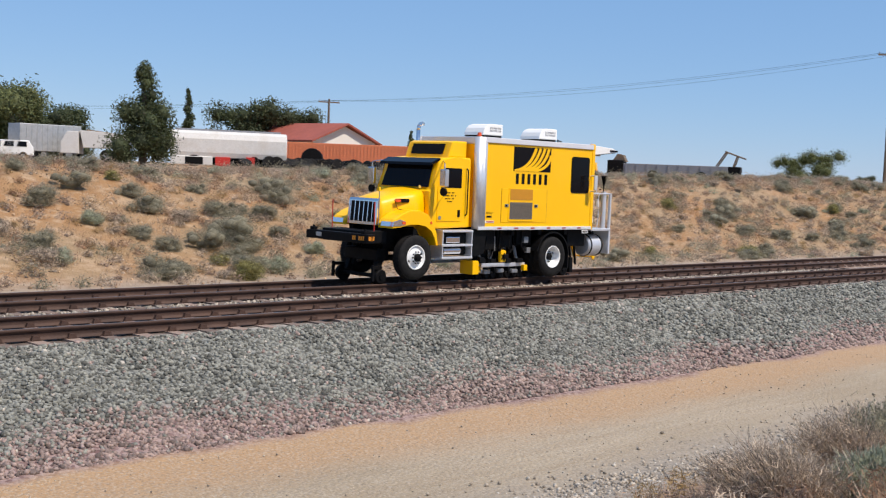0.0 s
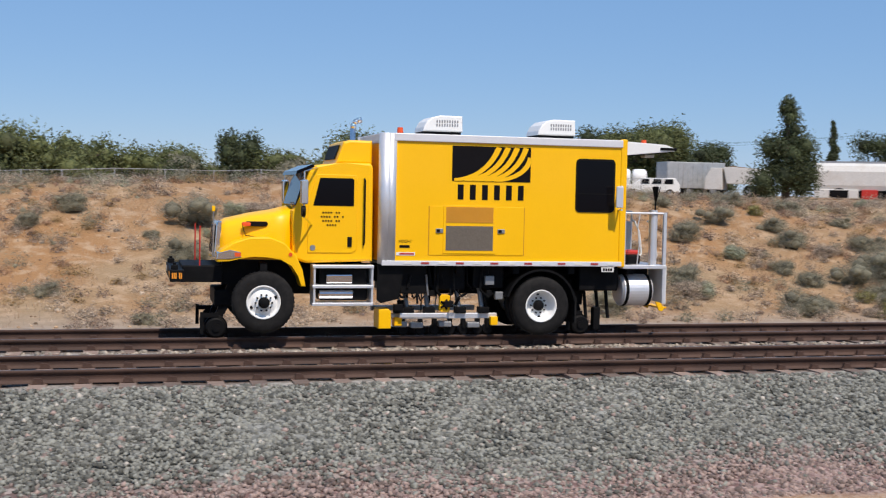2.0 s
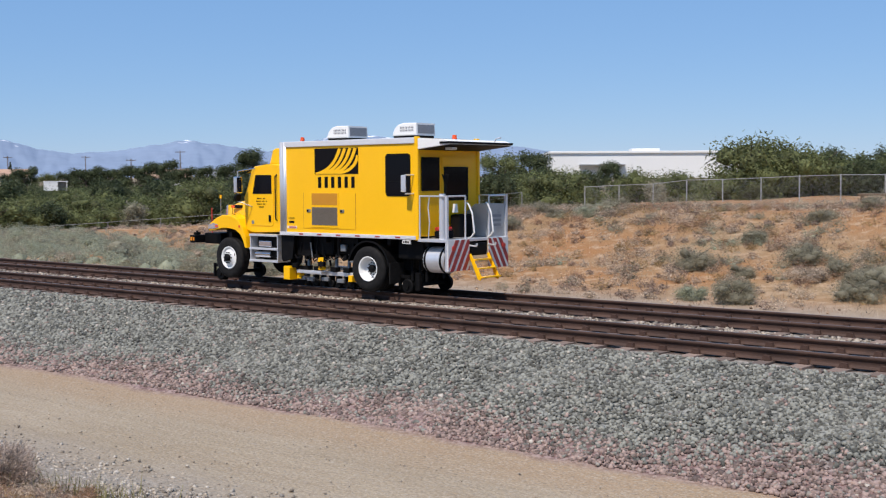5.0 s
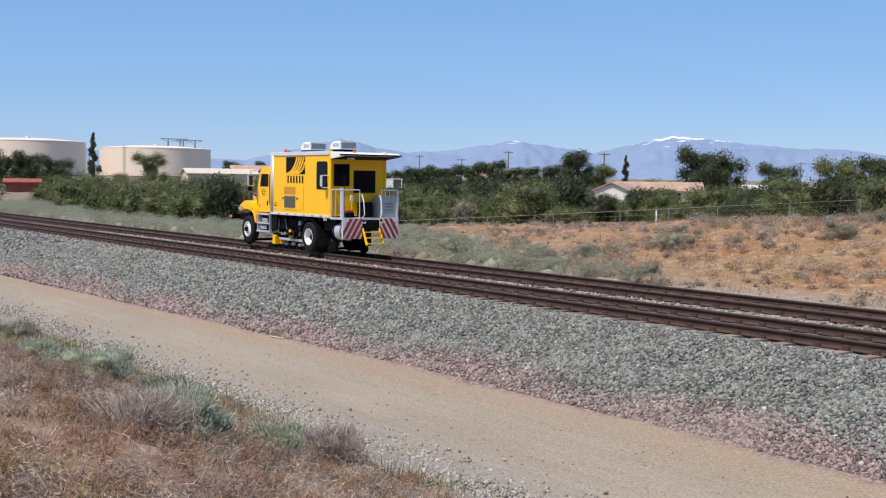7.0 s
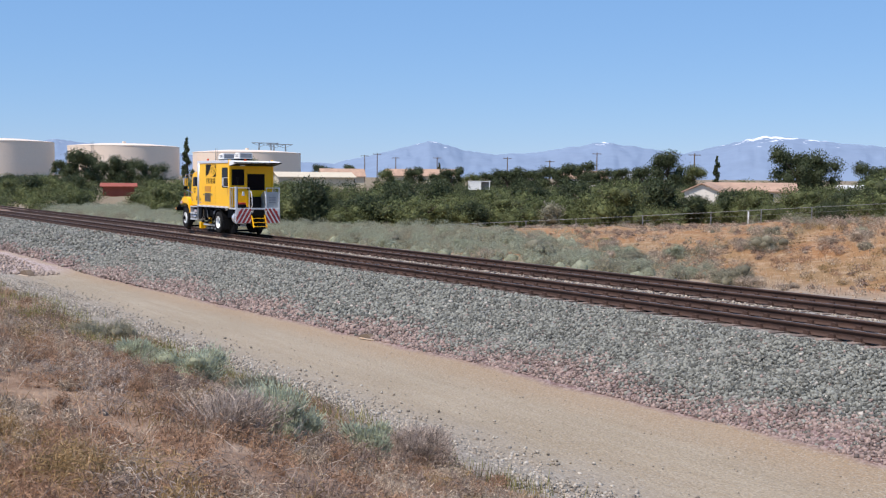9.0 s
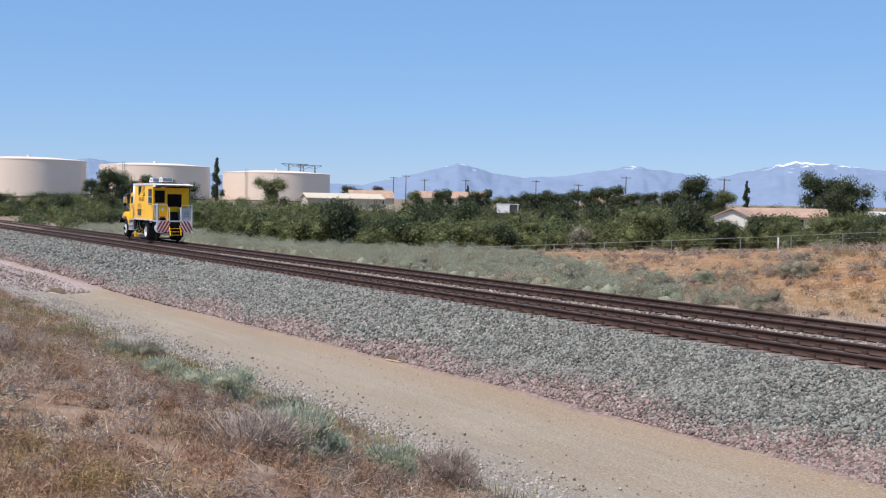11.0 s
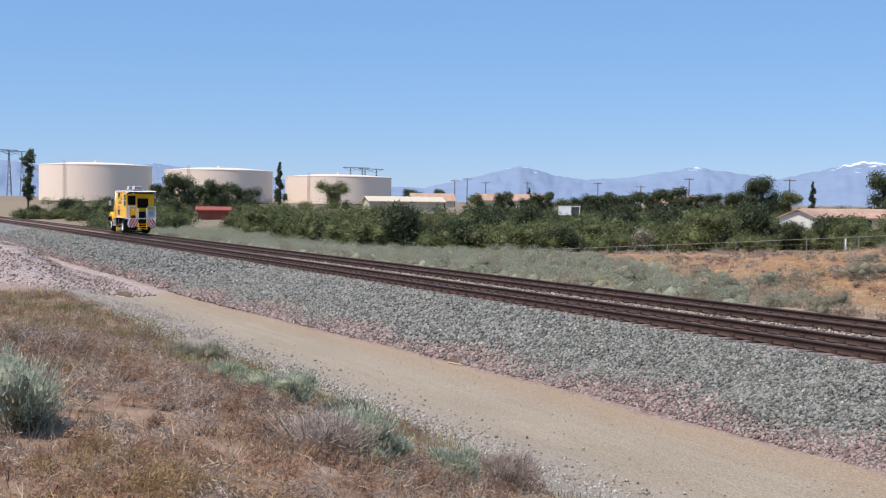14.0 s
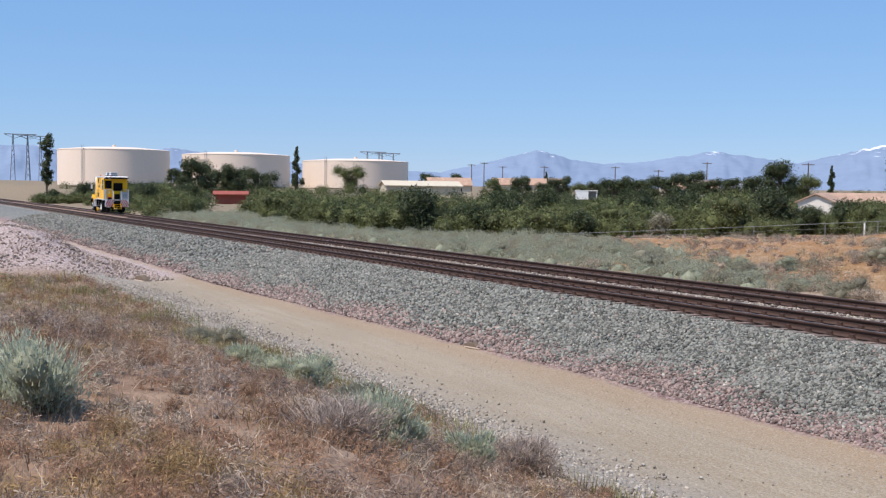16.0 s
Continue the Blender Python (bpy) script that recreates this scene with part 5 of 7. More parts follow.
while count < 230:
    x, y = r1.uniform(-34, 82), 26.6 + 15 * r1.random() ** 0.9
    if noise.noise((x * 0.13, y * 0.22, 2.0)) < -0.12 + 0.3 * (x < -15):
        continue
    k = r1.choices(range(6), (5, 3, 1.5, 4.5, 1, 0.8))[0]
    put(SHRUBS[k], x, y, r1.uniform(0.55, 1.25), r1.uniform(0, 360))
    count += 1
# dense pale sage beyond the left end of the bank
count = 0
while count < 45:
    x = r1.uniform(-60, -26)
    y = r1.uniform(25.6, 25.6 + min(19.0, 3.0 + max(0.0, -x - 28) * 0.3))
    if y > 33 and r1.random() < 0.45:
        continue
    put(SHRUBS[r1.choices(range(6), (3, 2, 6, 0.8, 1.2, 0.6))[0]], x, y, r1.uniform(0.7, 1.4), r1.uniform(0, 360))
    count += 1
# low brush between them, too many to count


def brush_field(name, places, mat, label, per=300, leaf=0.034, dense=0.0, long=3.0):
    pl = np.array([(x, y, ground_height(x, y), w) for x, y, w in places])
    k = np.repeat(np.arange(len(pl)), per)
    n = len(k)
    d = rng.normal(size=(n, 3))
    d /= np.linalg.norm(d, axis=1)[:, None]
    d[:, 2] = np.abs(d[:, 2])
    lump = 0.75 + 0.35 * np.sin(3 * np.arctan2(d[:, 1], d[:, 0]) + pl[k, 0] * 9) * np.cos(4 * d[:, 2] + pl[k, 1])
    r = (0.48 + 0.55 * rng.random(n)) * lump * (1 - dense) + dense * (0.72 + 0.36 * rng.random(n))
    c = pl[k, :3] + d * (pl[k, 3] * r)[:, None] * np.array((1, 1, 0.95))
    c[:, 2] += 0.02
    v, f = leaf_arrays(c, leaf, long)
    w = pl[:, 3] * (rng.uniform(0.12, 0.20, len(pl)) + 0.28 * dense)
    cv, cf = cores(np.stack([pl[:, 0], pl[:, 1], pl[:, 2], w, w, w * 0.95], 1), 1.0, len(v))
    v, f = np.concatenate([v, cv]), np.concatenate([f, cf])
    return tagged(mesh_object(name, v, f, mat, label, "stuff"), category="brush")


def scatter_bank(n, seed, lo=0.22, hi=0.6):
    r_ = random.Random(seed)
    out = []
    while len(out) < n:
        x, y = r_.uniform(-38, 88), 26.2 + 17 * r_.random() ** 0.85
        dens = noise.noise((x * 0.16, y * 0.3, 5.0)) + 0.45 * (x > 8) * (y < 33) + 0.35 * (y > 37) + 0.15 * (x > 20)
        if dens < -0.08 + 0.25 * (x < -12) * (y > 31):
            continue
        out.append((x, y, r_.uniform(lo, hi)))
    return out


def scatter_left(n, lo, hi, taken=[]):
    """Clumps of the sage flat, each clear of its neighbours."""
    out, tries = [], 0
    while len(out) < n and tries < 30000:
        tries += 1
        x = -26 - 100 * r1.random() ** 1.1
        y = 25.4 + r1.random() * min(11.0, 2.5 + max(0.0, -x - 30) * 0.3)
        w = r1.uniform(lo, hi)
        if x > -42 and noise.noise((x * 0.2, y * 0.4, 8.0)) < 0.0:
            continue
        if any((x - p) ** 2 + (y - q) ** 2 < (0.72 * (w + v)) ** 2 for p, q, v in taken):
            continue
        taken.append((x, y, w))
        out.append((x, y, w))
    return out


brush_field("low_brush", scatter_bank(760, 1, 0.28, 0.75), LEAF_GREY, "low grey-green brush over the sandy bank")
brush_field("low_brush", scatter_bank(900, 2, 0.2, 0.55), STRAW_PALE, "low dry pinkish-tan brush over the sandy bank")
brush_field("low_brush", scatter_bank(1500, 6, 0.16, 0.46), MAUVE, "low brown dead brush over the sandy bank", 120, 0.036)
brush_field("low_brush", scatter_bank(150, 3), SAGE_PALE, "low pale green brush over the sandy bank")
def scatter_crest(n, lo, hi):
    out = []
    while len(out) < n:
        x, y = r1.uniform(-64, -16), r1.uniform(27, 50)
        if noise.noise((x * 0.2, y * 0.3, 14.0)) > -0.15:
            out.append((x, y, r1.uniform(lo, hi)))
    return out


brush_field("low_brush", scatter_crest(520, 0.1, 0.3), MAUVE, "low brown dead brush on the orange bank", 120, 0.036)
brush_field("low_brush", scatter_crest(330, 0.12, 0.36), STRAW_PALE, "low dry tan brush on the orange bank", 140, 0.036)
brush_field("low_brush", scatter_crest(90, 0.25, 0.55), LEAF_GREY, "grey-green brush on the orange bank", 300, 0.026)
brush_field("sage_field", scatter_left(420, 0.42, 0.8), SAGE_PALE, "dense pale green sagebrush flat beside the track", 760, 0.036, 1.0)
brush_field("sage_field", scatter_left(300, 0.3, 0.6), LEAF_GREY, "dense grey sagebrush flat beside the track", 660, 0.036, 1.0)


def scatter_near(n, x0, x1, y0, y1, lo, hi, seed, bias):
    r_ = random.Random(seed)
    out = []
    while len(out) < n:
        x, y = r_.uniform(x0, x1), r_.uniform(y0, y1)
        if noise.noise((x * 0.45, y * 0.6, seed * 3.1)) > bias:
            out.append((x, y, r_.uniform(lo, hi)))
    return out


# matted dry grass and brush on the near bank, in patches of several browns
for k, (n, mat, lo, hi, bias, lab) in enumerate(((640, STRAW, 0.10, 0.26, -0.3, "matted reddish-brown dry grass"), (420, MAUVE, 0.12, 0.30, 0.0, "matted mauve-grey dead brush"), (520, STRAW_PALE, 0.10, 0.26, -0.25, "matted pale dry grass"),
                                                 (260, GOLDEN, 0.10, 0.28, 0.12, "matted golden brown grass"), (130, TWIG, 0.15, 0.34, 0.1, "tangled grey dead twigs"))):
    brush_field("dry_brush", scatter_near(n, -22, -4.5, -1.5, 7.5, lo, hi, k + 1, bias), mat, lab + " on the near bank", 330, 0.029, 0.0, 8.0)
    brush_field("dry_brush", scatter_near(n // 2, -49, -22, -3, 7.6, lo * 1.4, hi * 1.5, k + 11, bias), mat, lab + " on the near bank", 170, 0.042, 0.0, 6.0)
    brush_field("dry_brush", scatter_near(n // 8, 7.5, 24, 2.5, 7.8, lo * 1.3, hi * 1.4, k + 21, bias), mat, lab + " on the near bank", 220, 0.05, 0.0, 9.0)
# russet brush along the crest and dry grass mats over the sandy bank
for n, mat, y0, y1, seed, lab in ((760, STRAW, 29, 41, 31, "russet dry brush along the bank crest"), (560, GOLDEN, 28, 40, 32, "golden brown dry grass mats on the sandy bank"), (700, STRAW_PALE, 26.4, 40, 33, "pale dry grass mats on the sandy bank")):
    brush_field("dry_brush", scatter_near(n, -34, 80, y0, y1, 0.2, 0.5, seed, -0.05), mat, lab, 220, 0.042, 0.0, 6.0)
# dry tufts over the bank
n = 44000
x, y = tufted(n, -45, 85, 26.3, 44, 16, 0.3)
zz = np.array([ground_height(a, b) for a, b in zip(x, y)])
blades("dry_tufts", x, y, 0.16 * rng.uniform(0.4, 1.5, n), 0.008 * rng.uniform(0.6, 1.5, n), 0.9, STRAW_PALE, "dry straw tufts scattered over the sandy bank", lambda a, b: zz)
n2 = 34000
x2, y2 = tufted(n2, -45, 85, 26.3, 42, 24, 0.25)
zz2 = np.array([ground_height(a, b) for a, b in zip(x2, y2)])
blades("dry_tufts", x2, y2, 0.15 * rng.uniform(0.4, 1.5, n2), 0.008 * rng.uniform(0.6, 1.5, n2), 0.9, STRAW, "reddish dry tufts scattered over the sandy bank", lambda a, b: zz2)

# clods and stones lying on the bank
nc = 6000
xc, yc = rng.uniform(-45, 85, nc), rng.uniform(24.0, 41, nc)
zc = np.array([ground_height(a, b) for a, b in zip(xc, yc)])
hc = 0.022 * rng.uniform(0.4, 1.8, nc)
vc = np.einsum("nij,nkj->nki", turns(nc), CUBE[None] * (0.55 + 0.45 * rng.random((nc, 8, 1))) * hc[:, None, None] * (0.7 + 0.6 * rng.random((nc, 1, 3))))
vc += np.stack([xc, yc, zc + hc * 0.2], 1)[:, None]
CLOD = material("sandy_clods", (0.34, 0.225, 0.14), 0.95, 0, 0.3, 2.0, 0, 30, random_by="island")
tagged(mesh_object("bank_clods", vc.reshape(-1, 3), (CUBE_F[None] + 8 * np.arange(nc)[:, None, None]).reshape(-1, 4), CLOD, "sandy clods and stones on the bank", "stuff"), category="gravel")

# bleached stalks lying and leaning in the grass
n = 900
sx, sy = rng.uniform(-22, -5.5, n), rng.uniform(-1.5, 7.2, n)
sz = np.array([ground_height(a, b) for a, b in zip(sx, sy)])
sa, sl = rng.uniform(0, 6.28, n), rng.uniform(0.08, 0.28, n)
sw = 0.0022
p0 = np.stack([sx, sy, sz + rng.uniform(0.02, 0.16, n)], 1)
p1 = p0 + np.stack([sl * np.cos(sa), sl * np.sin(sa), rng.uniform(-0.03, 0.16, n)], 1)
mid_ = (p0 + p1) / 2 + np.stack([np.zeros(n), np.zeros(n), 0.12 * sl], 1)
up_ = np.array((0, 0, sw))
sv = np.stack([p0 - up_, mid_ - up_, p1, mid_ + up_, p0 + up_], 1).reshape(-1, 3)
tagged(mesh_object("dead_stalks", sv, np.arange(5 * n).reshape(n, 5), BLEACHED, "bleached dead stalks lying in the grass", "stuff"), category="grass")

# near shrubs by the camera bank: fine upright sage and dry twigs


def near_shrub(x, y, w, t, mat, label, n=8500):
    ob = thing("sagebrush", label, "shrub", "shrubs on the near bank")
    c = in_blobs(n, heap(10, w, t, 0.2, int(abs(x) * 10)) + [(0, 0, t * 0.3, w * 0.6, w * 0.6, t * 0.35)], 0.3)
    c[:, 2] = np.maximum(c[:, 2], 0.02)
    d = np.stack([c[:, 0] * 0.5, c[:, 1] * 0.5, np.full(n, t * 0.5)], 1) + rng.normal(0, (0.35 if mat in (TWIG, STRAW_PALE) else 0.14) * t, (n, 3))
    d /= np.linalg.norm(d, axis=1)[:, None]
    side = np.cross(d, rng.normal(size=(n, 3)))
    side /= np.linalg.norm(side, axis=1)[:, None]
    thin = mat in (TWIG, STRAW_PALE)
    L, W = (0.10 if thin else 0.05) * rng.uniform(0.5, 1.5, n)[:, None], 0.003 if thin else 0.0075
    v = np.stack([c - side * W, c + side * W, c + d * L], 1).reshape(-1, 3)
    f = np.arange(3 * n).reshape(n, 3)
    if not thin:
        cv, cf = cores(heap(10, w, t, 0.2, int(abs(x) * 10)) + [(0, 0, t * 0.3, w * 0.6, w * 0.6, t * 0.35)], 0.62, len(v))
        cv[:, 2] = np.maximum(cv[:, 2], -0.02)
        v, f = np.concatenate([v, cv]), np.concatenate([f, cf])
    mesh_object("crown", v, f, mat, "", "", ob)
    bm = bmesh.new()
    r_ = random.Random(int(abs(x) * 31))
    for k in range(30):
        a, rr = r_.uniform(0, 6.28), w * r_.uniform(0.3, 0.95)
        bar(bm, (0.05 * math.cos(a), 0.05 * math.sin(a), 0), (rr * math.cos(a), rr * math.sin(a), t * r_.uniform(0.5, 1.0)), 0.006, 4, 0.002)
    tagged(part("twigs", bm, TWIG, ob), kind="stuff")
    x, y = site(x, y)
    ob.matrix_basis = pose(x, y, float(ground_height(x, y)) - 0.03)
    return ob


for x, y, w, t, mat, lab in ((-10.1, 4.35, 0.55, 0.62, SILVER, "pale green sagebrush among dry grass"), (-10.9, 5.7, 0.34, 0.46, SILVER, "small fresh green sagebrush"),
                             (-15.2, 5.3, 0.70, 0.58, SILVER, "grey-green sagebrush on the bank"), (-9.3, 1.15, 0.62, 0.72, SILVER, "large silvery green sagebrush"),
                             (-13.6, 5.5, 0.45, 0.45, LEAF_GREY, "grey-green sagebrush near the road"), (-12.0, 7.0, 0.50, 0.42, TWIG, "dry grey twiggy brush"),
                             (-11.4, 6.6, 0.45, 0.42, TWIG, "dry grey twiggy brush"), (-9.0, 3.4, 0.55, 0.4, TWIG, "dry grey twiggy brush"), 
                             (9.5, 4.4, 0.7, 0.55, STRAW_PALE, "bleached dry tumbleweed brush"), (12.6, 5.2, 0.8, 0.7, STRAW_PALE, "bleached dry tumbleweed brush"), (10.8, 5.4, 0.6, 0.5, STRAW_PALE, "bleached dry tumbleweed brush"),
                             (9.9, 3.9, 0.35, 0.4, SAGE_PALE, "pale green sagebrush among dry grass"), (13.2, 5.0, 0.6, 0.7, LEAF_GREY, "grey-green sagebrush on the bank"),
                             (-16.5, 4.9, 0.45, 0.42, SILVER, "pale green sagebrush among dry grass"), (-26.0, 7.0, 0.8, 0.6, LEAF_GREY, "grey-green sagebrush near the road")):
    near_shrub(x, y, w, t, mat, lab)

# green desert bushes and trees behind
BUSHES = []
for k, (w, t, mat) in enumerate(((2.0, 2.6, LEAF), (2.6, 2.9, LEAF), (1.7, 3.2, LEAF_DARK), (2.3, 2.3, LEAF), (1.5, 2.0, LEAF_DARK))):
    BUSHES.append(plant("bush", "olive green desert bush" if mat is LEAF else "dark green desert bush", "bush", heap(15, w, t, 0.10, 20 + k) + [(0, 0, t * 0.3, w * 0.62, w * 0.62, t * 0.34)], 6500, 0.088, mat, limbs(7, t, w, 0.07, k), group="green desert bushes"))
GREY_BUSH = plant("bush", "grey bare-twigged desert bush", "bush", heap(10, 1.5, 1.8, 0.2, 31), 1900, 0.09, LEAF_GREY, limbs(9, 1.8, 1.5, 0.05, 9), group="green desert bushes")


def crown_tree(name, label, tall, wide, kind, mat, seed, n=8500, leaf=0.115):
    r_ = random.Random(seed)
    blobs, stem = [], [((0, 0, -0.2), (0, 0, tall * 0.55), 0.045 * tall, 0.025 * tall)]
    if kind == "round":
        for k in range(16):
            a, d = r_.uniform(0, 6.28), wide * 0.5 * math.sqrt(r_.random())
            z = tall * r_.uniform(0.10, 0.86)
            s = wide * r_.uniform(0.16, 0.28)
            blobs.append((d * math.cos(a), d * math.sin(a), z, s, s, s * 0.85))
            stem.append(((0, 0, tall * r_.uniform(0.25, 0.5)), (d * math.cos(a), d * math.sin(a), z), 0.016 * tall, 0.004 * tall))
    else:
        for k in range(26):
            u = r_.random()
            a, d = r_.uniform(0, 6.28), wide * 0.5 * (1 - u) ** 0.8 * r_.uniform(0.35, 0.95)
            z = tall * (0.10 + 0.86 * u)
            s = wide * (0.10 + 0.16 * (1 - u))
            blobs.append((d * math.cos(a), d * math.sin(a), z, s, s, s * 1.2))
            stem.append(((0, 0, z - 0.05 * tall), (d * math.cos(a), d * math.sin(a), z), 0.010 * tall, 0.003 * tall))
        stem.append(((0, 0, tall * 0.5), (0, 0, tall * 0.97), 0.025 * tall, 0.004 * tall))
    return plant(name, label, "tree", blobs, n, leaf, mat, stem)


def at(ob, az, d, size=1.0, turn=0.0):
    x, y = polar(az, d)
    return put(ob, x, y, size, turn)


ROUND = crown_tree("tree", "dark green spreading tree", 5.5, 5.0, "round", LEAF_DARK, 3)
ROUND2 = crown_tree("tree", "olive green spreading tree", 5.0, 5.6, "round", LEAF, 5)
CONE = crown_tree("tree", "dark green conical tree in the yard", 6.6, 4.9, "cone", LEAF_DARK, 8, 14000, 0.095)
SLIM = crown_tree("conifer", "slim dark conifer behind the yard", 6.5, 2.0, "cone", LEAF_DARK, 9, 3400, 0.13)
for ob, az, d, s in ((CONE, -32.4, 74, 0.93), (SLIM, -34.45, 112, 0.98), (ROUND, -37.2, 128, 1.25), (ROUND, -38.3, 130, 1.2), (ROUND, -39.9, 132, 1.15), (ROUND2, -27.0, 118, 1.4), (ROUND2, -25.2, 122, 1.35),
                     (ROUND, -26.2, 126, 1.35), (ROUND, -23.8, 125, 1.25), (ROUND, -28.6, 112, 0.95), (ROUND, -22.0, 130, 0.8), (ROUND, -20.6, 130, 0.8), (ROUND2, -65.2, 92, 0.50), (ROUND2, -63.9, 95, 0.42), (ROUND2, -45.6, 124, 0.45), (SLIM, -45.4, 125, 0.72),
                     (ROUND, -55.6, 140, 0.4), (ROUND, -67.3, 150, 0.35),
                     (ROUND, 42.3, 190, 1.35), (ROUND, 41.5, 192, 1.2), (ROUND, 39.0, 185, 0.95), (ROUND2, 36.3, 190, 1.2), (ROUND, 34.8, 200, 1.3), (ROUND, 48.1, 230, 1.45), (SLIM, 45.9, 240, 1.1), (ROUND2, 47.0, 235, 1.1), (ROUND, 50.3, 260, 0.9),
                     (ROUND, 52.2, 250, 1.15), (ROUND, 53.2, 205, 1.0), (ROUND, 51.3, 215, 0.9), (ROUND, 49.3, 200, 0.85), (ROUND, 60.2, 230, 0.8), (ROUND2, 61.4, 235, 0.75), (ROUND, 54.2, 210, 0.95), (ROUND, 54.9, 215, 0.8), (ROUND, 55.6, 212, 0.85), (ROUND, 56.3, 220, 0.75), (ROUND2, 57.1, 225, 0.7), (ROUND, 58.3, 228, 0.8), (ROUND, 59.0, 235, 0.65),
                     (SLIM, 71.0, 310, 1.75), (ROUND, 75.6, 215, 1.3), (ROUND, 74.4, 225, 1.0), (ROUND, 73.8, 222, 1.05), (ROUND, 72.6, 205, 0.9), (ROUND2, 68.4, 285, 1.2), (ROUND, 69.7, 400, 1.7), (ROUND, 69.2, 405, 1.6), (ROUND, 76.7, 330, 1.0), (ROUND, 76.2, 330, 0.9),
                     (ROUND, 64.7, 330, 0.9), (ROUND, 64.2, 335, 0.8), (ROUND, 63.3, 335, 0.9), (SLIM, 58.9, 320, 1.0), (ROUND, 31.2, 205, 0.9)):
    at(ob, az, d, s, az * 13)
r4 = random.Random(4)
tower_blobs = []
for k in range(24):
    z = 2.5 + 8.6 * k / 23
    a, d = r4.uniform(0, 6.28), r4.uniform(0.2, 0.9)
    tower_blobs.append((d * math.cos(a), d * math.sin(a), z, r4.uniform(0.5, 0.95), r4.uniform(0.5, 0.95), 0.5))
TOWER = plant("tall_tree", "tall slim dark tree beside the transmission towers", "tree", tower_blobs, 2600, 0.2, LEAF_DARK, [((0, 0, -0.2), (0, 0, 11.2), 0.22, 0.08)])
at(TOWER, 82.6, 262, 1.15)
for k in range(26):
    at(BUSHES[k % 5], 76.0 + 7.0 * k / 25 + r4.uniform(-0.2, 0.2), r4.uniform(185, 215), r4.uniform(0.7, 1.1), 50 * k)
r2 = random.Random(5)
for k in range(150):
    az = r2.uniform(33, 79)
    near = max(78.0, 33 / math.cos(radians(az)))
    d = near + 62 * r2.random() ** 1.4
    if 42.3 < az < 48.2 and 116 < d < 158:
        continue
    if 72.9 < az < 75.3 and d < 175:
        continue
    if 55.8 < az < 58.0 and d < 185 and r2.random() < 0.7:
        continue
    ob = BUSHES[r2.choices(range(5), (3, 3, 2, 3, 2))[0]] if r2.random() < 0.93 else GREY_BUSH
    at(ob, az, d, r2.uniform(0.75, 1.15) * (0.6 if 42.3 < az < 48.2 else 1.0), r2.uniform(0, 360))
for k in range(85):
    az = r2.uniform(-18.5, 33)
    d = r2.uniform(88, 120)
    s = r2.uniform(0.95, 1.45)
    if -18 < az < 7:
        s *= 1.15
    at(BUSHES[r2.choices(range(5), (3, 3, 2, 3, 2))[0]] if r2.random() < 0.72 else GREY_BUSH, az, d, s, r2.uniform(0, 360))
for az, d, s in ((2.9, 92, 1.45), (4.4, 92, 1.3), (1.4, 94, 1.3), (0.0, 95, 1.25), (-1.6, 95, 1.1), (-12.2, 94, 1.25), (-13.5, 94, 1.15), (-10.5, 95, 1.2), (-6.0, 92, 1.1), (24.6, 92, 1.25), (23.2, 92, 1.2), (21.6, 90, 1.1)):
    at(BUSHES[int(abs(az) * 3) % 4], az, d, s * 1.35, az * 31)
for k in range(70):
    az = r2.uniform(33, 58)
    d = r2.uniform(84, 112)
    s = r2.uniform(0.85, 1.2)
    if 42.5 < az < 46.0:
        s *= 0.86
    elif 46.0 <= az < 48.2:
        s *= 0.62
    at(BUSHES[r2.choices(range(5), (3, 3, 2, 3, 2))[0]] if r2.random() < 0.9 else GREY_BUSH, az, d, s, r2.uniform(0, 360))


def far_bushes(n, az0, az1, d0, d1, mat, label, w0=1.6, w1=2.6, per=620, leaf=0.15):
    places = []
    for k in range(n):
        az, d = r2.uniform(az0, az1), r2.uniform(d0, d1)
        if (42.0 < az < 48.0 and d < 160) or (72.9 < az < 75.3 and d < 180):
            continue
        x, y = polar(az, d)
        places.append((x, y, r2.uniform(w0, w1)))
    brush_field("far_bushes", places, mat, label, per, leaf)


far_bushes(110, 47, 80, 120, 185, LEAF, "far olive green desert bushes")
far_bushes(70, 40, 80, 125, 200, LEAF_DARK, "far dark green desert bushes")
far_bushes(120, 33, 82, 195, 330, LEAF, "far olive green desert bushes", 1.8, 3.0)
far_bushes(90, 33, 82, 190, 330, LEAF_DARK, "far dark green desert bushes", 1.8, 3.2)
far_bushes(80, -19, 33, 105, 135, LEAF, "far olive green desert bushes", 2.2, 3.2)
far_bushes(50, -19, 33, 105, 135, LEAF_DARK, "far dark green desert bushes", 2.2, 3.4)
for k in range(40):
    az = r2.uniform(58, 79)
    if not 72.9 < az < 75.3:
        at(BUSHES[r2.randrange(5)], az, max(78.0, 33 / math.cos(radians(az))) + r2.uniform(0, 30), r2.uniform(0.8, 1.2), r2.uniform(0, 360))


# ---- buildings, fences, poles and yard things ----
def stand(ob, az, d, face=None, sink=0.0):
    """Stands a built thing on the ground at a bearing, turned to face the camera bank unless told otherwise."""
    x, y = polar(az, d)
    ob.matrix_basis = pose(x, y, ground_height(x, y, False) - sink, 0, 0, az if face is None else face)
    return ob


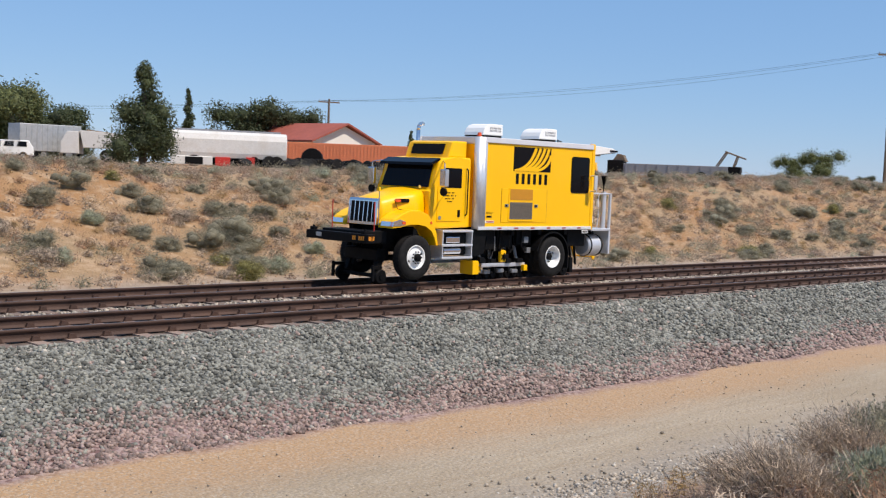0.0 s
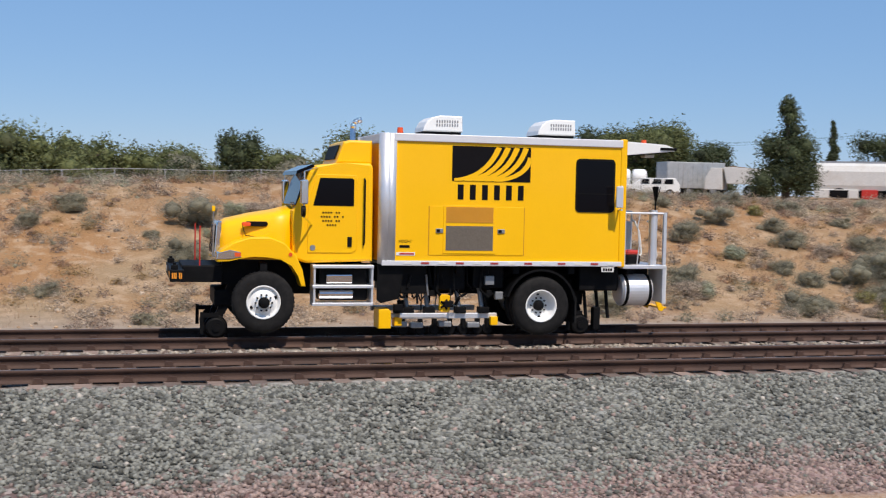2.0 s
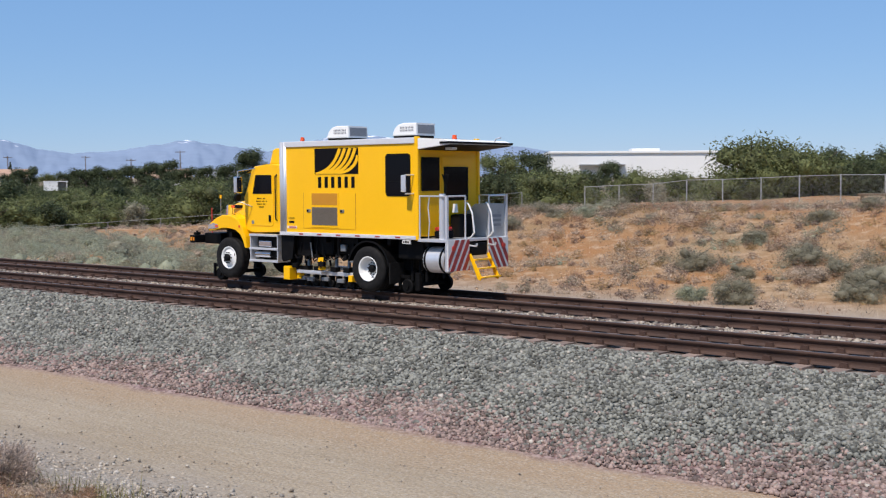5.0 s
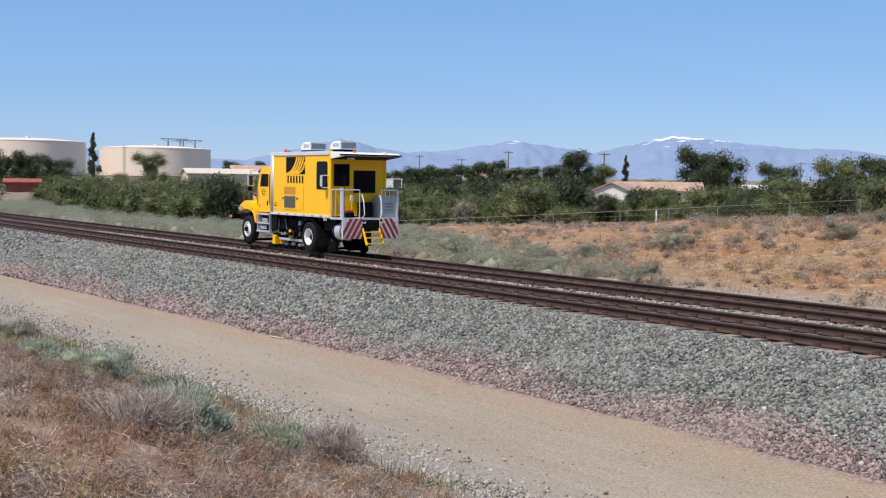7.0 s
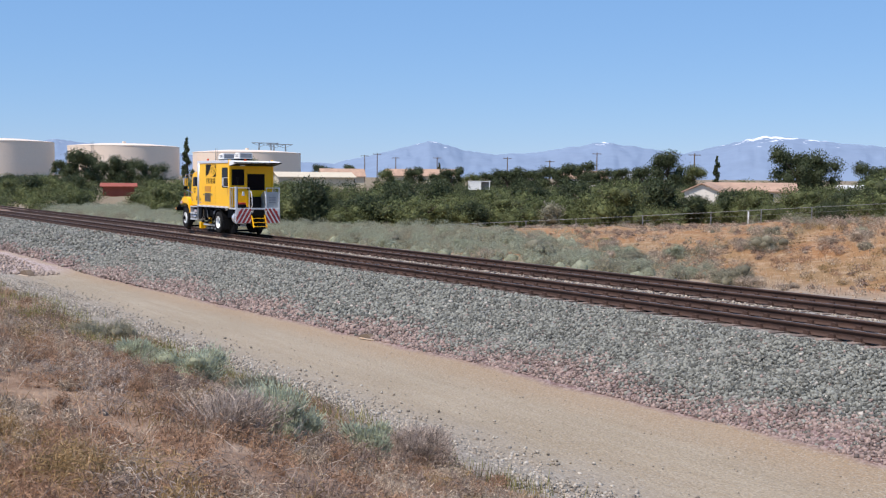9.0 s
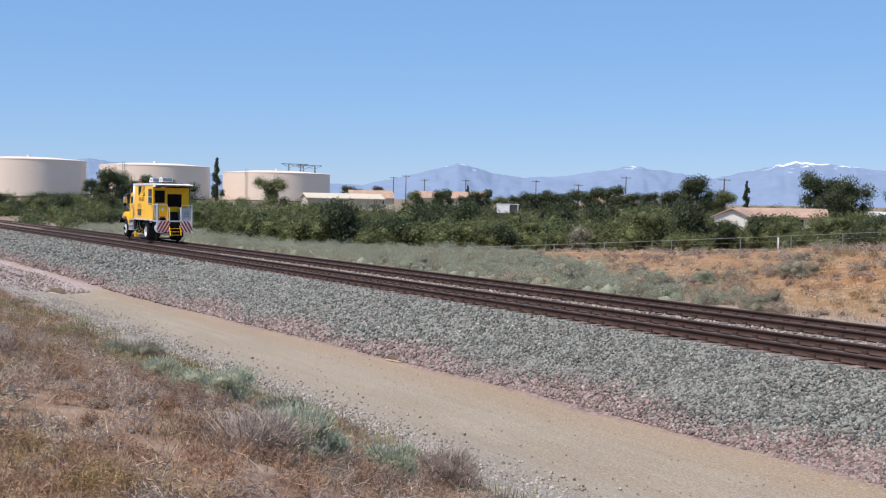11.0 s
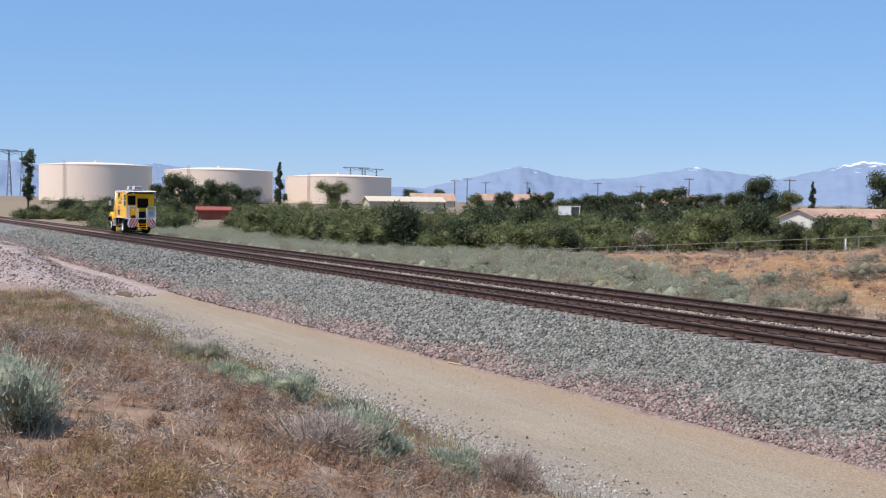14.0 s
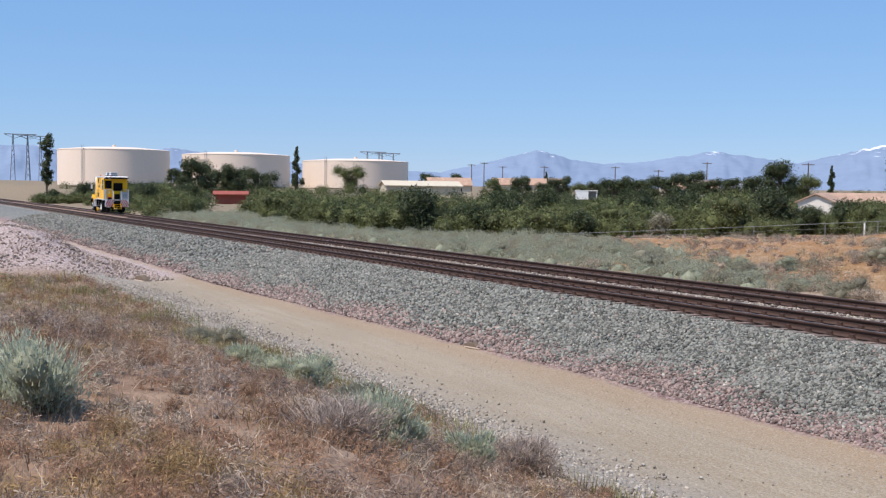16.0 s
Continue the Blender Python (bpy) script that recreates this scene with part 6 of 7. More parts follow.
# water tanks with shallow domed roofs
def water_tank(az, d, radius, tall, label):
    ob = thing("water_tank", label, "water tank", "row of water tanks")
    bm = bmesh.new()
    prof = [(radius, -1.5), (radius, tall - 0.25), (radius * 1.004, tall - 0.2), (radius * 1.004, tall), (radius * 0.97, tall + 0.12), (radius * 0.5, tall + 0.75), (0.5, tall + 0.95)]
    turned(bm, prof, 180, Matrix.Rotation(radians(90), 4, "X"))
    part("shell", bm, TANK, ob, smooth=False)
    lad = bmesh.new()
    a = radians(-62)
    for s in (-0.3, 0.3):
        bar(lad, ((radius + 0.25) * math.cos(a) - s * math.sin(a), (radius + 0.25) * math.sin(a) + s * math.cos(a), -0.5), ((radius + 0.25) * math.cos(a) - s * math.sin(a), (radius + 0.25) * math.sin(a) + s * math.cos(a), tall + 1.0), 0.06, 6)
    part("ladder", lad, GREY_METAL, ob)
    hat = bmesh.new()
    bar(hat, (0, 0, tall + 0.9), (0, 0, tall + 1.5), 0.5, 14)
    part("roof_vent", hat, TANK, ob)
    x, y = polar(az, d)
    ob.matrix_basis = pose(x, y, 4.4, 0, 0, az - 60)
    return ob


water_tank(79.58, 352, 15.4, 8.4, "large round beige water tank with ladder")
water_tank(73.9, 366, 16.0, 8.0, "large round beige water tank with stair")
water_tank(68.16, 378, 16.6, 6.9, "large round beige water tank behind trees")


def gable_house(name, label, length, depth, wall_h, roof_h, wall, roof, windows=(), over=0.4):
    """A house with a ridge along x, gables at both ends, eaves, door and windows on the front (-y)."""
    ob = thing(name, label, "house")
    a, b = length / 2, depth / 2
    bm = bmesh.new()
    lo = [bm.verts.new((x, y, -0.6)) for x, y in ((-a, -b), (a, -b), (a, b), (-a, b))]
    hi = [bm.verts.new((x, y, wall_h)) for x, y in ((-a, -b), (a, -b), (a, b), (-a, b))]
    r0, r1_ = bm.verts.new((-a, 0, wall_h + roof_h - 0.12)), bm.verts.new((a, 0, wall_h + roof_h - 0.12))
    bm.faces.new((lo[0], lo[1], hi[1], hi[0])), bm.faces.new((lo[2], lo[3], hi[3], hi[2]))
    bm.faces.new((lo[1], lo[2], hi[2], r1_, hi[1])), bm.faces.new((lo[3], lo[0], hi[0], r0, hi[3]))
    bm.faces.new(lo[::-1])
    part("wall", bm, wall, ob)
    for s in (-1, 1):
        rf = bmesh.new()
        k = roof_h / b
        y_e, z_e = s * (b + over), wall_h - over * k
        pts = [(-a - over, 0, wall_h + roof_h), (a + over, 0, wall_h + roof_h), (a + over, y_e, z_e), (-a - over, y_e, z_e)]
        up, dn = [rf.verts.new((x, y, z + 0.14)) for x, y, z in pts], [rf.verts.new((x, y, z)) for x, y, z in pts]
        rf.faces.new(up), rf.faces.new(dn[::-1])
        for i in range(4):
            rf.faces.new((up[i], up[(i + 1) % 4], dn[(i + 1) % 4], dn[i]))
        part("roof", rf, roof, ob)
    for wx, wz, ww, wh in windows:
        w = part("window", box(bmesh.new(), wx - ww / 2, wx + ww / 2, -b - 0.04, -b + 0.02, wz, wz + wh, bevel=0.02), WHITE, ob)
        part("pane", box(bmesh.new(), wx - ww / 2 + 0.07, wx + ww / 2 - 0.07, -b - 0.05, -b - 0.035, wz + 0.07, wz + wh - 0.07), GLASS, w)
    return ob


h = gable_house("house", "red-roofed house with cream gable behind the yard", 9.0, 6.2, 2.2, 1.3, PALE_WALL, RED_ROOF)
stand(h, -40.2, 126, -40.2 - 48).scale = (1.35, 1.35, 1.3)
h = gable_house("house", "pale house with brown tiled roof among bushes", 7.0, 5.0, 2.1, 1.0, PALE_WALL, ROOF_TILE, ((-1.0, 0.8, 1.2, 1.0),))
stand(h, 46.3, 150, 46.3 + 78, 0.15).scale = (0.85, 0.85, 0.9)
h = gable_house("house", "long low house with brown tiled roof", 10.5, 7.0, 2.0, 0.95, TAN_WALL, ROOF_TILE, ((-3.0, 0.8, 1.4, 1.0), (2.0, 0.8, 1.4, 1.0)))
stand(h, 44.4, 157, 44.4 + 4, 0.3)
for az, d, ln, wall, roof, lab in ((52.1, 262, 10, PALE_WALL, ROOF_TILE, "distant house with terracotta roof"), (60.2, 300, 13, TAN_WALL, ROOF_TILE, "distant house with terracotta roof"), (63.6, 262, 9, TAN_WALL, ROOF_TILE, "distant house with terracotta roof"),
                                   (49.6, 275, 10, TAN_WALL, GREY_METAL, "distant house with grey roof"), (58.9, 330, 9, PALE_WALL, ROOF_TILE, "distant house with terracotta roof")):
    stand(gable_house("house", lab, ln, 7, 2.4, 1.5, wall, roof, ((-2, 0.9, 1.3, 1.0), (2, 0.9, 1.3, 1.0))), az, d, az + 6)
stand(gable_house("barn", "long cream low building with cream roof", 15, 8, 2.3, 0.9, TAN_WALL, TAN_WALL), 65.0, 240, 65 + 12)
stand(gable_house("red_shed", "dark red wooden shed behind sagebrush", 4.2, 3.0, 1.35, 0.35, RED_ROOF, RED_ROOF), 74.15, 172, 74)
# warehouse
wh = thing("warehouse", "long cream metal warehouse with white roof edge", "warehouse")
part("wall", box(bmesh.new(), -17, 17, -8, 8, -1, 3.35), WHITE, wh)
part("roof", box(bmesh.new(), -17.3, 17.3, -8.3, 8.3, 3.35, 3.75, bevel=0.05), WHITE, wh)
part("roof_unit", box(bmesh.new(), -2, 3, -3, 1, 3.75, 4.3, bevel=0.05), WHITE, wh)
part("awning", box(bmesh.new(), -12, -4, -9.5, -8, 1.2, 1.4), GREY_METAL, wh)
for k in range(18):
    part("wall_rib", box(bmesh.new(), -16.5 + 1.94 * k, -16.42 + 1.94 * k, -8.05, -8.0, -1, 3.35), WHITE, wh)
wx_, wy_ = polar(29.6, 222)
wh.matrix_basis = pose(wx_, wy_, 4.0, 0, 0, 29.6 + 9)
# white building behind bushes
stand(gable_house("outbuilding", "white flat outbuilding partly behind bushes", 9, 4, 2.2, 0.3, OLD_WHITE, OLD_WHITE), 38.8, 150, 38.8 + 6)
# white open shed
sd = thing("shed", "small white open-sided shed", "shed")
part("roof", box(bmesh.new(), -1.7, 1.7, -1.2, 1.2, 1.55, 1.70, bevel=0.02), WHITE, sd)
part("wall", box(bmesh.new(), -1.6, 0.3, -1.15, 1.1, -0.5, 1.55), WHITE, sd)
part("wall", box(bmesh.new(), 0.3, 1.6, 0.9, 1.0, -0.5, 1.55), GREY_METAL, sd)
part("post", box(bmesh.new(), 1.5, 1.6, -1.15, -1.05, -0.5, 1.55), WHITE, sd)
x, y = polar(56.95, 180)
sd.matrix_basis = pose(x, y, 1.85, 0, 0, 57)
sd.scale = (1.0, 1.0, 0.62)

# chain-link fence along the top of the bank
FENCE = [(45, 88), (20, 84), (-3, 80), (-21.5, 64.5), (-30, 67.5), (-38.8, 70), (-42, 66.5), (-45, 63.5)]
fence = thing("chain_link_fence", "galvanised chain-link fence along the bank top", "fence")
FH = 1.45
posts = []
FENCE = [site(*p) for p in FENCE]
for (x0, y0), (x1, y1) in zip(FENCE, FENCE[1:]):
    n_ = max(1, round(math.hypot(x1 - x0, y1 - y0) / 3.1))
    for k in range(n_):
        u = k / n_
        posts.append((x0 + u * (x1 - x0), y0 + u * (y1 - y0)))
post_me = None
tops = [(x, y, ground_height(x, y)) for x, y in posts]
for x, y, z in tops:
    if post_me is None:
        po = part("post", bar(bmesh.new(), (0, 0, -0.3), (0, 0, FH + 0.05), 0.035, 8), GALV, fence)
        post_me = po.data
    else:
        po = new("post", post_me)
        po.parent = fence
    po.location = (x, y, z)
for (x0, y0, z0), (x1, y1, z1) in zip(tops, tops[1:]):
    part("top_rail", bar(bmesh.new(), (x0, y0, z0 + FH), (x1, y1, z1 + FH), 0.02, 5), GALV, fence)
wire_v, wire_f = [], []
for (x0, y0, z0), (x1, y1, z1) in zip(tops, tops[1:]):
    if x0 < -80:
        continue
    L_ = math.hypot(x1 - x0, y1 - y0)
    for k in range(-int(FH / 0.16), int(L_ / 0.16)):
        for s in (1, -1):
            a0 = k * 0.16 if s > 0 else k * 0.16 + FH
            u0, h0, u1, h1 = a0, 0.0, a0 + s * FH, FH
            pts = []
            for u, hh in ((u0, h0), (u1, h1)):
                pts.append([u, hh])
            for p_, q_ in ((pts[0], pts[1]), (pts[1], pts[0])):
                if p_[0] < 0:
                    f_ = (0 - p_[0]) / (q_[0] - p_[0])
                    p_[1] += f_ * (q_[1] - p_[1])
                    p_[0] = 0
                if p_[0] > L_:
                    f_ = (L_ - p_[0]) / (q_[0] - p_[0])
                    p_[1] += f_ * (q_[1] - p_[1])
                    p_[0] = L_
            i0 = len(wire_v)
            for (u, hh), dz in ((pts[0], -0.004), (pts[0], 0.004), (pts[1], 0.004), (pts[1], -0.004)):
                g = u / L_
                wire_v.append((x0 + g * (x1 - x0), y0 + g * (y1 - y0), z0 + g * (z1 - z0) + hh + dz))
            wire_f.append((i0, i0 + 1, i0 + 2, i0 + 3))
mesh_object("wire_mesh", wire_v, wire_f, MESH_WIRE, "woven fence wire", "stuff", fence)
# low wire fence going on along the foot of the green bushes
LOW = [(-45.0, 63.5, 1.85), (-48.5, 54.5, 1.36), (-52, 50, 0.98), (-57, 44, 0.48), (-60.5, 39.2, 0.13), (-65, 33.4, -0.26), (-72, 31.5, -0.36), (-84, 30.5, -0.42)]
low_fence = thing("wire_fence", "low wire fence with thin steel posts before the bushes", "fence")
LOW = [(*site(x, y), z) for x, y, z in LOW]
for (x0, y0, z0), (x1, y1, z1) in zip(LOW, LOW[1:]):
    for k in range(2):
        u = k / 2
        x, y, z = x0 + u * (x1 - x0), y0 + u * (y1 - y0), z0 + u * (z1 - z0)
        g_ = min(ground_height(x, y), z - 0.3) - 0.25
        part("post", bar(bmesh.new(), (x, y, g_), (x, y, z + 0.04), 0.025, 6), GREY_METAL, low_fence)
    for dz in (0.0, -0.3):
        part("wire", bar(bmesh.new(), (x0, y0, z0 + dz), (x1, y1, z1 + dz), 0.014 if dz == 0 else 0.006, 5), MESH_WIRE, low_fence)
# white marker posts and a low wooden bench on the bank
for az, d, hgt in ((44.45, 77, 0.80),):
    mp = thing("marker_post", "short white marker post by the fence", "post", "white marker posts")
    part("shaft", box(bmesh.new(), -0.05, 0.05, -0.05, 0.05, -0.3, hgt, bevel=0.015), WHITE, mp)
    part("cap", box(bmesh.new(), -0.06, 0.06, -0.06, 0.06, hgt, hgt + 0.05, bevel=0.01), GALV, mp)
    stand(mp, az, d)
bn = thing("bench", "low weathered wooden bench on the bank", "bench")
part("seat", box(bmesh.new(), -0.55, 0.55, -0.2, 0.2, 0.38, 0.46, bevel=0.01), WOOD, bn)
for s in (-1, 1):
    part("leg", box(bmesh.new(), s * 0.4 - 0.06, s * 0.4 + 0.06, -0.18, 0.18, -0.2, 0.38), WOOD, bn)
stand(bn, 18.9, 44)


# utility poles and wires
def utility_pole(az, d, tall, arms=1, lean=0.0, z=None):
    ob = thing("utility_pole", "weathered wooden utility pole with crossarm", "utility pole", "utility poles")
    part("pole", bar(bmesh.new(), (0, 0, -1), (lean, 0, tall), 0.17, 10, 0.11), WOOD, ob)
    for k in range(arms):
        z_ = tall - 0.35 - 0.9 * k
        ar = part("crossarm", box(bmesh.new(), lean - 1.2, lean + 1.2, -0.06, 0.06, z_ - 0.07, z_ + 0.07), WOOD, ob)
        for s in (-1.1, -0.5, 0.5, 1.1):
            part("insulator", bar(bmesh.new(), (lean + s, 0, z_ + 0.07), (lean + s, 0, z_ + 0.24), 0.045, 8), GREY_METAL, ar)
    x, y = polar(az, d)
    ob.matrix_basis = pose(x, y, (ground_height(x, y, False) if z is None else z), 0, 0, az + 20)
    return Vector((x, y, ob.matrix_basis.translation.z + tall - 0.2))


pa = utility_pole(-68.1, 112, 11.9, 1)
pb = utility_pole(-41.28, 132, 7.7, 1)
pc = utility_pole(-15, 190, 7.0, 1)
pd = utility_pole(-92, 150, 9.0, 1)
for a, b in ((pa, pb), (pb, pc), (pa, pd)):
    for k in (-1.1, -0.4, 1.1):
        bm = bmesh.new()
        pts = []
        for i in range(25):
            u = i / 24
            p = a.lerp(b, u)
            pts.append((p.x + k * 0.5, p.y - k * 0.7, p.z - 4 * 1.1 * u * (1 - u) * (1 + 0.12 * k)))
        path_bar(bm, pts, 0.009, 4)
        tagged(part("power_line", bm, BLACK_PAINT, None, "thin black power line between poles"), category="power line", group="power lines")
for az, d, tall in ((46.92, 240, 7.6), (51.4, 300, 8.5), (53.6, 300, 6.5), (55.6, 330, 7.5), (59.0, 340, 7.5), (61.0, 350, 7.5), (61.9, 345, 8.5), (62.5, 350, 8.0), (32.4, 300, 5.6), (30.3, 300, 6.2), (23.6, 240, 6.0), (38.0, 300, 6.5)):
    utility_pole(az, d, tall)


def pylon(az, d, tall):
    """A steel H-frame transmission tower."""
    ob = thing("pylon", "grey steel H-frame transmission tower", "pylon", "transmission towers")
    for s in (-1, 1):
        lg = bmesh.new()
        bar(lg, (s * 4.5, 0, -2), (s * 3.2, 0, tall), 0.16, 6)
        bar(lg, (s * 2.2, 0, -2), (s * 3.0, 0, tall), 0.16, 6)
        for k in range(7):
            z0, z1 = tall * k / 7, tall * (k + 1) / 7
            bar(lg, (s * (4.5 - 1.3 * k / 7), 0, z0), (s * (2.2 + 0.8 * (k + 1) / 7), 0, z1), 0.09, 4)
        part("mast", lg, GREY_METAL, ob)
    bm = bmesh.new()
    bar(bm, (-7, 0, tall), (7, 0, tall), 0.2, 6)
    bar(bm, (-7, 0, tall), (-3, 0, tall - 1.6), 0.1, 4), bar(bm, (7, 0, tall), (3, 0, tall - 1.6), 0.1, 4), bar(bm, (-3, 0, tall - 2), (3, 0, tall), 0.09, 4), bar(bm, (3, 0, tall - 2), (-3, 0, tall), 0.09, 4)
    part("crossarm", bm, GREY_METAL, ob)
    x, y = polar(az, d)
    ob.matrix_basis = pose(x, y, 5.5, 0, 0, az + 15)


for az, d, tall in ((83.75, 560, 19.5), (83.15, 640, 22.0), (67.3, 620, 16.5), (66.6, 640, 16.5)):
    pylon(az, d, tall)


# yard vehicles on the rise
def road_wheels(ob, xs, w, r=0.42):
    for x in xs:
        for s in (-1, 1):
            wl = part("wheel", turned(bmesh.new(), [(0.05, -0.12), (r * 0.7, -0.13), (r, -0.09), (r, 0.09), (r * 0.7, 0.13), (0.05, 0.12)], 20, Matrix.Translation((x, s * w, r))), RUBBER, ob)
            part("rim", turned(bmesh.new(), [(0.03, s * 0.125), (r * 0.5, s * 0.135), (r * 0.5, s * 0.125)], 16, Matrix.Translation((x, s * w, r))), STEEL, wl)


def pickup(label):
    ob = thing("pickup_truck", label, "truck", "white work trucks")
    prof = [(-2.7, 0.55), (-2.75, 0.95), (-2.6, 1.15), (-1.35, 1.25), (-0.85, 1.95), (0.35, 1.98), (0.45, 1.25), (0.5, 0.55)]
    bd = part("cab", slab(bmesh.new(), prof, -0.98, 0.98, bevel=0.06), WHITE, ob)
    for s in (-1, 1):
        part("window", slab(bmesh.new(), [(-1.05, 1.35), (-0.75, 1.82), (-0.30, 1.84), (-0.30, 1.35)], min(s * 0.98, s * 0.995), max(s * 0.98, s * 0.995)), GLASS, bd)
        part("window", slab(bmesh.new(), [(-0.22, 1.35), (-0.22, 1.84), (0.25, 1.84), (0.30, 1.35)], min(s * 0.98, s * 0.995), max(s * 0.98, s * 0.995)), GLASS, bd)
    part("flat_bed", box(bmesh.new(), 0.5, 3.2, -1.05, 1.05, 0.80, 0.95, bevel=0.02), WHITE, ob)
    part("bumper", box(bmesh.new(), -2.85, -2.72, -0.95, 0.95, 0.5, 0.72, bevel=0.03), CHROME, ob)
    road_wheels(ob, (-1.95, 1.7), 0.85, 0.40)
    return ob


ob = pickup("old white pickup truck parked on the rise")
stand(ob, -21.1, 108, -21 + 8)
ob = pickup("white flatbed work truck carrying water tanks")
for x in (1.2, 2.6):
    tkk = part("water_tank", turned(bmesh.new(), [(0.2, -0.62), (0.55, -0.60), (0.72, -0.45), (0.72, 0.45), (0.55, 0.60), (0.2, 0.62)], 24, Matrix.Translation((x, 0, 1.65)) @ Matrix.Rotation(radians(90), 4, "Z")), WHITE, ob, "white plastic water tank", True)
stand(ob, -24.0, 106, -24 + 6)
suv = thing("parked_car", "white estate car parked by the fence", "car")
bd = part("body", slab(bmesh.new(), [(-2.3, 0.35), (-2.35, 0.75), (-2.2, 0.92), (-1.25, 1.0), (-0.75, 1.5), (1.9, 1.52), (2.25, 1.0), (2.3, 0.4)], -0.88, 0.88, bevel=0.06), WHITE, suv)
for x0, x1 in ((-0.95, -0.15), (-0.05, 0.8), (0.9, 1.75)):
    part("window", slab(bmesh.new(), [(x0 + 0.1, 1.03), (x0 + 0.25, 1.42), (x1, 1.42), (x1, 1.03)], -0.90, -0.87), GLASS, bd)
road_wheels(suv, (-1.5, 1.5), 0.78, 0.33)
stand(suv, -26.0, 98, -26 + 5)
# silver box trailer, tan tipper, long white tanker trailer
tr = thing("box_trailer", "dull silver box trailer in the yard", "trailer")
bd = part("body", box(bmesh.new(), -2.6, 2.6, -1.2, 1.2, 0.7, 2.9, bevel=0.04), GALV, tr)
for k in range(12):
    part("rib", box(bmesh.new(), -2.5 + 0.44 * k, -2.45 + 0.44 * k, -1.23, -1.2, 0.72, 2.88), GALV, bd)
part("drawbar", box(bmesh.new(), 2.6, 3.4, -0.1, 0.1, 0.5, 0.7), BLACK_PAINT, tr)
road_wheels(tr, (-1.6, -0.6), 1.05, 0.45)
stand(tr, -27.9, 104, -28 + 25)
tip = thing("tipper_truck", "weathered tan tipper truck in the yard", "truck")
part("tipper_body", slab(bmesh.new(), [(-0.6, 1.1), (-0.9, 2.5), (2.6, 2.3), (2.9, 1.1)], -1.15, 1.15, bevel=0.03), OLD_WHITE, tip)
part("cab", slab(bmesh.new(), [(-2.4, 0.6), (-2.4, 1.5), (-1.9, 2.4), (-1.0, 2.4), (-0.95, 0.6)], -1.1, 1.1, bevel=0.05), OLD_WHITE, tip)
part("boom", bar(bmesh.new(), (-0.6, 0.3, 2.5), (2.4, 0.3, 2.2), 0.12, 8), WOOD, tip)
road_wheels(tip, (-1.7, 1.2, 2.1), 0.95, 0.5)
stand(tip, -30.1, 102, -30 - 8)
tl = thing("tanker_trailer", "long weathered white tanker trailer in the yard", "trailer")
prof = [(-1.12, 0.75), (-1.2, 1.1), (-1.2, 2.1), (-1.05, 2.5), (-0.7, 2.7), (0.7, 2.7), (1.05, 2.5), (1.2, 2.1), (1.2, 1.1), (1.12, 0.75)]
sh = slab(bmesh.new(), prof, -4.3, 4.3, bevel=0.08)
bmesh.ops.rotate(sh, cent=(0, 0, 0), matrix=Matrix.Rotation(radians(90), 3, "Z"), verts=sh.verts)
part("shell", sh, OLD_WHITE, tl, "weathered white rounded shell")
part("skirt", box(bmesh.new(), -4.25, -1.2, -1.22, 1.22, 0.15, 0.8, bevel=0.05), OLD_WHITE, tl)
part("wheel_arch", box(bmesh.new(), -3.2, -1.9, -1.24, -1.2, 0.2, 0.75, bevel=0.02), BLACK_PAINT, tl)
part("locker_back", box(bmesh.new(), -1.2, 2.2, -1.0, 1.0, 0.2, 0.78), BLACK_PAINT, tl)
part("red_box", box(bmesh.new(), 1.25, 1.9, -1.3, 1.0, 0.1, 0.85, bevel=0.02), RED_PAINT, tl, "red steel locker")
part("red_box", box(bmesh.new(), -1.0, 0.1, -1.25, -1.0, 0.12, 0.8, bevel=0.02), RED_PAINT, tl, "dull red steel locker")
part("rail", box(bmesh.new(), -3.9, 3.9, -0.05, 0.05, 2.72, 2.86), GREY_METAL, tl)
road_wheels(tl, (-2.55,), 1.05, 0.48)
stand(tl, -36.45, 92, -36.45 + 5, 0.1)
# orange container wall, round dark drum, heap of tyres
oc = thing("shipping_container", "orange corrugated shipping container", "container")
bd = part("body", box(bmesh.new(), -5.8, 5.8, -1.2, 1.2, 0, 2.05, bevel=0.03), ORANGE_WALL, oc)
for k in range(38):
    part("rib", box(bmesh.new(), -5.7 + 0.305 * k, -5.58 + 0.305 * k, -1.24, -1.2, 0.1, 1.95), ORANGE_WALL, bd)
stand(oc, -42.1, 108, -42.1 - 4, -0.3)
dm = thing("storage_drum", "dark round storage drum beside the container", "drum")
part("shell", turned(bmesh.new(), [(0.1, -1.1), (0.85, -1.1), (0.9, -1.0), (0.9, 1.0), (0.85, 1.1), (0.1, 1.1)], 26, Matrix.Translation((0, 0, 0.85))), BLACK_PAINT, dm, smooth=False)
part("cradle", box(bmesh.new(), -0.6, 0.6, -0.9, 0.9, -0.1, 0.15), WOOD, dm)
stand(dm, -40.55, 100)
r3 = random.Random(3)
tyre_me = None
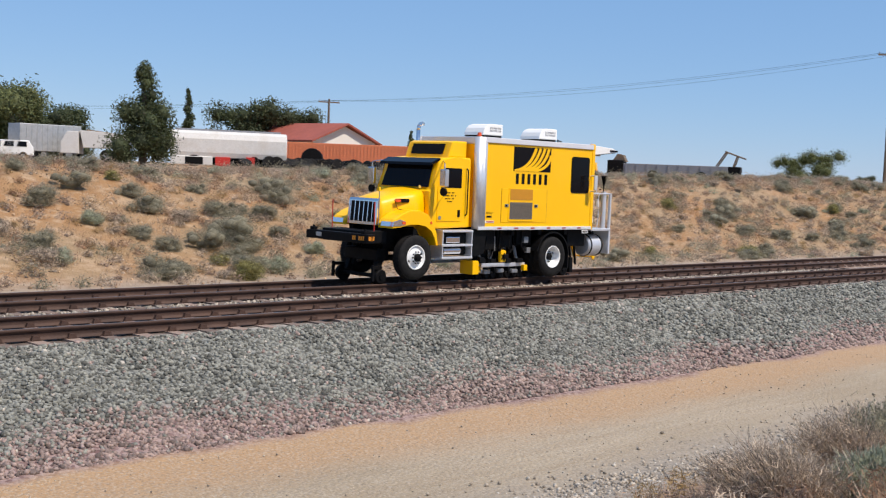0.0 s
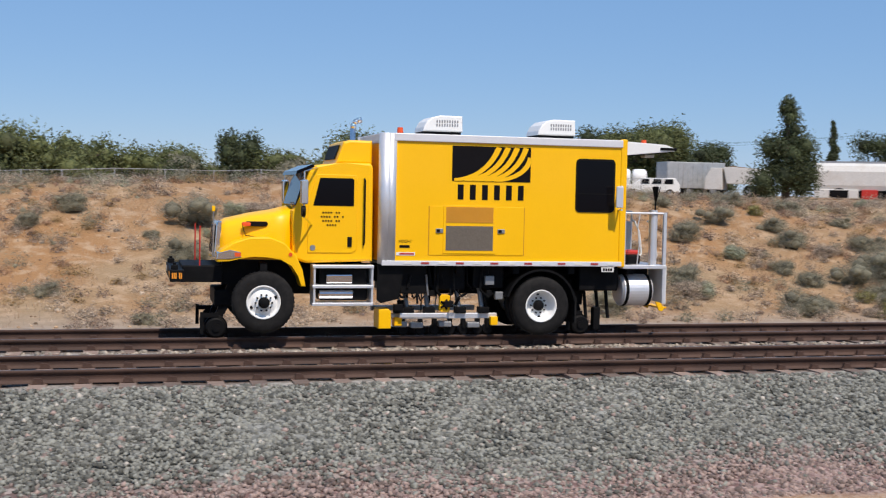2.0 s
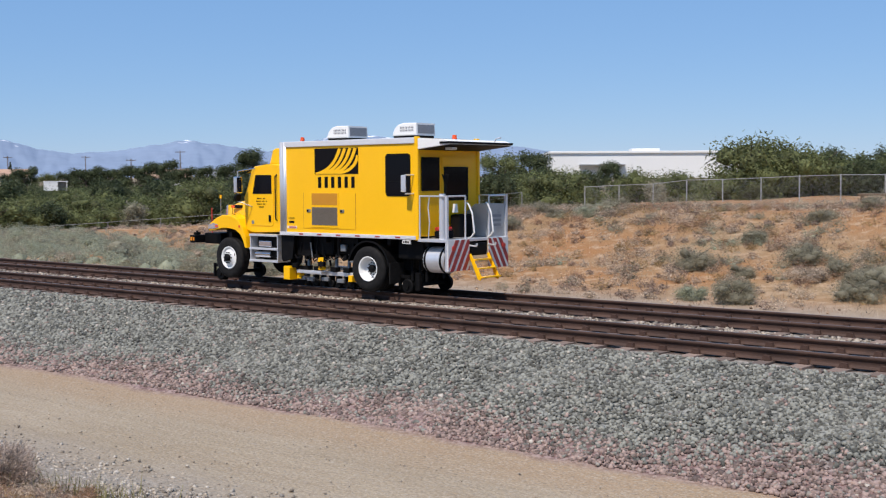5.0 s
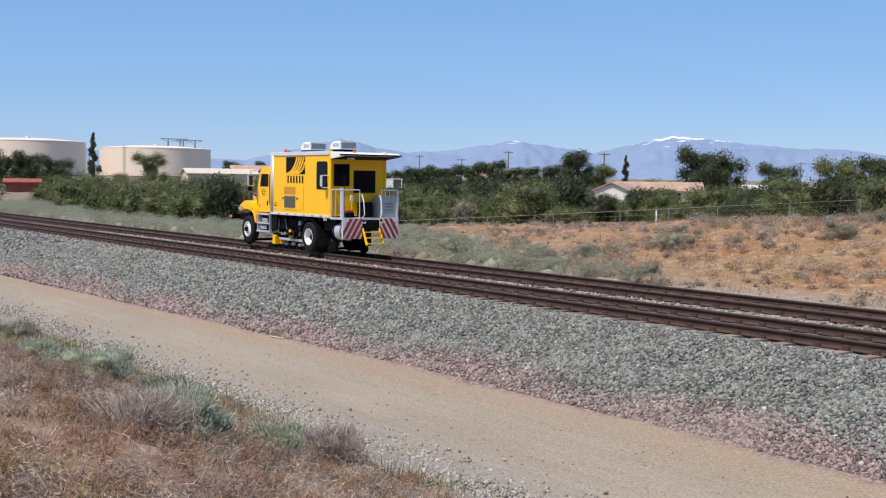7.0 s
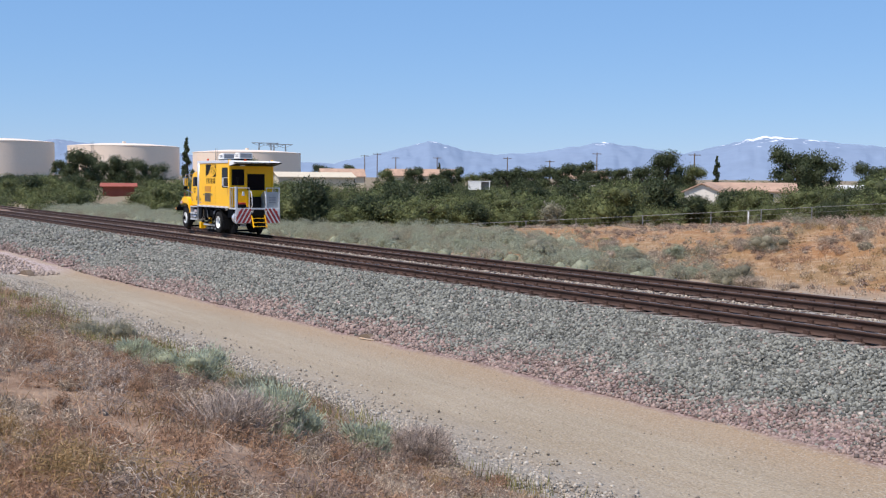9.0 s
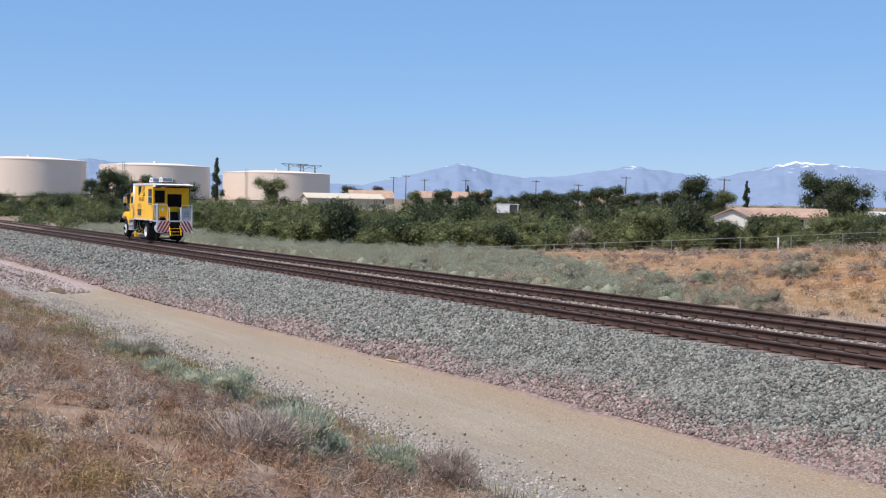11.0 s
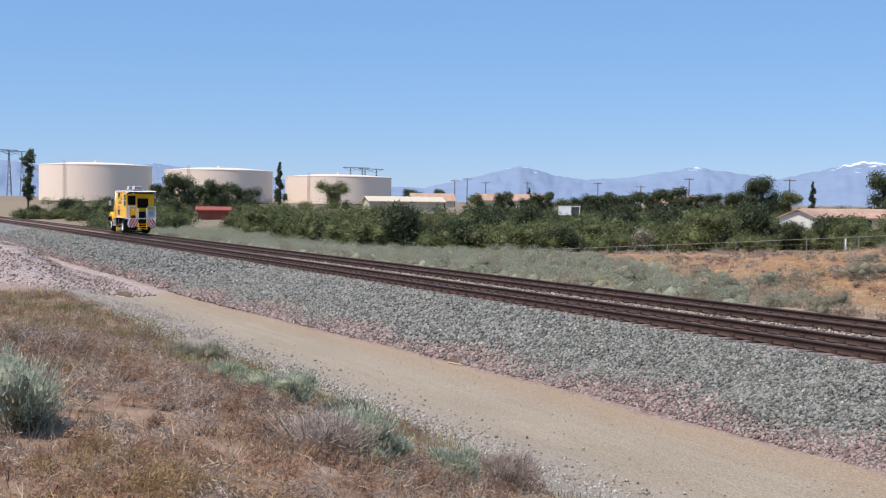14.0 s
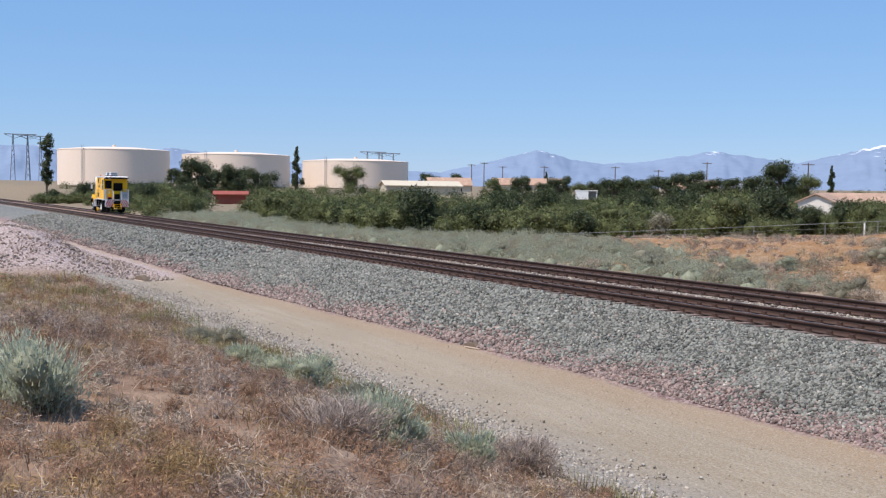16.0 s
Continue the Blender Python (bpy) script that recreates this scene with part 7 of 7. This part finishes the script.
for k in range(26):
    az = -37.0 - 7.4 * k / 25 + r3.uniform(-0.1, 0.1)
    if tyre_me is None:
        t0 = tagged(part("old_tyre", turned(bmesh.new(), [(0.28, -0.13), (0.45, -0.15), (0.52, -0.1), (0.52, 0.1), (0.45, 0.15), (0.28, 0.13), (0.26, 0.1), (0.26, -0.1)], 20), RUBBER, None, "old black tyre lying in the yard"), category="tyre", group="old tyres")
        tyre_me = t0.data
    else:
        t0 = tagged(new("old_tyre", tyre_me), "old black tyre lying in the yard", "tyre", "old tyres")
    d = r3.uniform(90, 95)
    x, y = polar(az, d)
    t0.matrix_basis = pose(x, y, ground_height(x, y) + 0.32, r3.uniform(-70, 10), 0, az + r3.uniform(-40, 40))


def bin_trailer(label, mat, length):
    ob = thing("bin_trailer", label, "trailer")
    bd = part("bin", slab(bmesh.new(), [(-length / 2, 1.2), (-length / 2 - 0.05, 2.9), (length / 2 + 0.05, 2.9), (length / 2 - 0.1, 1.2)], -1.2, 1.2, bevel=0.03), mat, ob)
    for k in range(6):
        x = -length / 2 + 0.3 + (length - 0.6) * k / 5
        part("rib", box(bmesh.new(), x - 0.06, x + 0.06, -1.27, -1.2, 1.25, 2.85), mat, bd)
    part("rim", box(bmesh.new(), -length / 2 - 0.08, length / 2 + 0.08, -1.28, 1.28, 2.82, 2.95), mat, bd)
    part("chassis", box(bmesh.new(), -length / 2, length / 2, -0.5, 0.5, 0.85, 1.15), BLACK_PAINT, ob)
    road_wheels(ob, (-length / 2 + 0.8, -length / 2 + 1.9, length / 2 - 1.0), 1.0, 0.5)
    return ob


stand(bin_trailer("purple steel bin on a flat trailer", PURPLE, 6.6), -47.6, 106, -47.6 - 4)
stand(bin_trailer("white ribbed tipping trailer", OLD_WHITE, 6.0), -51.0, 105, -51 - 4)
tt = thing("road_tractor", "old yellow road tractor with chrome stacks", "truck")
bd = part("cab", slab(bmesh.new(), [(-0.9, 0.8), (-0.9, 2.6), (0.5, 2.6), (0.65, 1.9), (0.65, 0.8)], -1.05, 1.05, bevel=0.06), YELLOW, tt)
part("bonnet", slab(bmesh.new(), [(0.65, 0.8), (0.65, 1.85), (2.3, 1.7), (2.4, 0.8)], -0.7, 0.7, bevel=0.05), YELLOW, tt)
part("sleeper", box(bmesh.new(), -1.9, -0.95, -1.0, 1.0, 1.0, 2.7, bevel=0.04), BLACK_PAINT, tt)
part("window", slab(bmesh.new(), [(-0.3, 1.75), (-0.3, 2.4), (0.42, 2.4), (0.5, 1.75)], -1.065, -1.045), GLASS, bd)
part("fender", slab(bmesh.new(), [(1.1, 0.9), (1.3, 1.25), (1.9, 1.3), (2.4, 1.0), (2.4, 0.8)], -1.1, 1.1, bevel=0.03), RED_PAINT, tt)
for s in (-1, 1):
    part("stack", bar(bmesh.new(), (-0.98, s * 1.0, 0.8), (-0.98, s * 1.0, 3.5), 0.09, 10), BLACK_PAINT, tt)
part("tank", bar(bmesh.new(), (-0.8, -0.95, 0.7), (0.5, -0.95, 0.7), 0.3, 16), CHROME, tt)
road_wheels(tt, (-3.2, -2.1, 1.75), 0.95, 0.5)
part("frame", box(bmesh.new(), -3.9, 2.2, -0.4, 0.4, 0.7, 0.95), BLACK_PAINT, tt)
stand(tt, -53.3, 104, -53.3 - 4, 0.2)
tar = bmesh.new()
bmesh.ops.create_icosphere(tar, subdivisions=3, radius=0.75)
for v in tar.verts:
    v.co.z *= 0.7
    v.co *= 1 + 0.12 * noise.noise(v.co * 3)
x, y = polar(-51.9, 109)
TARP = tagged(part("tarpaulin_heap", tar, RED_PAINT, None, "faded red tarpaulin heap behind a trailer"), category="tarpaulin")
TARP.matrix_basis = pose(x, y, ground_height(x, y) + 3.0)
pile = bmesh.new()
box(pile, -0.7, 0.7, -0.7, 0.7, -3.2, -0.2)
part("crate_stack", pile, GREY_METAL, TARP)
cm = thing("conveyor_machine", "grey steel conveyor machine with raised frame", "machine")
part("beam", box(bmesh.new(), -4.6, 4.2, -0.8, 0.8, 0.6, 1.5, bevel=0.04), GREY_METAL, cm)
for k in range(10):
    part("rib", box(bmesh.new(), -4.4 + 0.9 * k, -4.3 + 0.9 * k, -0.86, -0.8, 0.6, 1.5), GREY_METAL, cm)
part("engine", box(bmesh.new(), -6.0, -4.6, -0.8, 0.8, 0.5, 1.75, bevel=0.1), BLACK_PAINT, cm)
part("hopper", slab(bmesh.new(), [(-5.6, 1.7), (-5.2, 2.3), (-4.7, 2.2), (-4.4, 1.6)], -0.5, 0.5, bevel=0.03), WOOD, cm)
part("crate", box(bmesh.new(), 4.2, 5.2, -0.8, 0.8, 0.5, 1.5, bevel=0.03), BLACK_PAINT, cm)
for s in (-0.7, 0.7):
    part("frame_leg", bar(bmesh.new(), (3.2, s, 1.5), (4.0, s, 2.75), 0.06, 6), WOOD, cm)
    part("frame_leg", bar(bmesh.new(), (4.6, s, 1.5), (4.9, s, 2.4), 0.06, 6), WOOD, cm)
    part("frame_beam", bar(bmesh.new(), (3.9, s, 2.75), (5.5, s, 2.2), 0.06, 6), WOOD, cm)
for k in range(5):
    u = k / 4
    part("frame_slat", bar(bmesh.new(), (3.9 + 1.6 * u, -0.75, 2.77 - 0.55 * u), (3.9 + 1.6 * u, 0.75, 2.77 - 0.55 * u), 0.05, 6), WOOD, cm)
road_wheels(cm, (-2.0, 2.0), 0.9, 0.5)
stand(cm, -58.6, 104, -58.6 - 5, 0.1)
# scraps of wood and rubbish by the road
for x, y, s in ((-48.9, 10.1, 1.0), (-25.4, 13.3, 0.55)):
    db = thing("wood_scrap", "broken dark wood scrap beside the dirt road", "wood scrap")
    part("plank", slab(bmesh.new(), [(-0.55 * s, 0.0), (-0.25 * s, 0.16 * s), (0.15 * s, 0.22 * s), (0.45 * s, 0.10 * s), (0.55 * s, 0.0)], -0.12 * s, 0.15 * s, bevel=0.01), WOOD, db)
    part("splinter", box(bmesh.new(), -0.2 * s, 0.9 * s, -0.3 * s, -0.22 * s, 0.0, 0.04 * s), STRAW_PALE, db)
    x, y = site(x, y)
    db.matrix_basis = pose(x, y, ground_height(x, y), 0, 0, 10)


# ---- what moves ----
TRUCK_X = [(0.0, 21.19), (1.0, 11.8), (1.5, 7.02), (2.0, 2.6), (2.5, -1.84), (3.0, -6.31), (3.5, -10.85), (4.2, -17.02), (4.5, -19.72), (5.0, -24.22),
           (6.0, -33.2), (7.5, -46.9), (8.5, -56.0), (9.0, -60.65), (10.0, -69.86), (12.5, -92.63), (14.0, -106.25), (16.0, -125.01)]
TRUCK_X = [(t, site(x, 21.7)[0] + float(np.interp(t, (0, 2, 3, 4, 5, 9, 14), (0, 0.02, 0.24, 0.05, 0.30, 0.6, 1.3)))) for t, x in TRUCK_X]


truck.scale = (0.974, 0.985, 0.970)


def motions():
    walk(truck, [(t, pose(x, 21.70, 0)) for t, x in TRUCK_X])
    ts, xs = [t for t, x in TRUCK_X], [x for t, x in TRUCK_X]
    for w in REAR_WHEELS:
        place = w.location.copy()
        rows = []
        for k in range(241):
            t = k / 15
            x = float(np.interp(t, ts, xs))
            a = math.degrees((x - TRUCK_X[0][1]) / 0.532)
            rows.append((t, Matrix.Translation(place) @ Matrix.Rotation(radians(a), 4, "Y")))
        walk(w, rows)


motions()
